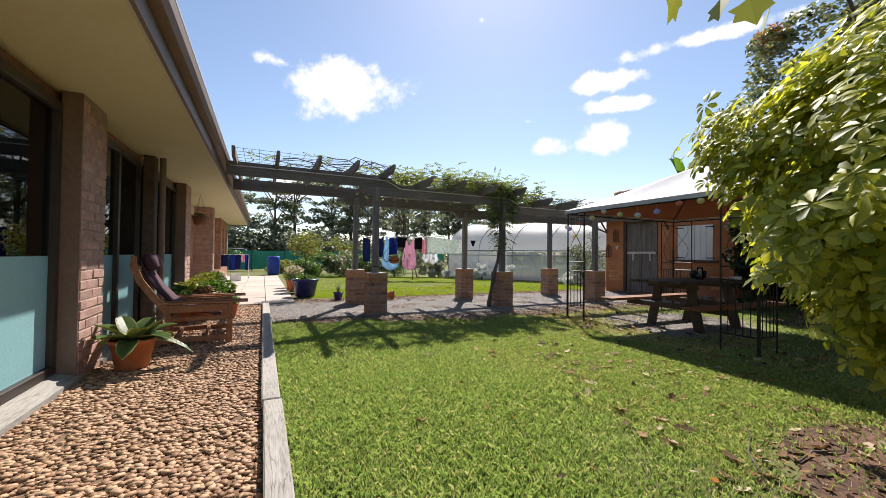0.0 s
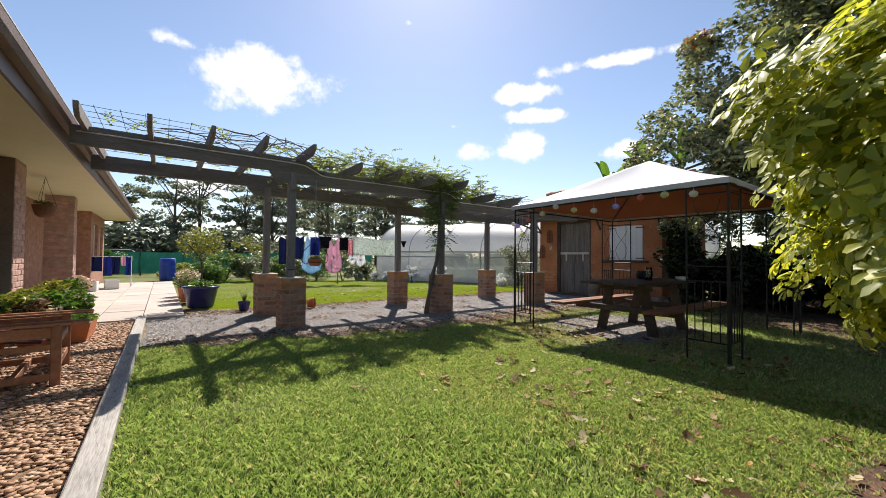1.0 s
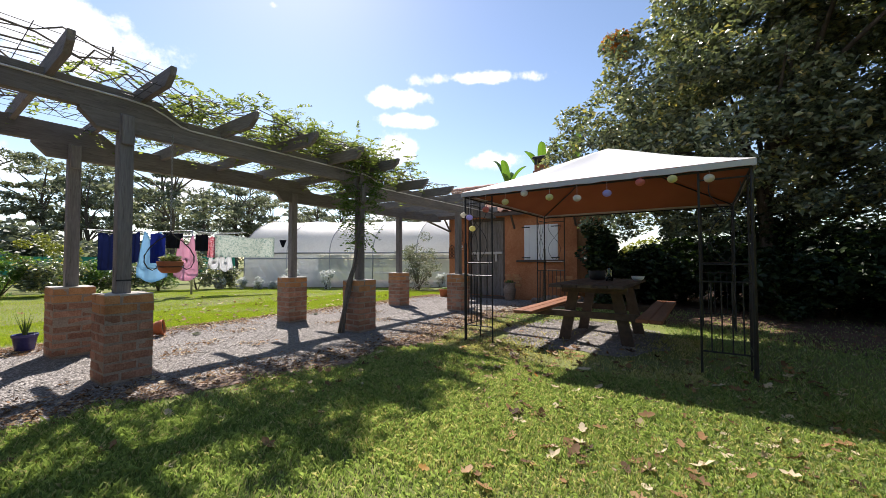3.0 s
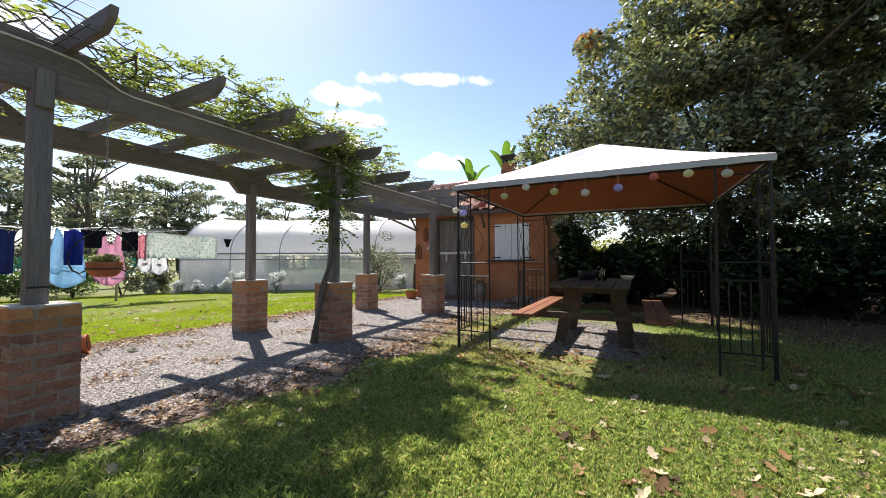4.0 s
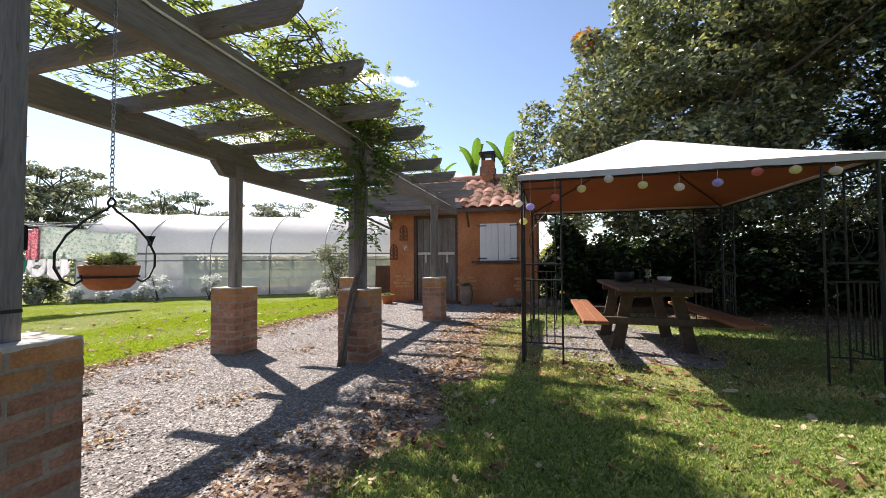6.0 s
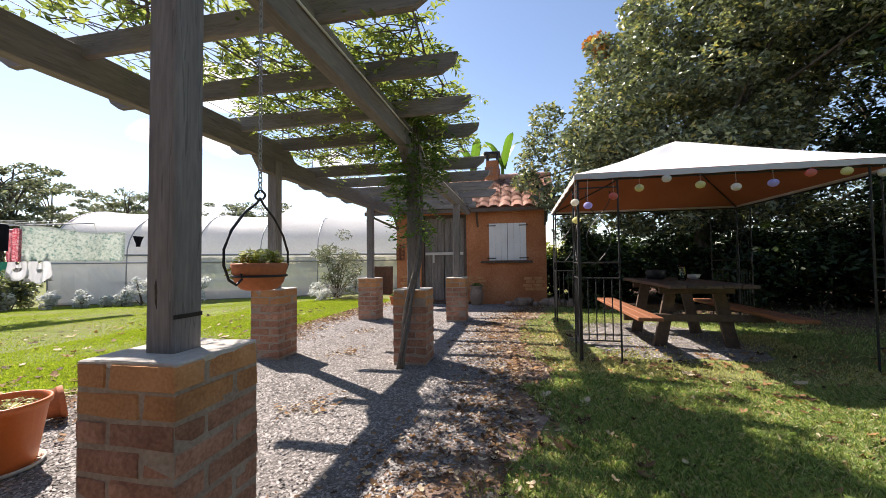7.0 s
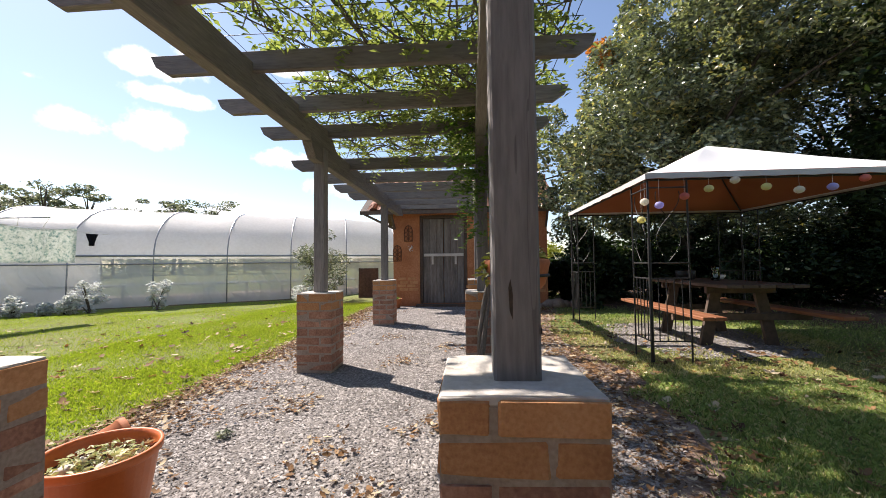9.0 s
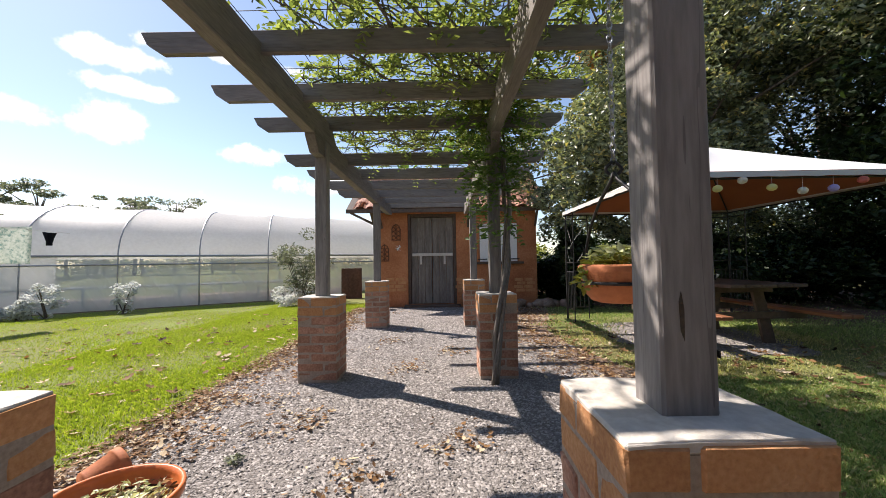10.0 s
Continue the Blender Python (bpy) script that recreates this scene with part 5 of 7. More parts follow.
for dx, z, s, tw in ((-1.40, 2.37, 0.20, 0.3), (-1.10, 2.39, 0.14, 1.2), (-0.85, 2.47, 0.19, 1.9), (-0.62, 2.52, 0.20, 0.6)):
    bm = bmesh.new()
    lobed_leaf(bm, Vector((dx, 0.1, z)), s, tw, 0.25, 0.2)
    rod(bm, (dx, 0.1, z), (dx + 0.04, 0.1, z + 0.14), 0.002, n=4)
    part("leaf", bm, M["leaf_yellow"], over)


# ---- climber over the pergola ----
vine = thing("wisteria_vine", "leafy climbing vine spreading from a post over the pergola wires", "vine")
r_v = np.random.default_rng(51)
bm = bmesh.new()
STEM = [(4.35, 7.54, 0.0), (4.39, 7.50, 0.4), (4.44, 7.45, 0.78), (4.49, 7.41, 1.0), (4.52, 7.39, 1.5), (4.55, 7.42, 2.1), (4.62, 7.46, 2.56)]
for ph, rad in ((0.0, 0.021), (2.1, 0.017), (4.2, 0.013)):
    pts = []
    for k in range(31):
        z = 2.56 * k / 30
        x = float(np.interp(z, [q[2] for q in STEM], [q[0] for q in STEM]))
        y = float(np.interp(z, [q[2] for q in STEM], [q[1] for q in STEM]))
        a, rr = ph + z * 2.9, 0.024 + 0.012 * math.sin(4.3 * z + ph)
        pts.append((x + rr * math.cos(a), y + rr * math.sin(a), z))
    sweep(bm, pts, [rad * (1.25 - 0.5 * k / 30) for k in range(31)], 6)
part("trunk", bm, M["vine_bark"], vine, "twisted grey vine stems", True)


def mesh_z(x):
    return 2.69 if x < 1.95 else (2.55 if x < 4.85 else 2.38)


runners = []
for k in range(84):
    p = Vector((4.6 + r_v.normal(0, 0.15), 7.5 + r_v.normal(0, 0.1), 2.56)) if k < 46 else Vector((r_v.uniform(-0.4, 5.6), r_v.uniform(7.0, 9.1), 0))
    p.z = mesh_z(p.x) + 0.03
    a = r_v.uniform(0, 2 * math.pi)
    if k < 46 and math.cos(a) > 0.2 and r_v.uniform() < 0.6:
        a = math.pi - a
    pts = [p.copy()]
    for _ in range(int(r_v.integers(7, 18))):
        a += r_v.normal(0, 0.38)
        p = p + Vector((math.cos(a), math.sin(a) * 0.8, 0)) * 0.24
        if p.y < 7.0 or p.y > 9.12:
            a = -a
            p.y = min(max(p.y, 7.0), 9.12)
        if p.x < -0.5 or p.x > 7.4:
            break
        p.z = mesh_z(p.x) + r_v.uniform(-0.03, 0.09)
        pts.append(p.copy())
    if len(pts) > 2:
        part("runner", sweep(bmesh.new(), pts, [0.010 * (1 - 0.6 * i / len(pts)) for i in range(len(pts))], 4), M["vine_bark"], vine)
        runners.append(pts)


def pinnate(points, dirs, r, leaflet=0.045, pairs=5):
    """Leaves of paired leaflets along drooping stalks."""
    cs = []
    for p, d in zip(points, dirs):
        d = d / np.linalg.norm(d)
        side = np.cross(d, (0, 0, 1.0))
        side /= np.linalg.norm(side) + 1e-6
        for i in range(pairs):
            t = 0.04 + 0.036 * i
            q = p + d * t + np.array([0, 0, -0.5 * t * t * 3])
            cs.append(q + side * 0.022)
            cs.append(q - side * 0.022)
        cs.append(p + d * 0.22 + np.array([0, 0, -0.07]))
    return np.array(cs)


pts, dirs = [], []
for run_ in runners:
    for p in run_:
        x = p.x
        dens = (2 if r_v.uniform() < 0.2 else 1) if x > 1.9 and x < 5.6 else (1 if r_v.uniform() < 0.4 else 0)
        for _ in range(dens):
            pts.append(np.array(p) + r_v.normal(0, (0.10, 0.10, 0.05), 3))
            dirs.append(np.array([r_v.normal(), r_v.normal(), r_v.normal(0.15, 0.45)]))
tang, tdir = [], []
for _ in range(230):
    # the thick tangle that hangs about the post
    z = r_v.uniform(1.7, 2.62) if r_v.uniform() < 0.85 else r_v.uniform(1.35, 1.8)
    rr = 0.11 + 0.20 * (z - 1.45)
    a = r_v.uniform(0, 2 * math.pi)
    tang.append(np.array([4.63 + rr * r_v.uniform(0.3, 1) * math.cos(a), 7.47 + rr * r_v.uniform(0.3, 1) * math.sin(a), z]))
    tdir.append(np.array([math.cos(a), math.sin(a), r_v.normal(-0.3, 0.5)]))
for _ in range(110):
    pts.append(np.array([r_v.uniform(2.3, 6.2), r_v.uniform(7.2, 9.1), 0]))
    pts[-1][2] = mesh_z(pts[-1][0]) + r_v.uniform(-0.02, 0.16)
    dirs.append(np.array([r_v.normal(), r_v.normal(), r_v.normal(0.2, 0.5)]))
for _ in range(70):
    # young shoots that rise above the wires
    x, y, lean = r_v.uniform(2.2, 6.0), r_v.uniform(7.0, 9.1), r_v.normal(0, 0.5, 2)
    h = r_v.uniform(0.12, 0.36)
    z = mesh_z(x) + 0.03
    part("shoot", sweep(bmesh.new(), [(x, y, z), (x + lean[0] * h * 0.4, y + lean[1] * h * 0.4, z + h * 0.7), (x + lean[0] * h, y + lean[1] * h, z + h)], [0.004, 0.003, 0.0015], 4), M["vine_bark"], vine)
    for t in np.linspace(0.3, 1, 4):
        pts.append(np.array([x + lean[0] * h * t, y + lean[1] * h * t, z + h * t]))
        dirs.append(np.array([r_v.normal(), r_v.normal(), 0.5]))
lv = pinnate(pts, dirs, r_v)
ob = new("foliage", leaf_cloud("foliage", lv, 0.066, 0.026, M["leaf_vine"], r_v, tilt=0.7))
ob.parent = vine
# same vine, but a darker green paints in the tangle's shade
ob = new("hanging_foliage", leaf_cloud("hanging_foliage", pinnate(tang, tdir, r_v), 0.066, 0.026, M["leaf_mid"], r_v, tilt=0.7))
ob.parent = vine

# ---- far gum trees ----
GUM = []
for k in range(3):
    r = np.random.default_rng(70 + k)
    h = 8.0
    cl = []
    for _ in range(25):
        a, t = r.uniform(0, 2 * math.pi), r.uniform(0.34, 1.0)
        rr = r.uniform(0.4, 3.9) * (1.2 - 0.9 * abs(t - 0.8))
        cl.append((np.array([rr * math.cos(a), rr * math.sin(a), h * t + 1.2]), r.uniform(0.5, 1.2)))
    e = thing("gum_tree", "tall open-crowned eucalyptus tree behind the garden", "tree", (0, -200 - 12 * k, 0), group="far gum trees")
    bm = bmesh.new()
    sweep(bm, [(0, 0, -0.5), (0.2, 0.1, 3), (0.1, -0.2, 6), (0.3, 0, 9.0)], [0.22, 0.17, 0.11, 0.04], 7)
    part("trunk", bm, M["bark"], e)
    for p, s in cl[::2]:
        z0 = max(1.5, p[2] - 2.2)
        part("limb", sweep(bmesh.new(), [(0.15, 0, z0), (p[0] * 0.5, p[1] * 0.5, z0 + 1.3), tuple(p)], [0.08, 0.05, 0.02], 5), M["bark"], e)
    q = np.concatenate([c_ + (crown_points(r, [(np.zeros(3), s_)], 84, 1.0)) * (1.15, 1.15, 0.5) for c_, s_ in cl])
    ob = new("crown", leaf_cloud("crown", q, 0.40, 0.20, M["leaf_gum"], r, tilt=0.9, droop=0.3))
    ob.parent = e
    GUM.append(e)
r_g = random.Random(3)
spots = []
for i in range(9):
    spots.append((-16 + i * 4.1 + r_g.uniform(-1, 1), 52 + r_g.uniform(-6, 7), r_g.uniform(0.92, 1.22)))
for i in range(18):
    spots.append((13 + i * 2.9 + r_g.uniform(-1.2, 1.2), 58 + r_g.uniform(-5, 8), r_g.uniform(1.12, 1.4) if i < 8 else r_g.uniform(0.98, 1.2)))
for x, y, s in ((61, 51, 1.28), (60, 56.5, 1.38), (60, 82, 1.2), (62, 42, 1.02), (63, 46, 0.9), (75, 30, 0.8), (60, 61, 1.0), (72, 24, 0.8), (59, 77, 1.25)):
    spots.append((x, y, s))
for k, (x, y, s) in enumerate(spots):
    base = GUM[k % 3]
    m = pose(x, y, -0.3, 0, 0, r_g.uniform(0, 360))
    if k < 3:
        base.matrix_world = m @ Matrix.Diagonal((s, s, s, 1))
    else:
        o = copy_thing(base, m)
        o.scale = (s * r_g.uniform(0.9, 1.15), s * r_g.uniform(0.9, 1.15), s)

# low hedgerow trees that close the horizon
r = np.random.default_rng(90)
V = []
for x in np.arange(-60, 130, 1.6):
    y = 66 + r.normal(0, 3)
    h = r.uniform(1.8, 4.4)
    n = 150
    V.append(np.stack([x + r.normal(0, 1.3, n), y + r.normal(0, 1.3, n), np.abs(r.uniform(0, 1, n)) * h], 1))
for y in np.arange(-60, 66, 1.6):
    x = 96 + r.normal(0, 3)
    h = r.uniform(1.8, 4.2)
    n = 150
    V.append(np.stack([x + r.normal(0, 1.3, n), y + r.normal(0, 1.3, n), np.abs(r.uniform(0, 1, n)) * h], 1))
for x in np.arange(-44, 22, 0.9):
    y = 50 + r.normal(0, 2)
    h = r.uniform(2.6, 4.6) if x < 9 else r.uniform(1.6, 3.4)
    n = 330
    V.append(np.stack([x + r.normal(0, 1.0, n), y + r.normal(0, 1.2, n), np.abs(r.uniform(0, 1, n)) * h], 1))
tagged(new("far_woods", leaf_cloud("far_woods", np.concatenate(V), 0.62, 0.34, M["leaf_gum"], r, tilt=1.0)), "distant dark belt of trees closing the horizon", "woods", "", "stuff")

# garden shrubs behind the lawn
for k, (x, y, rx, rz, mt) in enumerate([(2.4, 20.5, 1.0, 0.75, "leaf_mid"), (3.4, 19.8, 0.9, 0.6, "leaf_dark"), (4.4, 20.4, 0.9, 0.65, "leaf_mid"), (5.4, 20.6, 0.8, 0.55, "leaf_dark"),
                                        (1.6, 19.0, 0.6, 0.4, "leaf_mid"), (6.6, 20.9, 0.9, 0.75, "leaf_mid"), (8.0, 20.9, 0.9, 0.75, "leaf_dark"), (9.2, 21.2, 0.7, 0.6, "leaf_dark"), (3.9, 23.5, 1.5, 1.1, "leaf_yellow"), (-3.0, 26.5, 2.2, 1.1, "leaf_mid"),
                                        (7.3, 23.0, 1.3, 0.8, "leaf_mid"), (1.9, 22.3, 0.7, 0.4, "leaf_mid"), (0.9, 24.0, 0.8, 0.35, "leaf_yellow")]):
    shrub("garden_shrub", "rounded leafy shrub at the far edge of the lawn", "shrub", (x, y, float(ground_z(x, y))), (rx, rx * 0.8, rz), 20, 110, 0.32, (0.12, 0.06), M[mt], 100 + k, "garden shrubs")
# silver shrubs along the plastic tunnel
along, off = Vector((-1.09, 1.75, 0)).normalized(), Vector((-0.85, -0.53, 0))
for k, (s, f) in enumerate([(-3.4, 0.8), (1.62, 1.1), (3.1, 1.2), (3.6, 0.62), (4.0, 0.4), (4.6, 0.68), (5.35, 0.6), (6.4, 0.65)]):
    p = Vector((13.37, 16.11, 0)) + along * s + off * 1.4
    shrub("silver_shrub", "silver-white leaved shrub at the foot of the tunnel", "shrub", (p.x, p.y, float(ground_z(p.x, p.y))), (0.30 * f, 0.30 * f, 0.42 * f), 16, 44, 0.14, (0.11, 0.04), M["leaf_silver"], 130 + k, "silver shrubs")
shrub("olive_shrub", "tall loose olive-green shrub beside the hut", "shrub", (11.9, 12.1, -0.08), (0.85, 0.85, 1.08), 30, 95, 0.28, (0.11, 0.035), M["leaf_gum"], 150, stems=12)
shrub("silver_shrub", "silver-white flowering shrub in front of the olive shrub", "shrub", (11.2, 12.2, -0.06), (0.55, 0.45, 0.30), 16, 80, 0.18, (0.09, 0.035), M["leaf_silver"], 151, "silver shrubs", tilt=1.2)


# banana plants behind the hut
def banana(at, n, seed, high=4.1):
    r = random.Random(seed)
    e = thing("banana_plant", "banana plant with broad upright leaves behind the hut", "banana plant", at, group="banana plants")
    bm = bmesh.new()
    sweep(bm, [(0, 0, 0), (0.03, 0, high * 0.5), (0, 0.04, high + 0.1)], [0.12, 0.10, 0.06], 9)
    part("stem", bm, M["leaf_banana"], e)
    for k in range(n):
        a = 2 * math.pi * k / n + r.uniform(-0.3, 0.3)
        L, rise = r.uniform(1.2, 1.6), r.uniform(1.0, 1.9)
        bm = bmesh.new()
        rows = []
        for i in range(9):
            t = i / 8
            p = Vector((math.cos(a) * L * t * 0.5, math.sin(a) * L * t * 0.5, high + L * rise * (t - 0.55 * t * t)))
            w = 0.15 * math.sin(math.pi * min(1, 0.12 + t * 0.88)) ** 0.6 * (1 if i < 8 else 0.1)
            s = Vector((-math.sin(a), math.cos(a), 0))
            rows.append([bm.verts.new(p - s * w + Vector((0, 0, -0.25 * w))), bm.verts.new(p + Vector((0, 0, 0.02))), bm.verts.new(p + s * w + Vector((0, 0, -0.25 * w)))])
        for r0, r1 in zip(rows, rows[1:]):
            bm.faces.new((r0[0], r0[1], r1[1], r1[0]))
            bm.faces.new((r0[1], r0[2], r1[2], r1[1]))
        part("leaf", bm, M["leaf_banana"], e)


banana((13.7, 7.9, 0), 5, 1, 4.1)
banana((13.9, 9.3, 0), 4, 2, 3.8)
banana((14.2, 6.9, 0), 5, 3, 4.3)


# ---- lawn, stones and litter ----
EDGE_X = [-1, 0.05, 1.4, 2.4, 3.4, 4.6, 5.4, 7.0, 8.3, 10.1, 14]
EDGE_Y = [7.0, 6.98, 6.76, 6.52, 6.26, 6.2, 6.45, 6.55, 6.25, 5.7, 5.0]


def blades(name, label, x0, x1, y0, y1, per_m2, height, width, seed, keep, mat="grass"):
    r = np.random.default_rng(seed)
    n = int((x1 - x0) * (y1 - y0) * per_m2)
    x, y = r.uniform(x0, x1, n), r.uniform(y0, y1, n)
    patch = np.sin(x * 2.1 + 1.3 * np.sin(y * 1.7)) + np.sin(y * 2.6 + 1.1 * np.sin(x * 2.3 + 2))
    ok = keep(x, y, r.uniform(0, 1, n)) & (r.uniform(0, 1, n) < 0.86 + 0.14 * patch)
    x, y, patch = x[ok], y[ok], patch[ok]
    n = len(x)
    a, lean = r.uniform(0, 2 * np.pi, n), r.uniform(0.05, 0.75, n)
    h = height * r.uniform(0.45, 1.25, n) * (1 + 0.12 * patch)
    w = width * r.uniform(0.7, 1.3, n)
    d = np.stack([np.cos(a), np.sin(a), 0 * a], 1)
    s = np.stack([-np.sin(a), np.cos(a), 0 * a], 1)
    b = np.stack([x, y, ground_z(x, y) - 0.012], 1)
    up = np.array([0, 0, 1.0])
    mid = b + up * (h * 0.6)[:, None] + d * (h * lean * 0.35)[:, None]
    tip = b + up * (h * (1.0 - 0.42 * lean))[:, None] + d * (h * lean)[:, None]
    v = np.stack([b - s * w[:, None] / 2, b + s * w[:, None] / 2, mid + s * w[:, None] * 0.25, tip], 1).reshape(-1, 3)
    o = np.arange(n)[:, None, None] * 4
    f = (np.array([[0, 1, 2], [0, 2, 3]])[None] + o).reshape(-1, 3)
    return tagged(new(name, soup(name, v, f, M[mat])), label, "grass", "", "stuff")


def south_lawn(x, y, u):
    edge = np.interp(x, EDGE_X, EDGE_Y) + 0.13 * np.sin(x * 5.3) + 0.07 * np.sin(x * 13.1)
    fade = np.clip((edge - y) / 0.5, 0, 1)
    wob = 0.12 * np.sin(x * 3.1 + 2.0 * np.sin(y * 2.2)) + 0.10 * np.sin(y * 5.7 + x * 2.0)
    pad = np.sqrt(((x - 6.3) / 1.35) ** 2 + ((y - 4.65) / 1.2) ** 2) + wob
    pad = np.clip((pad - 0.80) / 0.45, 0.04, 1)
    earth = np.clip(1 - ((x - 3.4) / 1.75) ** 2 - ((y - 0.3) / 1.7) ** 2 + wob * 1.2, 0, 1)
    deep = np.clip((x - 5.9 - y * 0.55) / 2.2, 0, 0.93)
    worn = np.clip(np.sin(x * 1.9 + 0.6) * np.sin(y * 1.55 + 0.9 * np.sin(x * 1.1)) - 0.35, 0, 0.6)
    thin = np.clip((y - 4.9) / 1.0, 0, 1) * np.clip((x - 3.6) / 1.4, 0, 1) * (0.62 + 0.38 * np.sin(x * 3.7 + 1.5 * np.sin(y * 4.1)))
    drift = 0.62 * np.exp(-((y - 1.25 * x + 1.25) / 0.5) ** 2) * np.clip((x - 3.0) / 0.5, 0, 1) * (0.65 + 0.35 * np.sin(x * 6.1 + 2.0 * np.sin(y * 4.3)))
    return (y < edge) & (u < (1 - 0.5 * thin) * (1 - drift) * (0.25 + 0.75 * fade) * pad * (1 - np.minimum(1, earth * 3.0) * 0.93) * (1 - deep) * (1 - worn))


def north_lawn(x, y, u):
    edge = 9.92 + 0.09 * np.sin(x * 4.7) + 0.05 * np.sin(x * 11.0)
    edge = np.where(x < 2.2, 10.35 - 0.1 * (x - 1.0), edge)
    tunnel_side = (x - 13.37) * 0.85 + (y - 16.11) * 0.53
    return (y > edge) & (u < 0.3 + 0.7 * np.clip((y - edge) / 0.4, 0, 1)) & (tunnel_side < -0.35) & (x > 0.75) & (y < 21.5)


blades("grass", "short green lawn grass with bare and worn patches", 0.04, 4.4, 0.4, 7.1, 15500, 0.056, 0.0027, 201, south_lawn)
blades("grass", "lawn grass beside the gazebo, thin under the trees", 4.4, 6.6, 3.2, 6.8, 5200, 0.050, 0.0042, 202, south_lawn, "grass_dry")
blades("grass", "sparse lawn grass in the shade of the trees", 6.6, 10.0, -2.0, 6.8, 2200, 0.050, 0.0046, 207, south_lawn)
blades("grass", "lawn grass in the shadow of the gazebo", 4.4, 6.6, -2.0, 3.2, 2600, 0.050, 0.0044, 208, south_lawn)
blades("grass", "dry straw-coloured grass among the lawn before the gazebo", 2.1, 4.4, 1.6, 6.5, 9000, 0.046, 0.0032, 206, south_lawn, "grass_dry")
blades("grass", "lawn grass near the umbrella plant", 0.04, 4.4, -2.6, 0.4, 1500, 0.036, 0.006, 203, south_lawn)
blades("grass", "sunny green lawn round the clothesline", 0.8, 14.0, 12.5, 21.5, 1700, 0.030, 0.011, 204, north_lawn, "grass_sunny")


blades("grass", "sunny green lawn beside the gravel path", 0.8, 11.0, 9.8, 12.5, 8000, 0.040, 0.0045, 205, north_lawn, "grass_sunny")


def on_path(x, y):
    return float(np.interp(x, EDGE_X, EDGE_Y)) + 0.20 + 0.25 * noise.noise(Vector((x * 1.3, y * 1.3, 7.0))) + 0.12 * math.sin(x * 3.1) < y < 9.95


scatter_stones("gravel_chips", "loose grey crushed stone on the path", (0.1, 6.0, 6.4, 9.95), 105000, 0.0086, M["chip"], 0.004, 301, on_path, long=1.5, crushed=True)
scatter_stones("gravel_chips", "loose grey crushed stone on the path before the hut", (6.0, 10.1, 6.1, 9.95), 36000, 0.0118, M["chip"], 0.004, 305, on_path, long=1.5, crushed=True)
scatter_stones("gravel_chips", "loose grey crushed stone under the gazebo", (4.9, 8.2, 2.7, 5.9), 14000, 0.0115, M["chip"], 0.004, 302, lambda x, y: math.hypot((x - 6.3) / 1.25, (y - 4.65) / 1.1) + 0.25 * noise.noise(Vector((x * 2, y * 2, 0))) < 1.0, long=1.5, crushed=True)
scatter_stones("pebbles", "smooth tan and brown river pebbles beside the house", (-1.66, -0.1, 0.6, 9.45), 21500, 0.0175, M["pebble"], 0.006, 303, long=1.35)


def fallen_leaves(name, label, spots_, size, mat, seed):
    """Curled dry leaves lying about."""
    r = np.random.default_rng(seed)
    k = len(spots_)
    c = np.asarray(spots_, float)
    a = r.uniform(0, 2 * np.pi, k)
    tl = r.normal(0, 0.22, (k, 2))
    up = np.stack([tl[:, 0], tl[:, 1], np.ones(k)], 1)
    up /= np.linalg.norm(up, axis=1)[:, None]
    ref = np.stack([np.cos(a), np.sin(a), 0 * a], 1)
    u = np.cross(up, ref)
    u /= np.linalg.norm(u, axis=1)[:, None]
    w = np.cross(up, u)
    rim = np.array([(0.0, -0.9), (0.38, -0.55), (0.30, -0.25), (0.62, 0.0), (0.30, 0.30), (0.34, 0.62), (0.0, 1.0), (-0.34, 0.62), (-0.30, 0.30), (-0.62, 0.0), (-0.30, -0.25), (-0.38, -0.55)])
    s = size * (0.3 + 1.1 * r.uniform(0, 1, k) ** 1.6)
    curl = r.uniform(0.2, 1.2, k)
    V = [c]
    for p, q in rim:
        V.append(c + (u * p + w * q) * s[:, None] + up * (s * curl * (p * p + 0.35 * q * q) * r.uniform(0.6, 1.3, k))[:, None])
    v = np.stack(V, 1).reshape(-1, 3)
    n = len(rim)
    tri = np.array([[0, 1 + i, 1 + (i + 1) % n] for i in range(n)])
    f = (tri[None] + np.arange(k)[:, None, None] * (n + 1)).reshape(-1, 3)
    return tagged(new(name, soup(name, v, f, mat)), label, "fallen leaves", "", "stuff")


r_l = np.random.default_rng(401)
sp = []
for x0, x1, y0, y1, n in ((0.4, 4.6, 1.2, 6.2, 130), (2.2, 5.4, 2.2, 6.2, 230), (2.0, 3.6, 1.2, 2.6, 90), (1.8, 3.2, 0.0, 1.7, 70), (3.0, 8.5, 5.2, 6.9, 170), (2.4, 9.5, 9.75, 11.0, 70), (2.0, 9.5, 10.3, 13.5, 210), (2.0, 9.5, 12.0, 16.5, 80), (3.0, 9.0, -2.0, 3.0, 160)):
    for _ in range(n):
        x, y = r_l.uniform(x0, x1), r_l.uniform(y0, y1)
        sp.append((x, y, float(ground_z(x, y)) + (r_l.uniform(0.008, 0.024) if y > 1.7 or x < 1.8 else r_l.uniform(0.004, 0.008))))
for x0, x1, y0, y1, n in ((2.7, 5.6, 2.4, 5.6, 280), (2.4, 7.5, 10.1, 13.0, 130)):
    for _ in range(n):
        x, y = r_l.uniform(x0, x1), r_l.uniform(y0, y1)
        sp.append((x, y, float(ground_z(x, y)) + r_l.uniform(0.01, 0.026)))
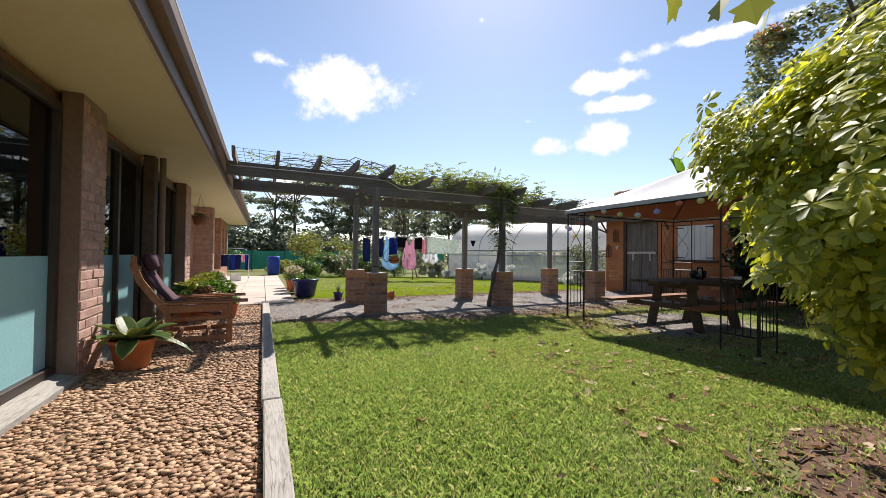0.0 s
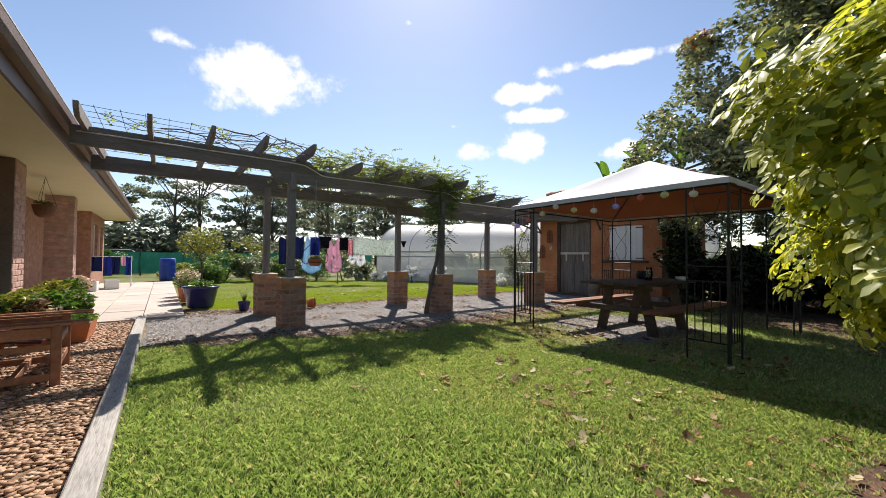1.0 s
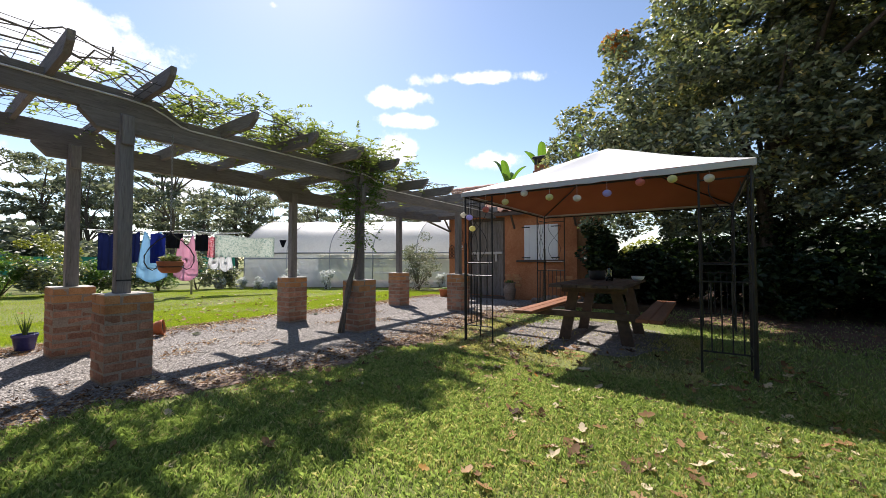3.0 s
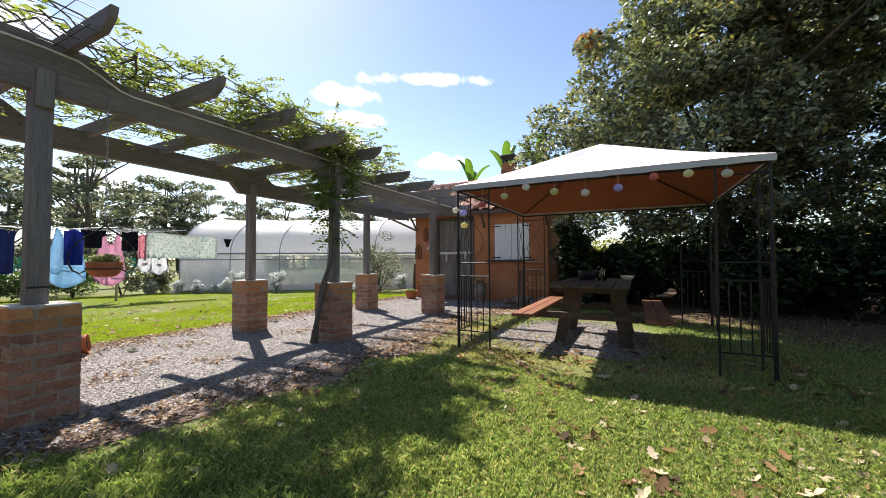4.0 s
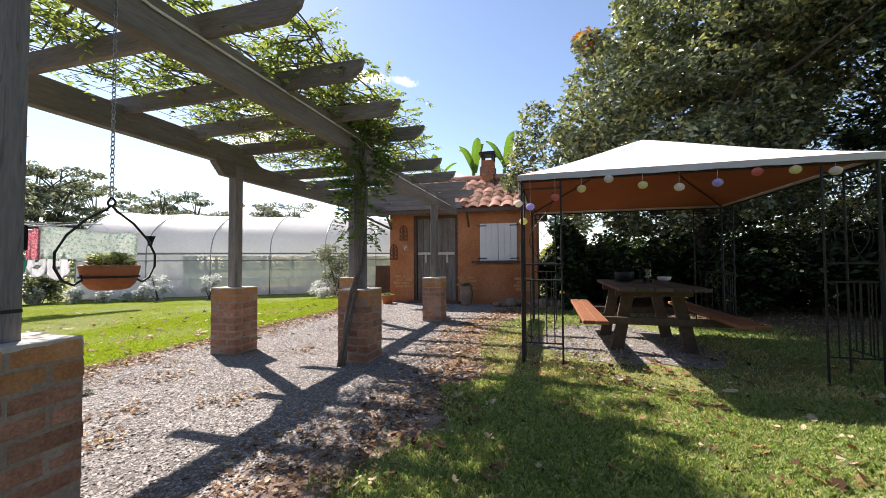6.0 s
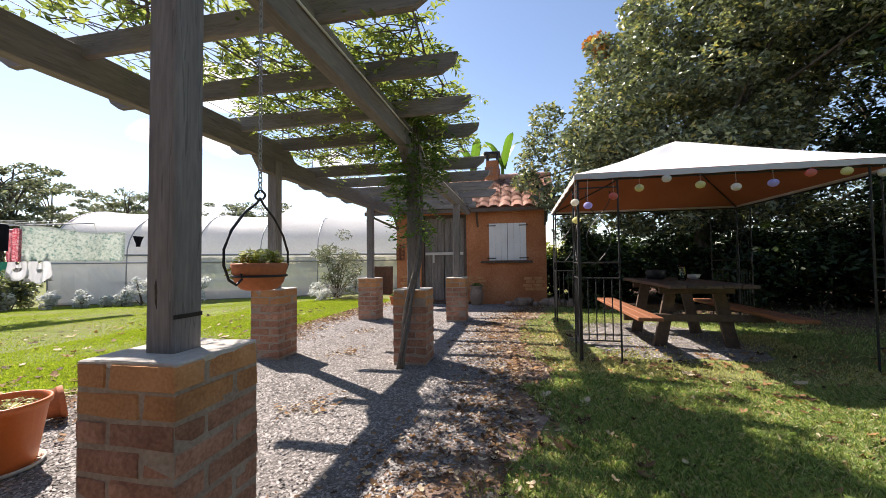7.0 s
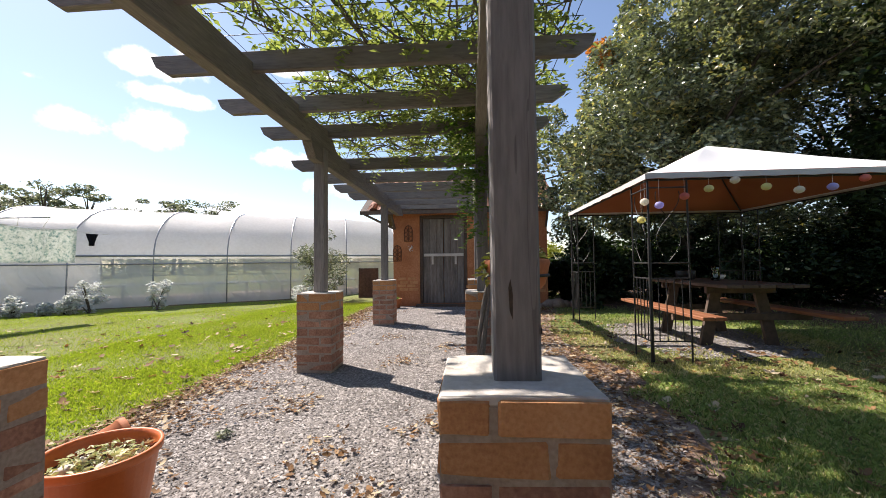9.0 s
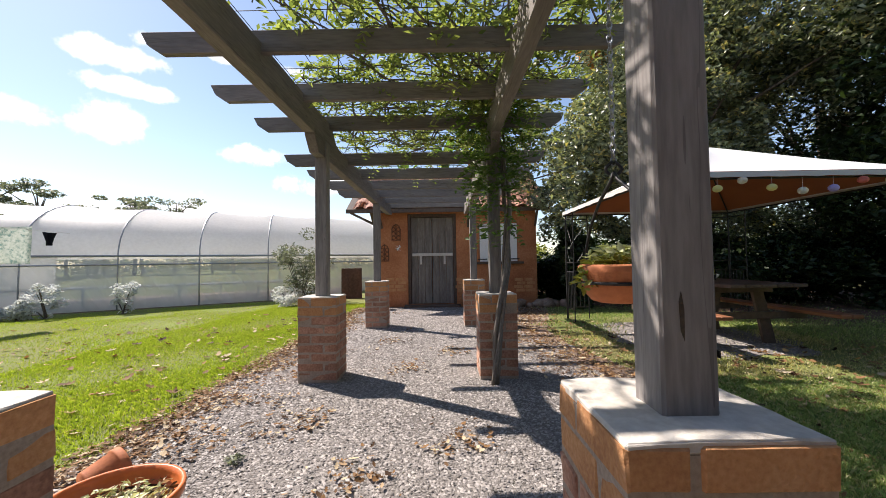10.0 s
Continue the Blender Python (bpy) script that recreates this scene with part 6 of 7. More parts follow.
for cx, cy, n in ((3.0, 3.4, 26), (3.6, 4.1, 22), (2.5, 2.6, 16), (4.1, 4.9, 24), (3.2, 5.6, 20), (2.7, 10.6, 24), (3.6, 10.9, 18)):
    for _ in range(n):
        sp.append((cx + r_l.normal(0, 0.3), cy + r_l.normal(0, 0.22), r_l.uniform(0.008, 0.024)))
fallen_leaves("fallen_leaves", "scattered curled brown and tan fallen leaves on the lawn", sp, 0.050, M["dry_leaf"], 402)
fallen_leaves("fallen_leaves", "rust-brown curled leaves drifted before the gazebo",
              [(a + r_l.normal(0, 0.28), 1.25 * a - 1.25 + r_l.normal(0, 0.30), r_l.uniform(0.025, 0.045)) for a in np.linspace(3.3, 5.2, 90)], 0.042, M["dry_leaf"], 405)
fallen_leaves("fallen_leaves", "a few bright orange fallen leaves on the lawn", [(r_l.uniform(0.8, 5.0), r_l.uniform(1.4, 6.0), 0.025) for _ in range(26)], 0.036, M["orange_leaf"], 403)
sp = []
for _ in range(12000):
    x = r_l.uniform(0.1, 10.0)
    south = r_l.uniform() < 0.62
    e_ = float(np.interp(x, EDGE_X, EDGE_Y))
    y = e_ + 0.12 + abs(r_l.normal(0, 0.30)) * (1 if r_l.uniform() < 0.72 else -0.6) if south else 10.0 - abs(r_l.normal(0, 0.2)) + r_l.uniform(0, 0.14)
    sp.append((x, y, r_l.uniform(0.008, 0.022)))
for _ in range(9000):
    # drifts on the gravel, thickest towards the back lawn
    x = r_l.uniform(0.6, 10.0)
    y = 10.05 - abs(r_l.normal(0, 0.45)) if r_l.uniform() < 0.75 else r_l.uniform(7.0, 9.8)
    if noise.noise(Vector((x * 1.7, y * 1.7, 4.0))) + (y - 9.2) * 0.5 > 0.05:
        sp.append((x, y, r_l.uniform(0.014, 0.026)))
for cx, cy in ((2.9, 8.45), (3.6, 8.9), (3.3, 7.9), (4.9, 8.35), (2.5, 8.1), (6.2, 8.7), (5.6, 7.9)):
    for _ in range(90):
        sp.append((cx + r_l.normal(0, 0.13), cy + r_l.normal(0, 0.10), r_l.uniform(0.012, 0.022)))
for _ in range(1200):
    x, y = r_l.uniform(3.9, 9.6), 6.5 - abs(r_l.normal(0, 0.5))
    sp.append((x, y, r_l.uniform(0.004, 0.02)))
for _ in range(1700):
    x, y = r_l.uniform(1.7, 5.0), r_l.uniform(-0.8, 1.75)
    sp.append((x, y, r_l.uniform(0.004, 0.02)))
fallen_leaves("leaf_litter", "small crumbled leaf litter on the path and bare earth", sp, 0.023, M["dry_leaf"], 404)


# ---- picnic table and what stands on it ----
table = thing("picnic_table", "dark timber picnic table with reddish attached benches under the gazebo", "picnic table", (6.22, 4.36, 0), 0)
for k in range(5):
    bm = bmesh.new()
    box(bm, (-0.95, -0.43 + k * 0.174, 0.725), (0.95, -0.43 + k * 0.174 + 0.166, 0.765), 0.006)
    part("tabletop_board", bm, M["dark_wood"], table)
for s in (-1, 1):
    for k in range(2):
        bm = bmesh.new()
        y0 = s * 0.69 - 0.125 + k * 0.127
        box(bm, (-1.15, y0, 0.40), (1.05, y0 + 0.122, 0.44), 0.006)
        part("bench_board", bm, M["bench_wood"], table, "reddish stained bench board")
for x in (-0.50, 0.55):
    bm = bmesh.new()
    box(bm, (x - 0.025, -0.80, 0.315), (x + 0.025, 0.80, 0.398), 0.005)
    part("cross_beam", bm, M["dark_wood"], table)
    bm = bmesh.new()
    box(bm, (x - 0.025, -0.40, 0.64), (x + 0.025, 0.40, 0.723), 0.005)
    part("top_batten", bm, M["dark_wood"], table)
    for s in (-1, 1):
        bm = bmesh.new()
        d = 0.053 if x < 0 else -0.053
        prism(bm, [(s * 0.18, 0.72), (s * 0.31, 0.72), (s * 0.46, 0.0), (s * 0.32, 0.0)], "x", x + d - 0.022, x + d + 0.022)
        part("leg", bm, M["dark_wood"], table)


def jug(at, h, r, label, mat):
    e = thing("jug", label, "jug", at)
    bm = bmesh.new()
    lathe(bm, [(r * 0.8, 0), (r * 0.85, 0.01), (r, h * 0.4), (r * 0.8, h * 0.8), (r * 0.9, h), (r * 0.86, h), (r * 0.75, h * 0.8), (r * 0.94, h * 0.4), (r * 0.78, 0.015)], 18)
    part("body", bm, mat, e, "", True)
    bm = bmesh.new()
    sweep(bm, [(r * 0.85, 0, h * 0.85), (r * 1.5, 0, h * 0.8), (r * 1.55, 0, h * 0.45), (r * 0.95, 0, h * 0.3)], r * 0.09, 6)
    part("handle", bm, mat, e, "", True)


jug((6.30, 4.28, 0.765), 0.20, 0.055, "clear glass jug standing on the picnic table", M["drink_glass"])
bm = bmesh.new()
lathe(bm, [(0.05, 0), (0.075, 0.02), (0.09, 0.06), (0.085, 0.062), (0.07, 0.025), (0.01, 0.012)], 20, (6.72, 3.98, 0.765))
tagged(new("bowl", finish(bm, "bowl", M["white_paint"], True)), "small white bowl on the picnic table", "bowl")
bm = bmesh.new()
lathe(bm, [(0.09, 0), (0.12, 0.02), (0.13, 0.13), (0.125, 0.135), (0.115, 0.03), (0.01, 0.02)], 20, (6.62, 4.50, 0.765))
tagged(new("pot", finish(bm, "pot", M["iron"], True)), "dark glazed pot on the picnic table", "pot")

# ---- paper lanterns along the gazebo edge ----
LANTERNS = [(4.915, 5.80, 1.655, 0), (5.08, 5.765, 1.485, 1), (4.86, 5.681, 1.611, 2), (4.85, 5.436, 1.695, 3), (4.876, 5.182, 1.771, 1), (4.868, 4.932, 1.851, 0),
            (4.874, 4.63, 1.776, 1), (4.872, 4.322, 1.737, 0), (4.866, 4.014, 1.759, 2), (4.874, 3.704, 1.839, 3), (4.865, 3.427, 1.836, 1), (4.88, 3.136, 1.81, 0)]
LCOL = [("cream paper lantern", (0.80, 0.76, 0.66)), ("pale yellow paper lantern", (0.78, 0.74, 0.38)), ("lilac paper lantern", (0.55, 0.50, 0.80)), ("coral red paper lantern", (0.72, 0.25, 0.20))]
LM = [cloth("lantern_" + n.split()[0], tuple(min(0.92, v * 1.15) for v in c), 0.5) for n, c in LCOL]
for x, y, z, k in LANTERNS:
    e = thing("paper_lantern", LCOL[k][0] + " hanging on a cord from the gazebo edge", "lantern", (x, y, z), group="paper lanterns")
    bm = bmesh.new()
    prof = []
    for i in range(13):
        t = math.pi * i / 12
        prof.append((max(0.006, 0.044 * math.sin(t) + (0.0020 if i % 2 else -0.001)), -0.037 * math.cos(t)))
    lathe(bm, prof, 14)
    part("shade", bm, LM[k], e, "", True)
    bm = bmesh.new()
    rod(bm, (0, 0, 0.04), (0, 0, max(0.06, GZ - 0.055 - z)), 0.0015, n=4)
    part("cord", bm, M["cord"], e)


# ---- pots ----
def pot(name, label, at, r, h, mat, group="pots", saucer=False, rim=0.035, fill=None):
    e = thing(name, label, "plant pot", at, group=group)
    bm = bmesh.new()
    lathe(bm, [(r * 0.66, 0), (r * 0.69, 0.008), (r * 0.92, h - rim), (r * 0.95, h - rim), (r * 0.985, h - rim + 0.006), (r, h - 0.006), (r * 0.985, h), (r * 0.93, h), (r * 0.90, h - 0.02), (r * 0.87, h * 0.82), (0.01, h * 0.80)], 32)
    part("body", bm, mat, e, "", True)
    bm = bmesh.new()
    lathe(bm, [(r * 0.878, h * 0.82), (r * 0.7, h * 0.835), (r * 0.3, h * 0.85), (0.01, h * 0.845)], 20)
    part("soil", bm, M["soil"], e, "", True)
    if saucer:
        bm = bmesh.new()
        lathe(bm, [(r * 0.75, 0.001), (r * 0.84, 0.004), (r * 0.88, 0.026), (r * 0.85, 0.026), (r * 0.80, 0.010), (0.01, 0.008)], 28)
        part("saucer", bm, M["cap"], e, "pale saucer", True)
    return e


def tuft(e, name, centre, rad, n, leaf, mat, seed, tilt=0.9, flat=0.6):
    r = np.random.default_rng(seed)
    d = r.normal(0, 1, (n, 3))
    d /= np.linalg.norm(d, axis=1)[:, None]
    p = np.asarray(centre) + d * np.asarray((rad, rad, rad * flat)) * (r.uniform(0, 1, n) ** 0.4)[:, None]
    ob = new(name, leaf_cloud(name, p, leaf[0], leaf[1], mat, r, tilt=tilt))
    ob.parent = e


big = pot("flower_pot", "large orange plastic pot of low succulents beside the path", (2.235, 9.03, 0.006), 0.198, 0.345, M["plastic_pot"], saucer=True)
tuft(big, "succulent_mat", (0, 0, 0.30), 0.155, 420, (0.035, 0.013), M["pale_succulent"], 501, flat=0.25)
tuft(big, "dry_growth", (0.05, -0.03, 0.312), 0.12, 120, (0.035, 0.010), M["dry_leaf"], 502, flat=0.25)
r_p = random.Random(9)
for k in range(4):
    bm = bmesh.new()
    bmesh.ops.create_icosphere(bm, subdivisions=2, radius=0.026, matrix=Matrix.Translation((-0.08 + 0.035 * k, 0.06 * (-1) ** k, 0.305)) @ Matrix.Diagonal((1.3, 0.9, 0.6, 1)))
    part("pebble", bm, M["cap"], big, "", True)
tipped = pot("flower_pot", "empty terracotta pot lying on its side behind the large orange pot", (2.72, 9.52, 0.10), 0.11, 0.15, M["terracotta"])
tipped.matrix_world = pose(2.70, 9.56, 0.10, 82, 0, 60)
for wx, wy, wr in ((3.1, 9.12, 0.055), (5.3, 9.4, 0.045)):
    weed = thing("weed", "small green weed growing in the gravel path", "weed", (wx, wy, 0.006), group="path weeds")
    tuft(weed, "foliage", (0, 0, 0.02), wr, 60, (0.035, 0.012), M["leaf_gum"], int(wx * 100), flat=0.35)
sm = pot("flower_pot", "small dark blue glazed pot with a spiky plant", (1.53, 9.72, 0.006), 0.115, 0.20, M["blue_glaze"])
bm = bmesh.new()
for k in range(26):
    a, l = r_p.uniform(0, 6.28), r_p.uniform(0.16, 0.30)
    t = r_p.uniform(0.1, 0.5)
    rod(bm, (0, 0, 0.16), (math.cos(a) * l * t, math.sin(a) * l * t, 0.16 + l), 0.006, 0.0008, 4)
part("spiky_leaves", bm, M["leaf_mid"], sm)
bb = pot("flower_pot", "large blue glazed pot holding a small round-headed tree", (0.88, 10.72, 0.03), 0.335, 0.43, M["blue_glaze"], rim=0.05)
bm = bmesh.new()
sweep(bm, [(0, 0, 0.40), (0.02, 0.01, 0.75), (-0.02, 0.0, 1.05)], [0.022, 0.018, 0.012], 7)
for k in range(9):
    a = k * 0.7
    sweep(bm, [(-0.01, 0, 0.85 + 0.03 * k), (0.15 * math.cos(a), 0.15 * math.sin(a), 1.15), (0.33 * math.cos(a), 0.33 * math.sin(a), 1.35 + 0.02 * k)], [0.010, 0.007, 0.003], 5)
part("trunk", bm, M["bark"], bb)
tuft(bb, "crown", (0, 0, 1.30), 0.44, 900, (0.075, 0.03), M["leaf_yellow"], 503, flat=0.85)
tuft(bb, "underplanting", (0, 0, 0.47), 0.26, 260, (0.07, 0.03), M["leaf_mid"], 504, flat=0.35)
for k, (x, y, r, h, fm) in enumerate([(0.72, 11.9, 0.20, 0.34, "flower"), (0.70, 12.7, 0.18, 0.30, "flower"), (0.78, 13.6, 0.2, 0.32, "leaf_mid")]):
    p = pot("flower_pot", "terracotta pot of pale flowering plants on the patio edge", (x, y, 0.03), r, h, M["terracotta"])
    tuft(p, "foliage", (0, 0, h + 0.14), 0.27, 420, (0.07, 0.032), M["leaf_mid"], 510 + k, flat=0.8)
    tuft(p, "blossom", (0, 0, h + 0.26), 0.27, 170, (0.05, 0.045), M[fm], 520 + k, flat=0.6)
pE = pot("flower_pot", "round terracotta pot with low plants by the hut corner", (9.72, 9.40, 0.006), 0.17, 0.22, M["terracotta"])
tuft(pE, "foliage", (0, 0, 0.22), 0.13, 160, (0.05, 0.02), M["leaf_mid"], 530, flat=0.4)
urn = thing("urn", "grey-brown terracotta urn with a wide collar beside the hut door", "urn", (9.86, 7.42, 0.006), group="pots")
bm = bmesh.new()
lathe(bm, [(0.11, 0), (0.12, 0.02), (0.15, 0.12), (0.165, 0.28), (0.14, 0.36), (0.13, 0.40), (0.165, 0.45), (0.16, 0.46), (0.12, 0.41), (0.1, 0.38), (0.01, 0.36)], 26)
part("body", bm, M["litter"], urn, "", True)
tuft(urn, "foliage", (0, 0, 0.47), 0.12, 140, (0.05, 0.025), M["leaf_mid"], 531, flat=0.5)

# field stones at the hut's foot
for k in range(11):
    bm = stone_mesh("stone", 600 + k, None, 0.7)
    bmesh.ops.subdivide_edges(bm, edges=bm.edges[:], cuts=1, use_grid_fill=True, smooth=0.6)
    s = r_p.uniform(0.09, 0.19)
    for v in bm.verts:
        v.co *= s
    ob = tagged(new("field_stone", finish(bm, "field_stone", M["litter"], True)), "rounded grey field stone against the hut wall", "stone", "field stones")
    ob.location = (9.93 - r_p.uniform(0, 0.28), 5.2 + k * 0.145 + r_p.uniform(-0.04, 0.04), s * 0.45)

# leaning brown panel and crate beside the hut
bm = bmesh.new()
box(bm, (-0.02, -0.30, 0), (0.02, 0.30, 0.95), 0.008)
for k in range(4):
    box(bm, (-0.03, -0.30 + 0.19 * k, 0.0), (-0.02, -0.25 + 0.19 * k, 0.95))
ob = tagged(new("leaning_panel", finish(bm, "leaning_panel", M["dark_wood"])), "dark brown slatted timber panel leaning near the tunnel", "panel")
ob.matrix_world = pose(12.75, 10.85, -0.02, 0, 9, 12)

# ---- hanging baskets ----
hb = thing("hanging_basket", "terracotta bowl of pale succulents in a chained iron hoop", "hanging basket", (2.165, 7.455, 0.94))
bm = bmesh.new()
lathe(bm, [(0.050, 0.0), (0.072, 0.006), (0.094, 0.032), (0.104, 0.072), (0.107, 0.087), (0.111, 0.108), (0.104, 0.114), (0.095, 0.108), (0.09, 0.085), (0.01, 0.08)], 28)
part("bowl", bm, M["terracotta"], hb, "", True)
bm = bmesh.new()
half_ring = [(0.0, 0.39), (0.022, 0.366), (0.10, 0.315), (0.172, 0.24), (0.212, 0.165), (0.212, 0.105), (0.185, 0.05), (0.145, 0.03), (0.112, 0.05), (0.118, 0.072)]
for s in (1, -1):
    sweep(bm, [(s * x, 0.05 * s * x, z) for x, z in half_ring], 0.0055, 6)
sweep(bm, [(0.106 * math.cos(t), 0.106 * math.sin(t), 0.06) for t in np.linspace(0, 2 * math.pi, 24, endpoint=False)], 0.005, 6, True)
for s in (1, -1):
    sweep(bm, [(0, s * 0.012 * math.sin(t) + s * 0.012, 0.385 + 0.010 * t) for t in np.linspace(0, 4, 9)], 0.005, 6)
part("hoop", bm, M["iron"], hb, "black wrought iron hoop", True)
bm = bmesh.new()
z, k = 0.425, 0
while z < 1.36:
    c = [(0.008 * math.cos(t) * (1 if k % 2 else 0), 0.008 * math.cos(t) * (0 if k % 2 else 1), z + 0.014 * math.sin(t)) for t in np.linspace(0, 2 * math.pi, 9, endpoint=False)]
    sweep(bm, c, 0.0025, 4, True)
    z += 0.021
    k += 1
part("chain", bm, M["galv"], hb, "steel chain")
tuft(hb, "succulent_mat", (0, 0, 0.125), 0.095, 200, (0.036, 0.016), M["leaf_yellow"], 540, flat=0.4)
tuft(hb, "pale_leaves", (0, 0, 0.14), 0.092, 170, (0.034, 0.018), M["pale_succulent"], 541, flat=0.35)
tuft(hb, "trailing_stem", (-0.02, 0.10, 0.07), 0.04, 50, (0.035, 0.018), M["leaf_yellow"], 542, flat=1.3)
hp = thing("hanging_basket", "brown hanging pot under the house eave", "hanging basket", (-1.42, 10.75, 1.72))
bm = bmesh.new()
lathe(bm, [(0.07, 0), (0.12, 0.05), (0.155, 0.19), (0.16, 0.21), (0.15, 0.21), (0.14, 0.18), (0.01, 0.17)], 20)
part("bowl", bm, M["rust"], hp, "", True)
for a in (0, 2.1, 4.2):
    bm = bmesh.new()
    rod(bm, (0.15 * math.cos(a), 0.15 * math.sin(a), 0.20), (0, 0, 0.70), 0.003, n=4)
    part("wire", bm, M["iron"], hp)
tuft(hp, "foliage", (0, 0, 0.24), 0.13, 140, (0.06, 0.025), M["leaf_mid"], 543, flat=0.5)

# ---- rotary clothesline and washing ----
line = thing("clothesline", "steel rotary clothesline on the back lawn", "clothesline", (6.35, 17.4, float(ground_z(6.35, 17.4))))
bm = bmesh.new()
rod(bm, (0, 0, -0.05), (0, 0, 1.75), 0.032, n=10)
rod(bm, (0, 0, 1.6), (0, 0, 2.15), 0.024, n=10)
part("pole", bm, M["galv"], line, "", True)
ends = []
for k in range(4):
    a = math.radians(8 + 90 * k)
    tip = (2.75 * math.cos(a), 2.75 * math.sin(a), 1.98)
    ends.append(Vector(tip))
    bm = bmesh.new()
    rod(bm, (0, 0, 1.95), tip, 0.014, 0.012, 7)
    rod(bm, (0, 0, 2.15), Vector((0, 0, 1.95)).lerp(Vector(tip), 0.6), 0.006, n=5)
    part("arm", bm, M["galv"], line)
for f in (1.0, 0.82, 0.64, 0.46):
    bm = bmesh.new()
    for a, b in zip(ends, ends[1:] + ends[:1]):
        pa, pb = Vector((0, 0, 1.95)).lerp(a, f), Vector((0, 0, 1.95)).lerp(b, f)
        sweep(bm, [pa, pa.lerp(pb, 0.5) - Vector((0, 0, 0.03)), pb], 0.003, 4)
    part("line", bm, M["cord"], line)


def washing(name, label, x0, x1, y, ztop, zlow, mat, seed, shape="sheet", group="washing"):
    """A hanging cloth with folds; shapes: sheet, dress, shirt, brief."""
    r = random.Random(seed)
    bm = bmesh.new()
    nx, nz = 14, 10
    rows = []
    for j in range(nz + 1):
        t = j / nz
        row = []
        for i in range(nx + 1):
            u = i / nx
            s = u - 0.5
            z = ztop + (zlow - ztop) * t
            if shape == "dress":
                s *= 0.55 + 0.45 * min(1, t * 1.5)
                z = z if t < 1 else z + 0.22 * (4 * s * s)
                z += (0.16 * math.cos(6.28 * u) * (1 - t) - 0.05) * (1 if t < 0.5 else 0.0)
            elif shape == "brief":
                s *= 1 - 0.75 * t
            elif shape == "shirt":
                s *= 1.0 if t < 0.35 else 0.72
            else:
                z += 0.03 * math.sin(7 * u + seed) * (1 - t) - 0.03 * math.sin(math.pi * u) * (1 - t)
            yy = 0.035 * math.sin(9 * u + seed) * (0.3 + t) + 0.02 * math.sin(17 * u + 2 * t)
            row.append(bm.verts.new(((x0 + x1) / 2 + s * (x1 - x0), y + yy, z)))
        rows.append(row)
    for r0, r1 in zip(rows, rows[1:]):
        for i in range(nx):
            bm.faces.new((r0[i], r0[i + 1], r1[i + 1], r1[i]))
    bmesh.ops.solidify(bm, geom=bm.faces[:], thickness=0.004)
    e = tagged(new(name, finish(bm, name, mat, True)), label, "washing", group)
    return e


W = {"navy": cloth("navy_cloth", (0.02, 0.03, 0.12)), "blue": cloth("blue_cloth", (0.03, 0.05, 0.30)), "sky": cloth("light_blue_cloth", (0.36, 0.60, 0.80), 0.4),
     "black": cloth("black_cloth", (0.012, 0.012, 0.018), 0.05), "pink": cloth("pink_cloth", (0.78, 0.45, 0.58), 0.4), "white": cloth("white_cloth", (0.82, 0.82, 0.84), 0.4),
     "red": material("red_print_cloth", [(0.55, 0.03, 0.08), (0.7, 0.3, 0.35), (0.8, 0.7, 0.7)], 0.9, 30, 60, 0.05, translucent=0.3),
     "floral": material("floral_sheet", [(0.22, 0.36, 0.33), (0.62, 0.66, 0.60), (0.74, 0.76, 0.72)], 0.9, 14, 26, 0.05, translucent=0.4)}
for nm, lb, x0, x1, y, zt, zl, mt, sh in [
        ("towel", "navy towel pegged on the clothesline", 3.70, 4.03, 16.4, 1.80, 0.80, "navy", "sheet"),
        ("towel", "navy towel hanging beside the blue dress", 4.28, 4.62, 16.45, 1.86, 1.0, "navy", "sheet"),
        ("dress", "light blue dress hanging on the clothesline", 4.55, 5.28, 16.4, 1.80, 0.42, "sky", "dress"),
        ("towel", "royal blue towel pegged on the clothesline", 4.82, 5.20, 16.30, 1.86, 0.98, "blue", "sheet"),
        ("shirt", "black shirt pegged on the clothesline", 5.14, 5.66, 16.32, 1.90, 1.42, "black", "shirt"),
        ("dress", "pale pink dress hanging on the clothesline", 5.45, 6.15, 16.42, 1.74, 0.42, "pink", "dress"),
        ("shorts", "black shorts pegged on the clothesline", 6.0, 6.36, 16.30, 1.90, 1.36, "black", "sheet"),
        ("top", "red and white printed top on the clothesline", 6.38, 6.60, 16.36, 1.84, 1.15, "red", "sheet"),
        ("bed_sheet", "pale green floral bed sheet over the clothesline", 6.60, 8.70, 16.40, 1.90, 1.16, "floral", "sheet"),
        ("brief", "white underwear hanging below the sheet", 6.45, 6.84, 16.52, 1.30, 0.76, "white", "dress"),
        ("brief", "white underwear hanging beside its twin", 6.80, 7.25, 16.54, 1.32, 0.67, "white", "dress"),
        ("bikini_top", "small black garment at the end of the line", 8.90, 9.20, 16.40, 1.83, 1.55, "black", "brief")]:
    washing(nm, lb, x0, x1, y, zt, zl, W[mt], int(x0 * 100), sh)
bm = bmesh.new()
sweep(bm, [(3.4, 16.4, 1.88), (6.4, 16.4, 1.905), (9.5, 16.4, 1.84)], 0.004, 5)
part("line", bm, M["cord"], line).matrix_parent_inverse = line.matrix_world.inverted()

# ---- patio, fence and what stands about there ----
r_s = random.Random(17)
SL = {}
for i, w in enumerate((0.62, 0.60, 0.60, 0.60)):
    bm = bmesh.new()
    box(bm, (0, 0, -0.06), (w - 0.012, 1.188, 0.028), 0.006)
    SL[i] = (finish(bm, "slab", M["concrete"]), w)
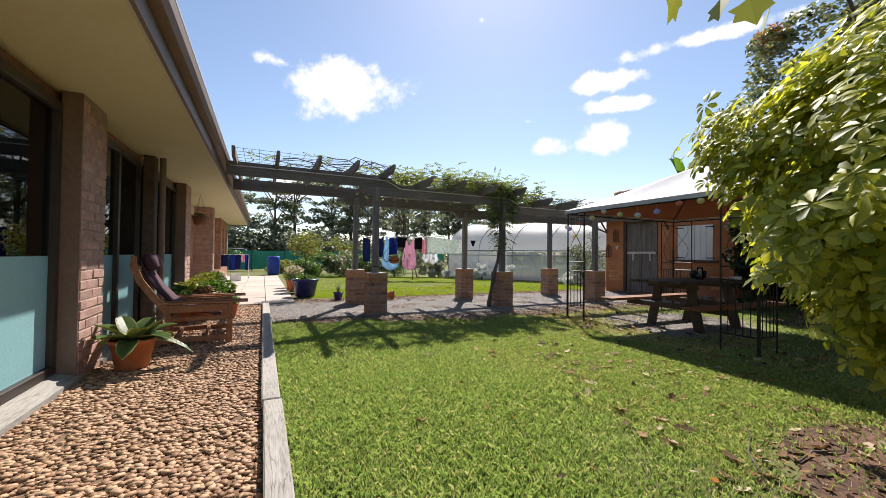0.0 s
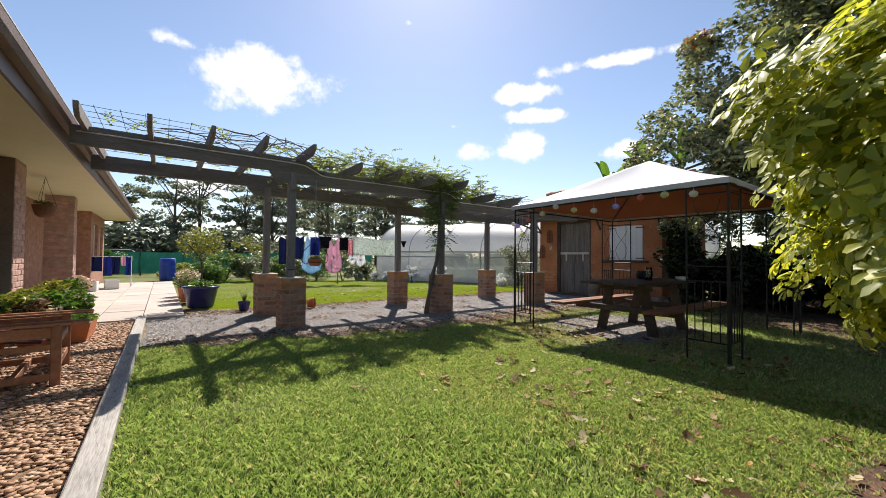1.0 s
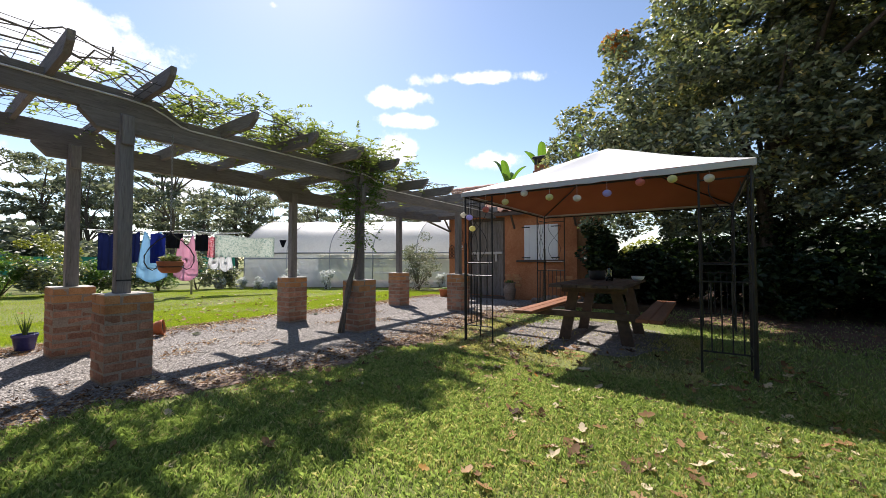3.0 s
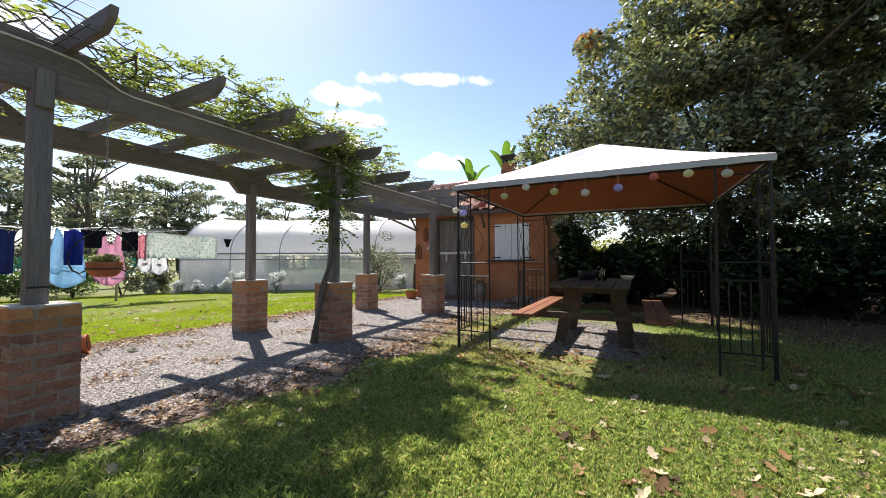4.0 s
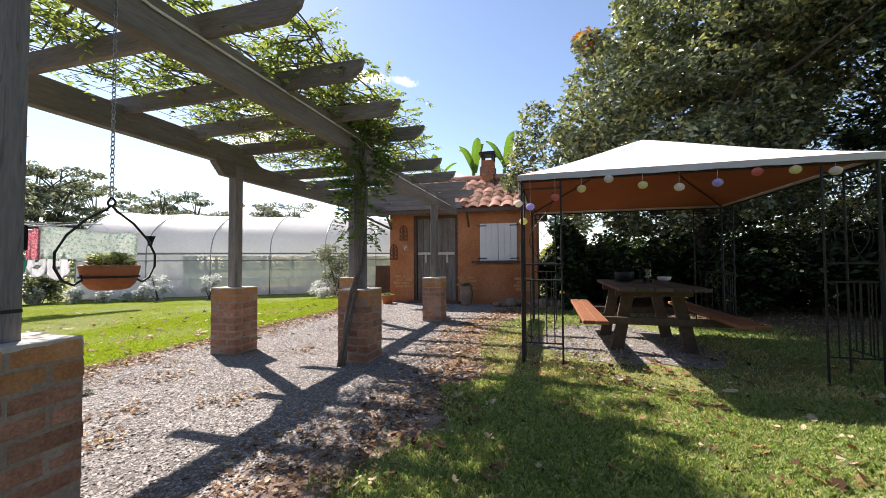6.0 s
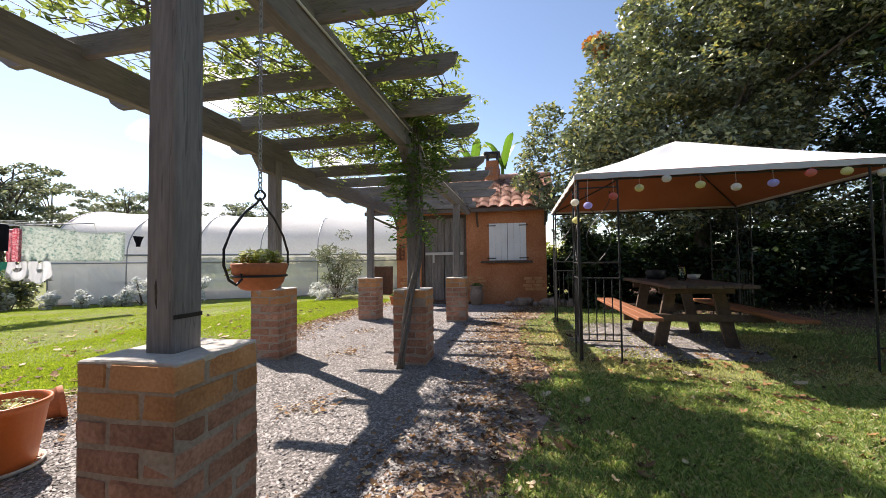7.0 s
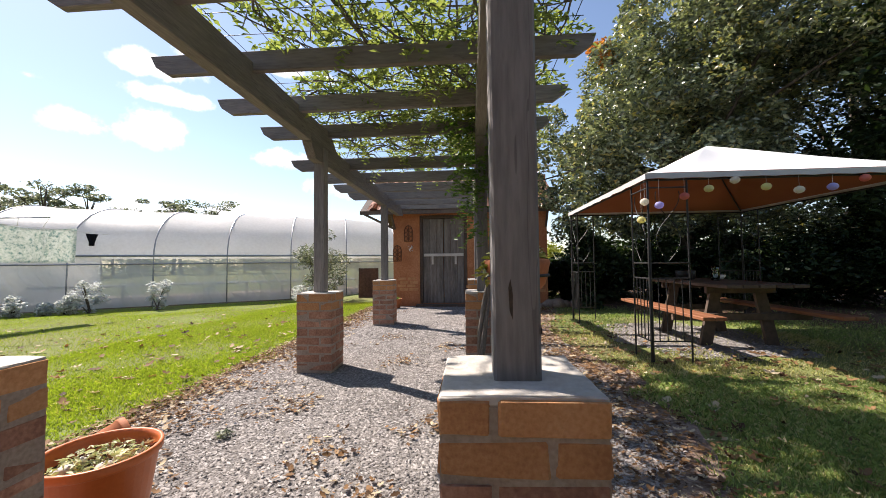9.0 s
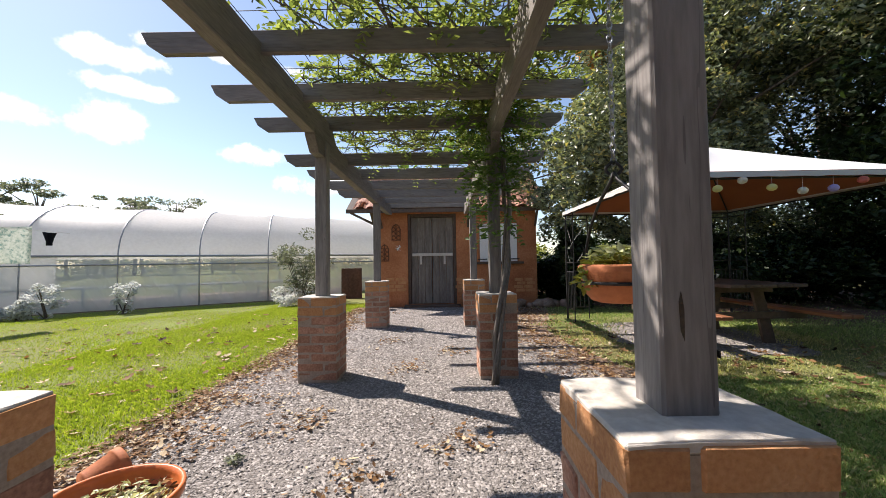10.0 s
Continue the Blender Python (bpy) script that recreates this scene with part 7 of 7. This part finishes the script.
patio = tagged(new("patio"), "pale pinkish concrete slab patio beside the house", "patio", "", "structure")
x = -1.84
for i in range(4):
    me, w = SL[i]
    for j in range(9):
        o = new("slab", me)
        o.parent = patio
        o.location = (x, 9.52 + (0.10 if i == 3 else 0) + j * 1.2, r_s.uniform(-0.003, 0.003))
    x += w
fence = thing("shade_cloth_fence", "low fence covered in green shade cloth", "fence", (0, 0, 0))
M["shade_cloth"] = material("green_shade_cloth", [(0.012, 0.12, 0.085), (0.03, 0.20, 0.145)], 0.85, 1.5, 60, 0.1, translucent=0.15)
for k in range(9):
    bm = bmesh.new()
    a = -4.5 + k * 1.9
    rows = [[bm.verts.new((a + 1.9 * i / 8, 27 + 0.04 * math.sin(i * 1.7 + k + 4 * z), z - (0.05 * math.sin(math.pi * i / 8) if z > 1 else 0))) for z in (0.1, 0.65, 0.70, 1.28)] for i in range(9)]
    for r0, r1 in zip(rows, rows[1:]):
        for j in (0, 2):
            bm.faces.new((r0[j], r0[j + 1], r1[j + 1], r1[j]))
        bm.faces.new((r0[1], r0[2], r1[2], r1[1]))
    part("cloth_panel", bm, M["shade_cloth"], fence)
    bm = bmesh.new()
    rod(bm, (a, 27.05, 0), (a, 27.05, 1.42), 0.04)
    part("post", bm, M["dark_wood"], fence)
barrel = thing("barrel", "blue plastic barrel standing beyond the patio", "barrel", (0.42, 21.9, 0))
bm = bmesh.new()
lathe(bm, [(0.27, 0), (0.29, 0.03), (0.30, 0.3), (0.29, 0.32), (0.30, 0.34), (0.30, 0.62), (0.29, 0.64), (0.30, 0.66), (0.285, 0.93), (0.26, 0.95), (0.24, 0.94), (0.01, 0.93)], 26)
part("body", bm, M["blue_plastic"], barrel, "", True)

rack = thing("drying_rack", "folding wire drying rack hung with dark blue clothes", "drying rack", (-1.12, 18.2, 0.03))
for s in (-1, 1):
    bm = bmesh.new()
    sweep(bm, [(-0.5, s * 0.25, 0), (-0.5, -s * 0.25, 1.0), (0.5, -s * 0.25, 1.0), (0.5, s * 0.25, 0)], 0.011, 6)
    part("leg_frame", bm, M["white_paint"], rack)
for k in range(5):
    bm = bmesh.new()
    rod(bm, (-0.5, -0.22 + k * 0.11, 1.0), (0.5, -0.22 + k * 0.11, 1.0), 0.006, n=5)
    part("rail", bm, M["white_paint"], rack)
for k, (x0, x1, mt, zl) in enumerate([(-0.48, -0.22, "navy", 0.55), (-0.2, 0.02, "blue", 0.40), (0.02, 0.22, "navy", 0.45), (0.24, 0.36, "pink", 0.72), (0.36, 0.50, "blue", 0.42)]):
    o = washing("garment", "dark blue garment draped on the drying rack" if mt != "pink" else "small pink garment draped on the drying rack", -1.12 + x0, -1.12 + x1, 17.96, 1.05, zl, W[mt], 700 + k, "sheet", "rack washing")
for k in range(2):
    e = thing("crate", "white plastic crate on the patio", "crate", (-1.45 + 0.42 * k, 16.4 + 0.7 * k, 0.03), 8 * k, "crates")
    bm = bmesh.new()
    box(bm, (-0.17, -0.24, 0), (0.17, 0.24, 0.28), 0.015)
    top = max(bm.faces, key=lambda f: f.calc_center_median().z)
    bmesh.ops.inset_individual(bm, faces=[top], thickness=0.02)
    bmesh.ops.translate(bm, verts=top.verts, vec=(0, 0, -0.24))
    part("body", bm, M["white_paint"], e)

# a parked grey car far beyond the house
car = thing("parked_car", "grey hatchback parked far behind the house", "car", (-1.9, 31.5, 0), 12)
M["car_paint"] = material("grey_car_paint", [(0.26, 0.27, 0.28), (0.30, 0.31, 0.32)], 0.3, 2, 40, 0.02, metal=0.4)
bm = bmesh.new()
prism(bm, [(-2.0, 0.3), (2.0, 0.3), (2.05, 0.6), (1.9, 0.85), (1.1, 0.95), (0.5, 1.42), (-1.2, 1.45), (-1.85, 1.0), (-2.05, 0.9)], "y", -0.82, 0.82)
bmesh.ops.bevel(bm, geom=bm.edges[:], offset=0.06, segments=2, affect="EDGES")
body_ = part("body", bm, M["car_paint"], car, "", True)
bm = bmesh.new()
prism(bm, [(0.98, 0.97), (0.45, 1.38), (-1.1, 1.40), (-1.6, 1.0)], "y", -0.835, 0.835)
part("windows", bm, M["frame_brown"], body_)
for x in (-1.3, 1.25):
    for y in (-0.80, 0.80):
        bm = bmesh.new()
        rod(bm, (x, y - 0.1, 0.31), (x, y + 0.1, 0.31), 0.31, n=20)
        wheel = part("wheel", bm, M["iron"], car)
        bm = bmesh.new()
        rod(bm, (x, y - 0.106, 0.31), (x, y + 0.106, 0.31), 0.19, n=16)
        part("rim", bm, M["galv"], wheel)

# ---- plantation chair, agave and planters beside the house ----
chair = thing("plantation_chair", "reclining timber plantation chair with long arms and purple cushion", "chair", (-1.03, 6.22, 0), 4)


def plank_curve(bm, pts, width, thick, axis_y):
    """A flat curved board in the x-z plane, thick along y at axis_y."""
    n = len(pts)
    L, R = [], []
    for i, (x, z) in enumerate(pts):
        a, b = pts[max(0, i - 1)], pts[min(n - 1, i + 1)]
        d = Vector((b[0] - a[0], b[1] - a[1])).normalized()
        w = width[i] if isinstance(width, list) else width
        L.append((x - d.y * w / 2, z + d.x * w / 2))
        R.append((x + d.y * w / 2, z - d.x * w / 2))
    prism(bm, L + R[::-1], "y", axis_y - thick / 2, axis_y + thick / 2)


for s in (-1, 1):
    y = s * 0.385
    bm = bmesh.new()
    plank_curve(bm, [(-0.40, 1.06), (-0.40, 0.95), (-0.34, 0.78), (-0.22, 0.60), (-0.10, 0.44), (-0.06, 0.28), (-0.12, 0.12), (-0.20, 0.0)], [0.045, 0.065, 0.07, 0.07, 0.065, 0.06, 0.055, 0.05], 0.034, y)
    part("back_leg", bm, M["chair_wood"], chair)
    bm = bmesh.new()
    box(bm, (0.51, y - 0.022, 0), (0.575, y + 0.022, 0.50), 0.006)
    part("front_leg", bm, M["chair_wood"], chair)
    for dy, z in ((-0.06, 0.505), (0.0, 0.52), (0.06, 0.505)):
        bm = bmesh.new()
        box(bm, (-0.16, y + dy - 0.02, z), (0.74, y + dy + 0.02, z + 0.018), 0.004)
        part("arm_slat", bm, M["chair_wood"], chair)
    for z in (0.30,):
        bm = bmesh.new()
        box(bm, (-0.08, y - 0.014, z), (0.52, y + 0.014, z + 0.05), 0.005)
        part("side_rail", bm, M["chair_wood"], chair)
    bm = bmesh.new()
    box(bm, (-0.19, y - 0.018, 0.055), (0.56, y + 0.018, 0.115), 0.005)
    part("low_rail", bm, M["chair_wood"], chair)
    bm = bmesh.new()
    box(bm, (-0.10, y - 0.016, 0.40), (0.56, y + 0.016, 0.49), 0.005)
    part("arm_apron", bm, M["chair_wood"], chair)
for x, z in ((-0.36, 0.92), (-0.06, 0.33), (0.54, 0.36), (0.54, 0.16), (0.30, 0.085), (0.0, 0.085)):
    bm = bmesh.new()
    box(bm, (x - 0.02, -0.365, z - 0.03), (x + 0.02, 0.365, z + 0.03), 0.005)
    part("cross_rail", bm, M["chair_wood"], chair)
M["cushion"] = material("purple_cushion", [(0.055, 0.022, 0.035), (0.10, 0.045, 0.06)], 0.9, 5, 120, 0.15)
bm = bmesh.new()
plank_curve(bm, [(-0.37, 1.02), (-0.30, 0.84), (-0.20, 0.68), (-0.06, 0.52), (0.10, 0.42), (0.30, 0.38), (0.46, 0.36)], 0.028, 0.62, 0.0)
bmesh.ops.bevel(bm, geom=bm.edges[:], offset=0.012, segments=2, affect="EDGES")
part("sling_cushion", bm, M["cushion"], chair, "dark purple sling cushion", True)
bm = bmesh.new()
box(bm, (-0.07, -0.27, -0.10), (0.05, 0.27, 0.10), 0.035, Matrix.Translation((-0.27, 0, 0.99)) @ Matrix.Rotation(-0.35, 4, "Y"))
part("head_pillow", bm, M["cushion"], chair, "dark purple head pillow", True)

ag = pot("flower_pot", "terracotta pot with a broad-leaved variegated agave", (-1.20, 5.02, 0.02), 0.185, 0.27, M["terracotta"])
M["agave_rim"] = leaf_material("agave_leaf_edge", (0.40, 0.42, 0.16), (0.50, 0.52, 0.22), 0.1, 0.45)
for k in range(15):
    a = k * 2.4
    L = 0.24 + 0.016 * (15 - k)
    rise = 0.25 + 0.055 * k
    w0 = 0.062
    for nm, grow, lift, mt in (("leaf", 1.0, 0.0, "leaf_agave"), ("leaf_margin", 1.16, -0.003, "agave_rim")):
        bm = bmesh.new()
        rows = []
        for i in range(8):
            t = i / 7
            p = Vector((math.cos(a) * L * t, math.sin(a) * L * t, 0.24 + L * (rise * t - 0.55 * t * t * (1.0 - 0.05 * k)) + lift))
            w = grow * w0 * (0.45 + 1.1 * math.sin(math.pi * min(1, t * 0.92 + 0.04)) * 0.6) * (1 if i < 7 else 0.08)
            s = Vector((-math.sin(a), math.cos(a), 0))
            rows.append([bm.verts.new(p - s * w + Vector((0, 0, 0.3 * w))), bm.verts.new(p), bm.verts.new(p + s * w + Vector((0, 0, 0.3 * w)))])
        for r0, r1 in zip(rows, rows[1:]):
            bm.faces.new((r0[0], r0[1], r1[1], r1[0]))
            bm.faces.new((r0[1], r0[2], r1[2], r1[1]))
        bmesh.ops.solidify(bm, geom=bm.faces[:], thickness=0.004)
        if nm == "leaf":
            lf = part("leaf", bm, M[mt], ag)
        else:
            part("leaf_margin", bm, M[mt], lf, "pale yellow leaf margin")

for k, (x, y, r, h, fm) in enumerate([(-1.25, 7.55, 0.17, 0.26, "leaf_mid"), (-0.95, 7.75, 0.16, 0.24, "dry_leaf"), (-1.28, 8.35, 0.2, 0.30, "leaf_yellow"), (-0.92, 8.55, 0.18, 0.28, "leaf_mid"), (-1.2, 9.05, 0.2, 0.3, "leaf_yellow"),
                                      (-0.80, 9.15, 0.16, 0.25, "leaf_mid"), (-1.35, 11.2, 0.18, 0.3, "leaf_yellow"), (-1.25, 12.1, 0.18, 0.28, "leaf_mid"), (-1.3, 13.4, 0.17, 0.28, "flower")]):
    z = 0.02 if y < 9.5 else 0.03
    p = pot("flower_pot", "terracotta pot of mixed leafy plants beside the house wall", (x, y, z), r, h, M["terracotta"])
    tuft(p, "foliage", (0, 0, h + 0.13), 0.24, 330, (0.10, 0.045), M[fm], 560 + k, flat=0.75)
    tuft(p, "lower_leaves", (0, 0, h + 0.05), 0.22, 160, (0.09, 0.04), M["leaf_mid"], 580 + k, flat=0.5)
trough = thing("planter_box", "terracotta trough planter with sprawling herbs", "planter", (-0.62, 8.2, 0.02))
bm = bmesh.new()
prism(bm, [(-0.11, 0), (0.11, 0), (0.15, 0.22), (-0.15, 0.22)], "y", -0.36, 0.36)
top = max(bm.faces, key=lambda f: f.calc_center_median().z)
bmesh.ops.inset_individual(bm, faces=[top], thickness=0.018)
bmesh.ops.translate(bm, verts=top.verts, vec=(0, 0, -0.04))
part("body", bm, M["terracotta"], trough)
for k in range(3):
    tuft(trough, "foliage", (0, -0.22 + 0.22 * k, 0.25), 0.16, 180, (0.07, 0.03), M["leaf_mid"], 600 + k, flat=0.5)

# wire fence behind the trees
wf_ = thing("wire_fence", "low dark wire fence behind the shaded trees", "fence")
for k in range(12):
    bm = bmesh.new()
    y = -8 + k * 1.4
    rod(bm, (14.9, y, 0), (14.9, y, 1.25), 0.03)
    part("post", bm, M["iron"], wf_)
for z in (0.3, 0.6, 0.9, 1.2):
    bm = bmesh.new()
    rod(bm, (14.9, -8, z), (14.9, 7.4, z), 0.008, n=5)
    part("wire", bm, M["iron"], wf_)

# sticks lying on the bare earth
for k in range(5):
    a = r_p.uniform(-0.5, 0.6)
    x, y, l = r_p.uniform(2.0, 2.9), r_p.uniform(0.3, 1.6), r_p.uniform(0.35, 0.9)
    bm = bmesh.new()
    sweep(bm, [(0, 0, 0.012), (l * 0.35, 0.03, 0.02), (l * 0.7, -0.02, 0.014), (l, 0.03, 0.012)], [0.006, 0.005, 0.004, 0.002], 6)
    st = tagged(new("stick", finish(bm, "stick", M["vine_bark"], True)), "dry grey fallen stick lying on bare earth", "stick", "fallen sticks")
    st.matrix_world = pose(x, y, 0, 0, 0, math.degrees(a))
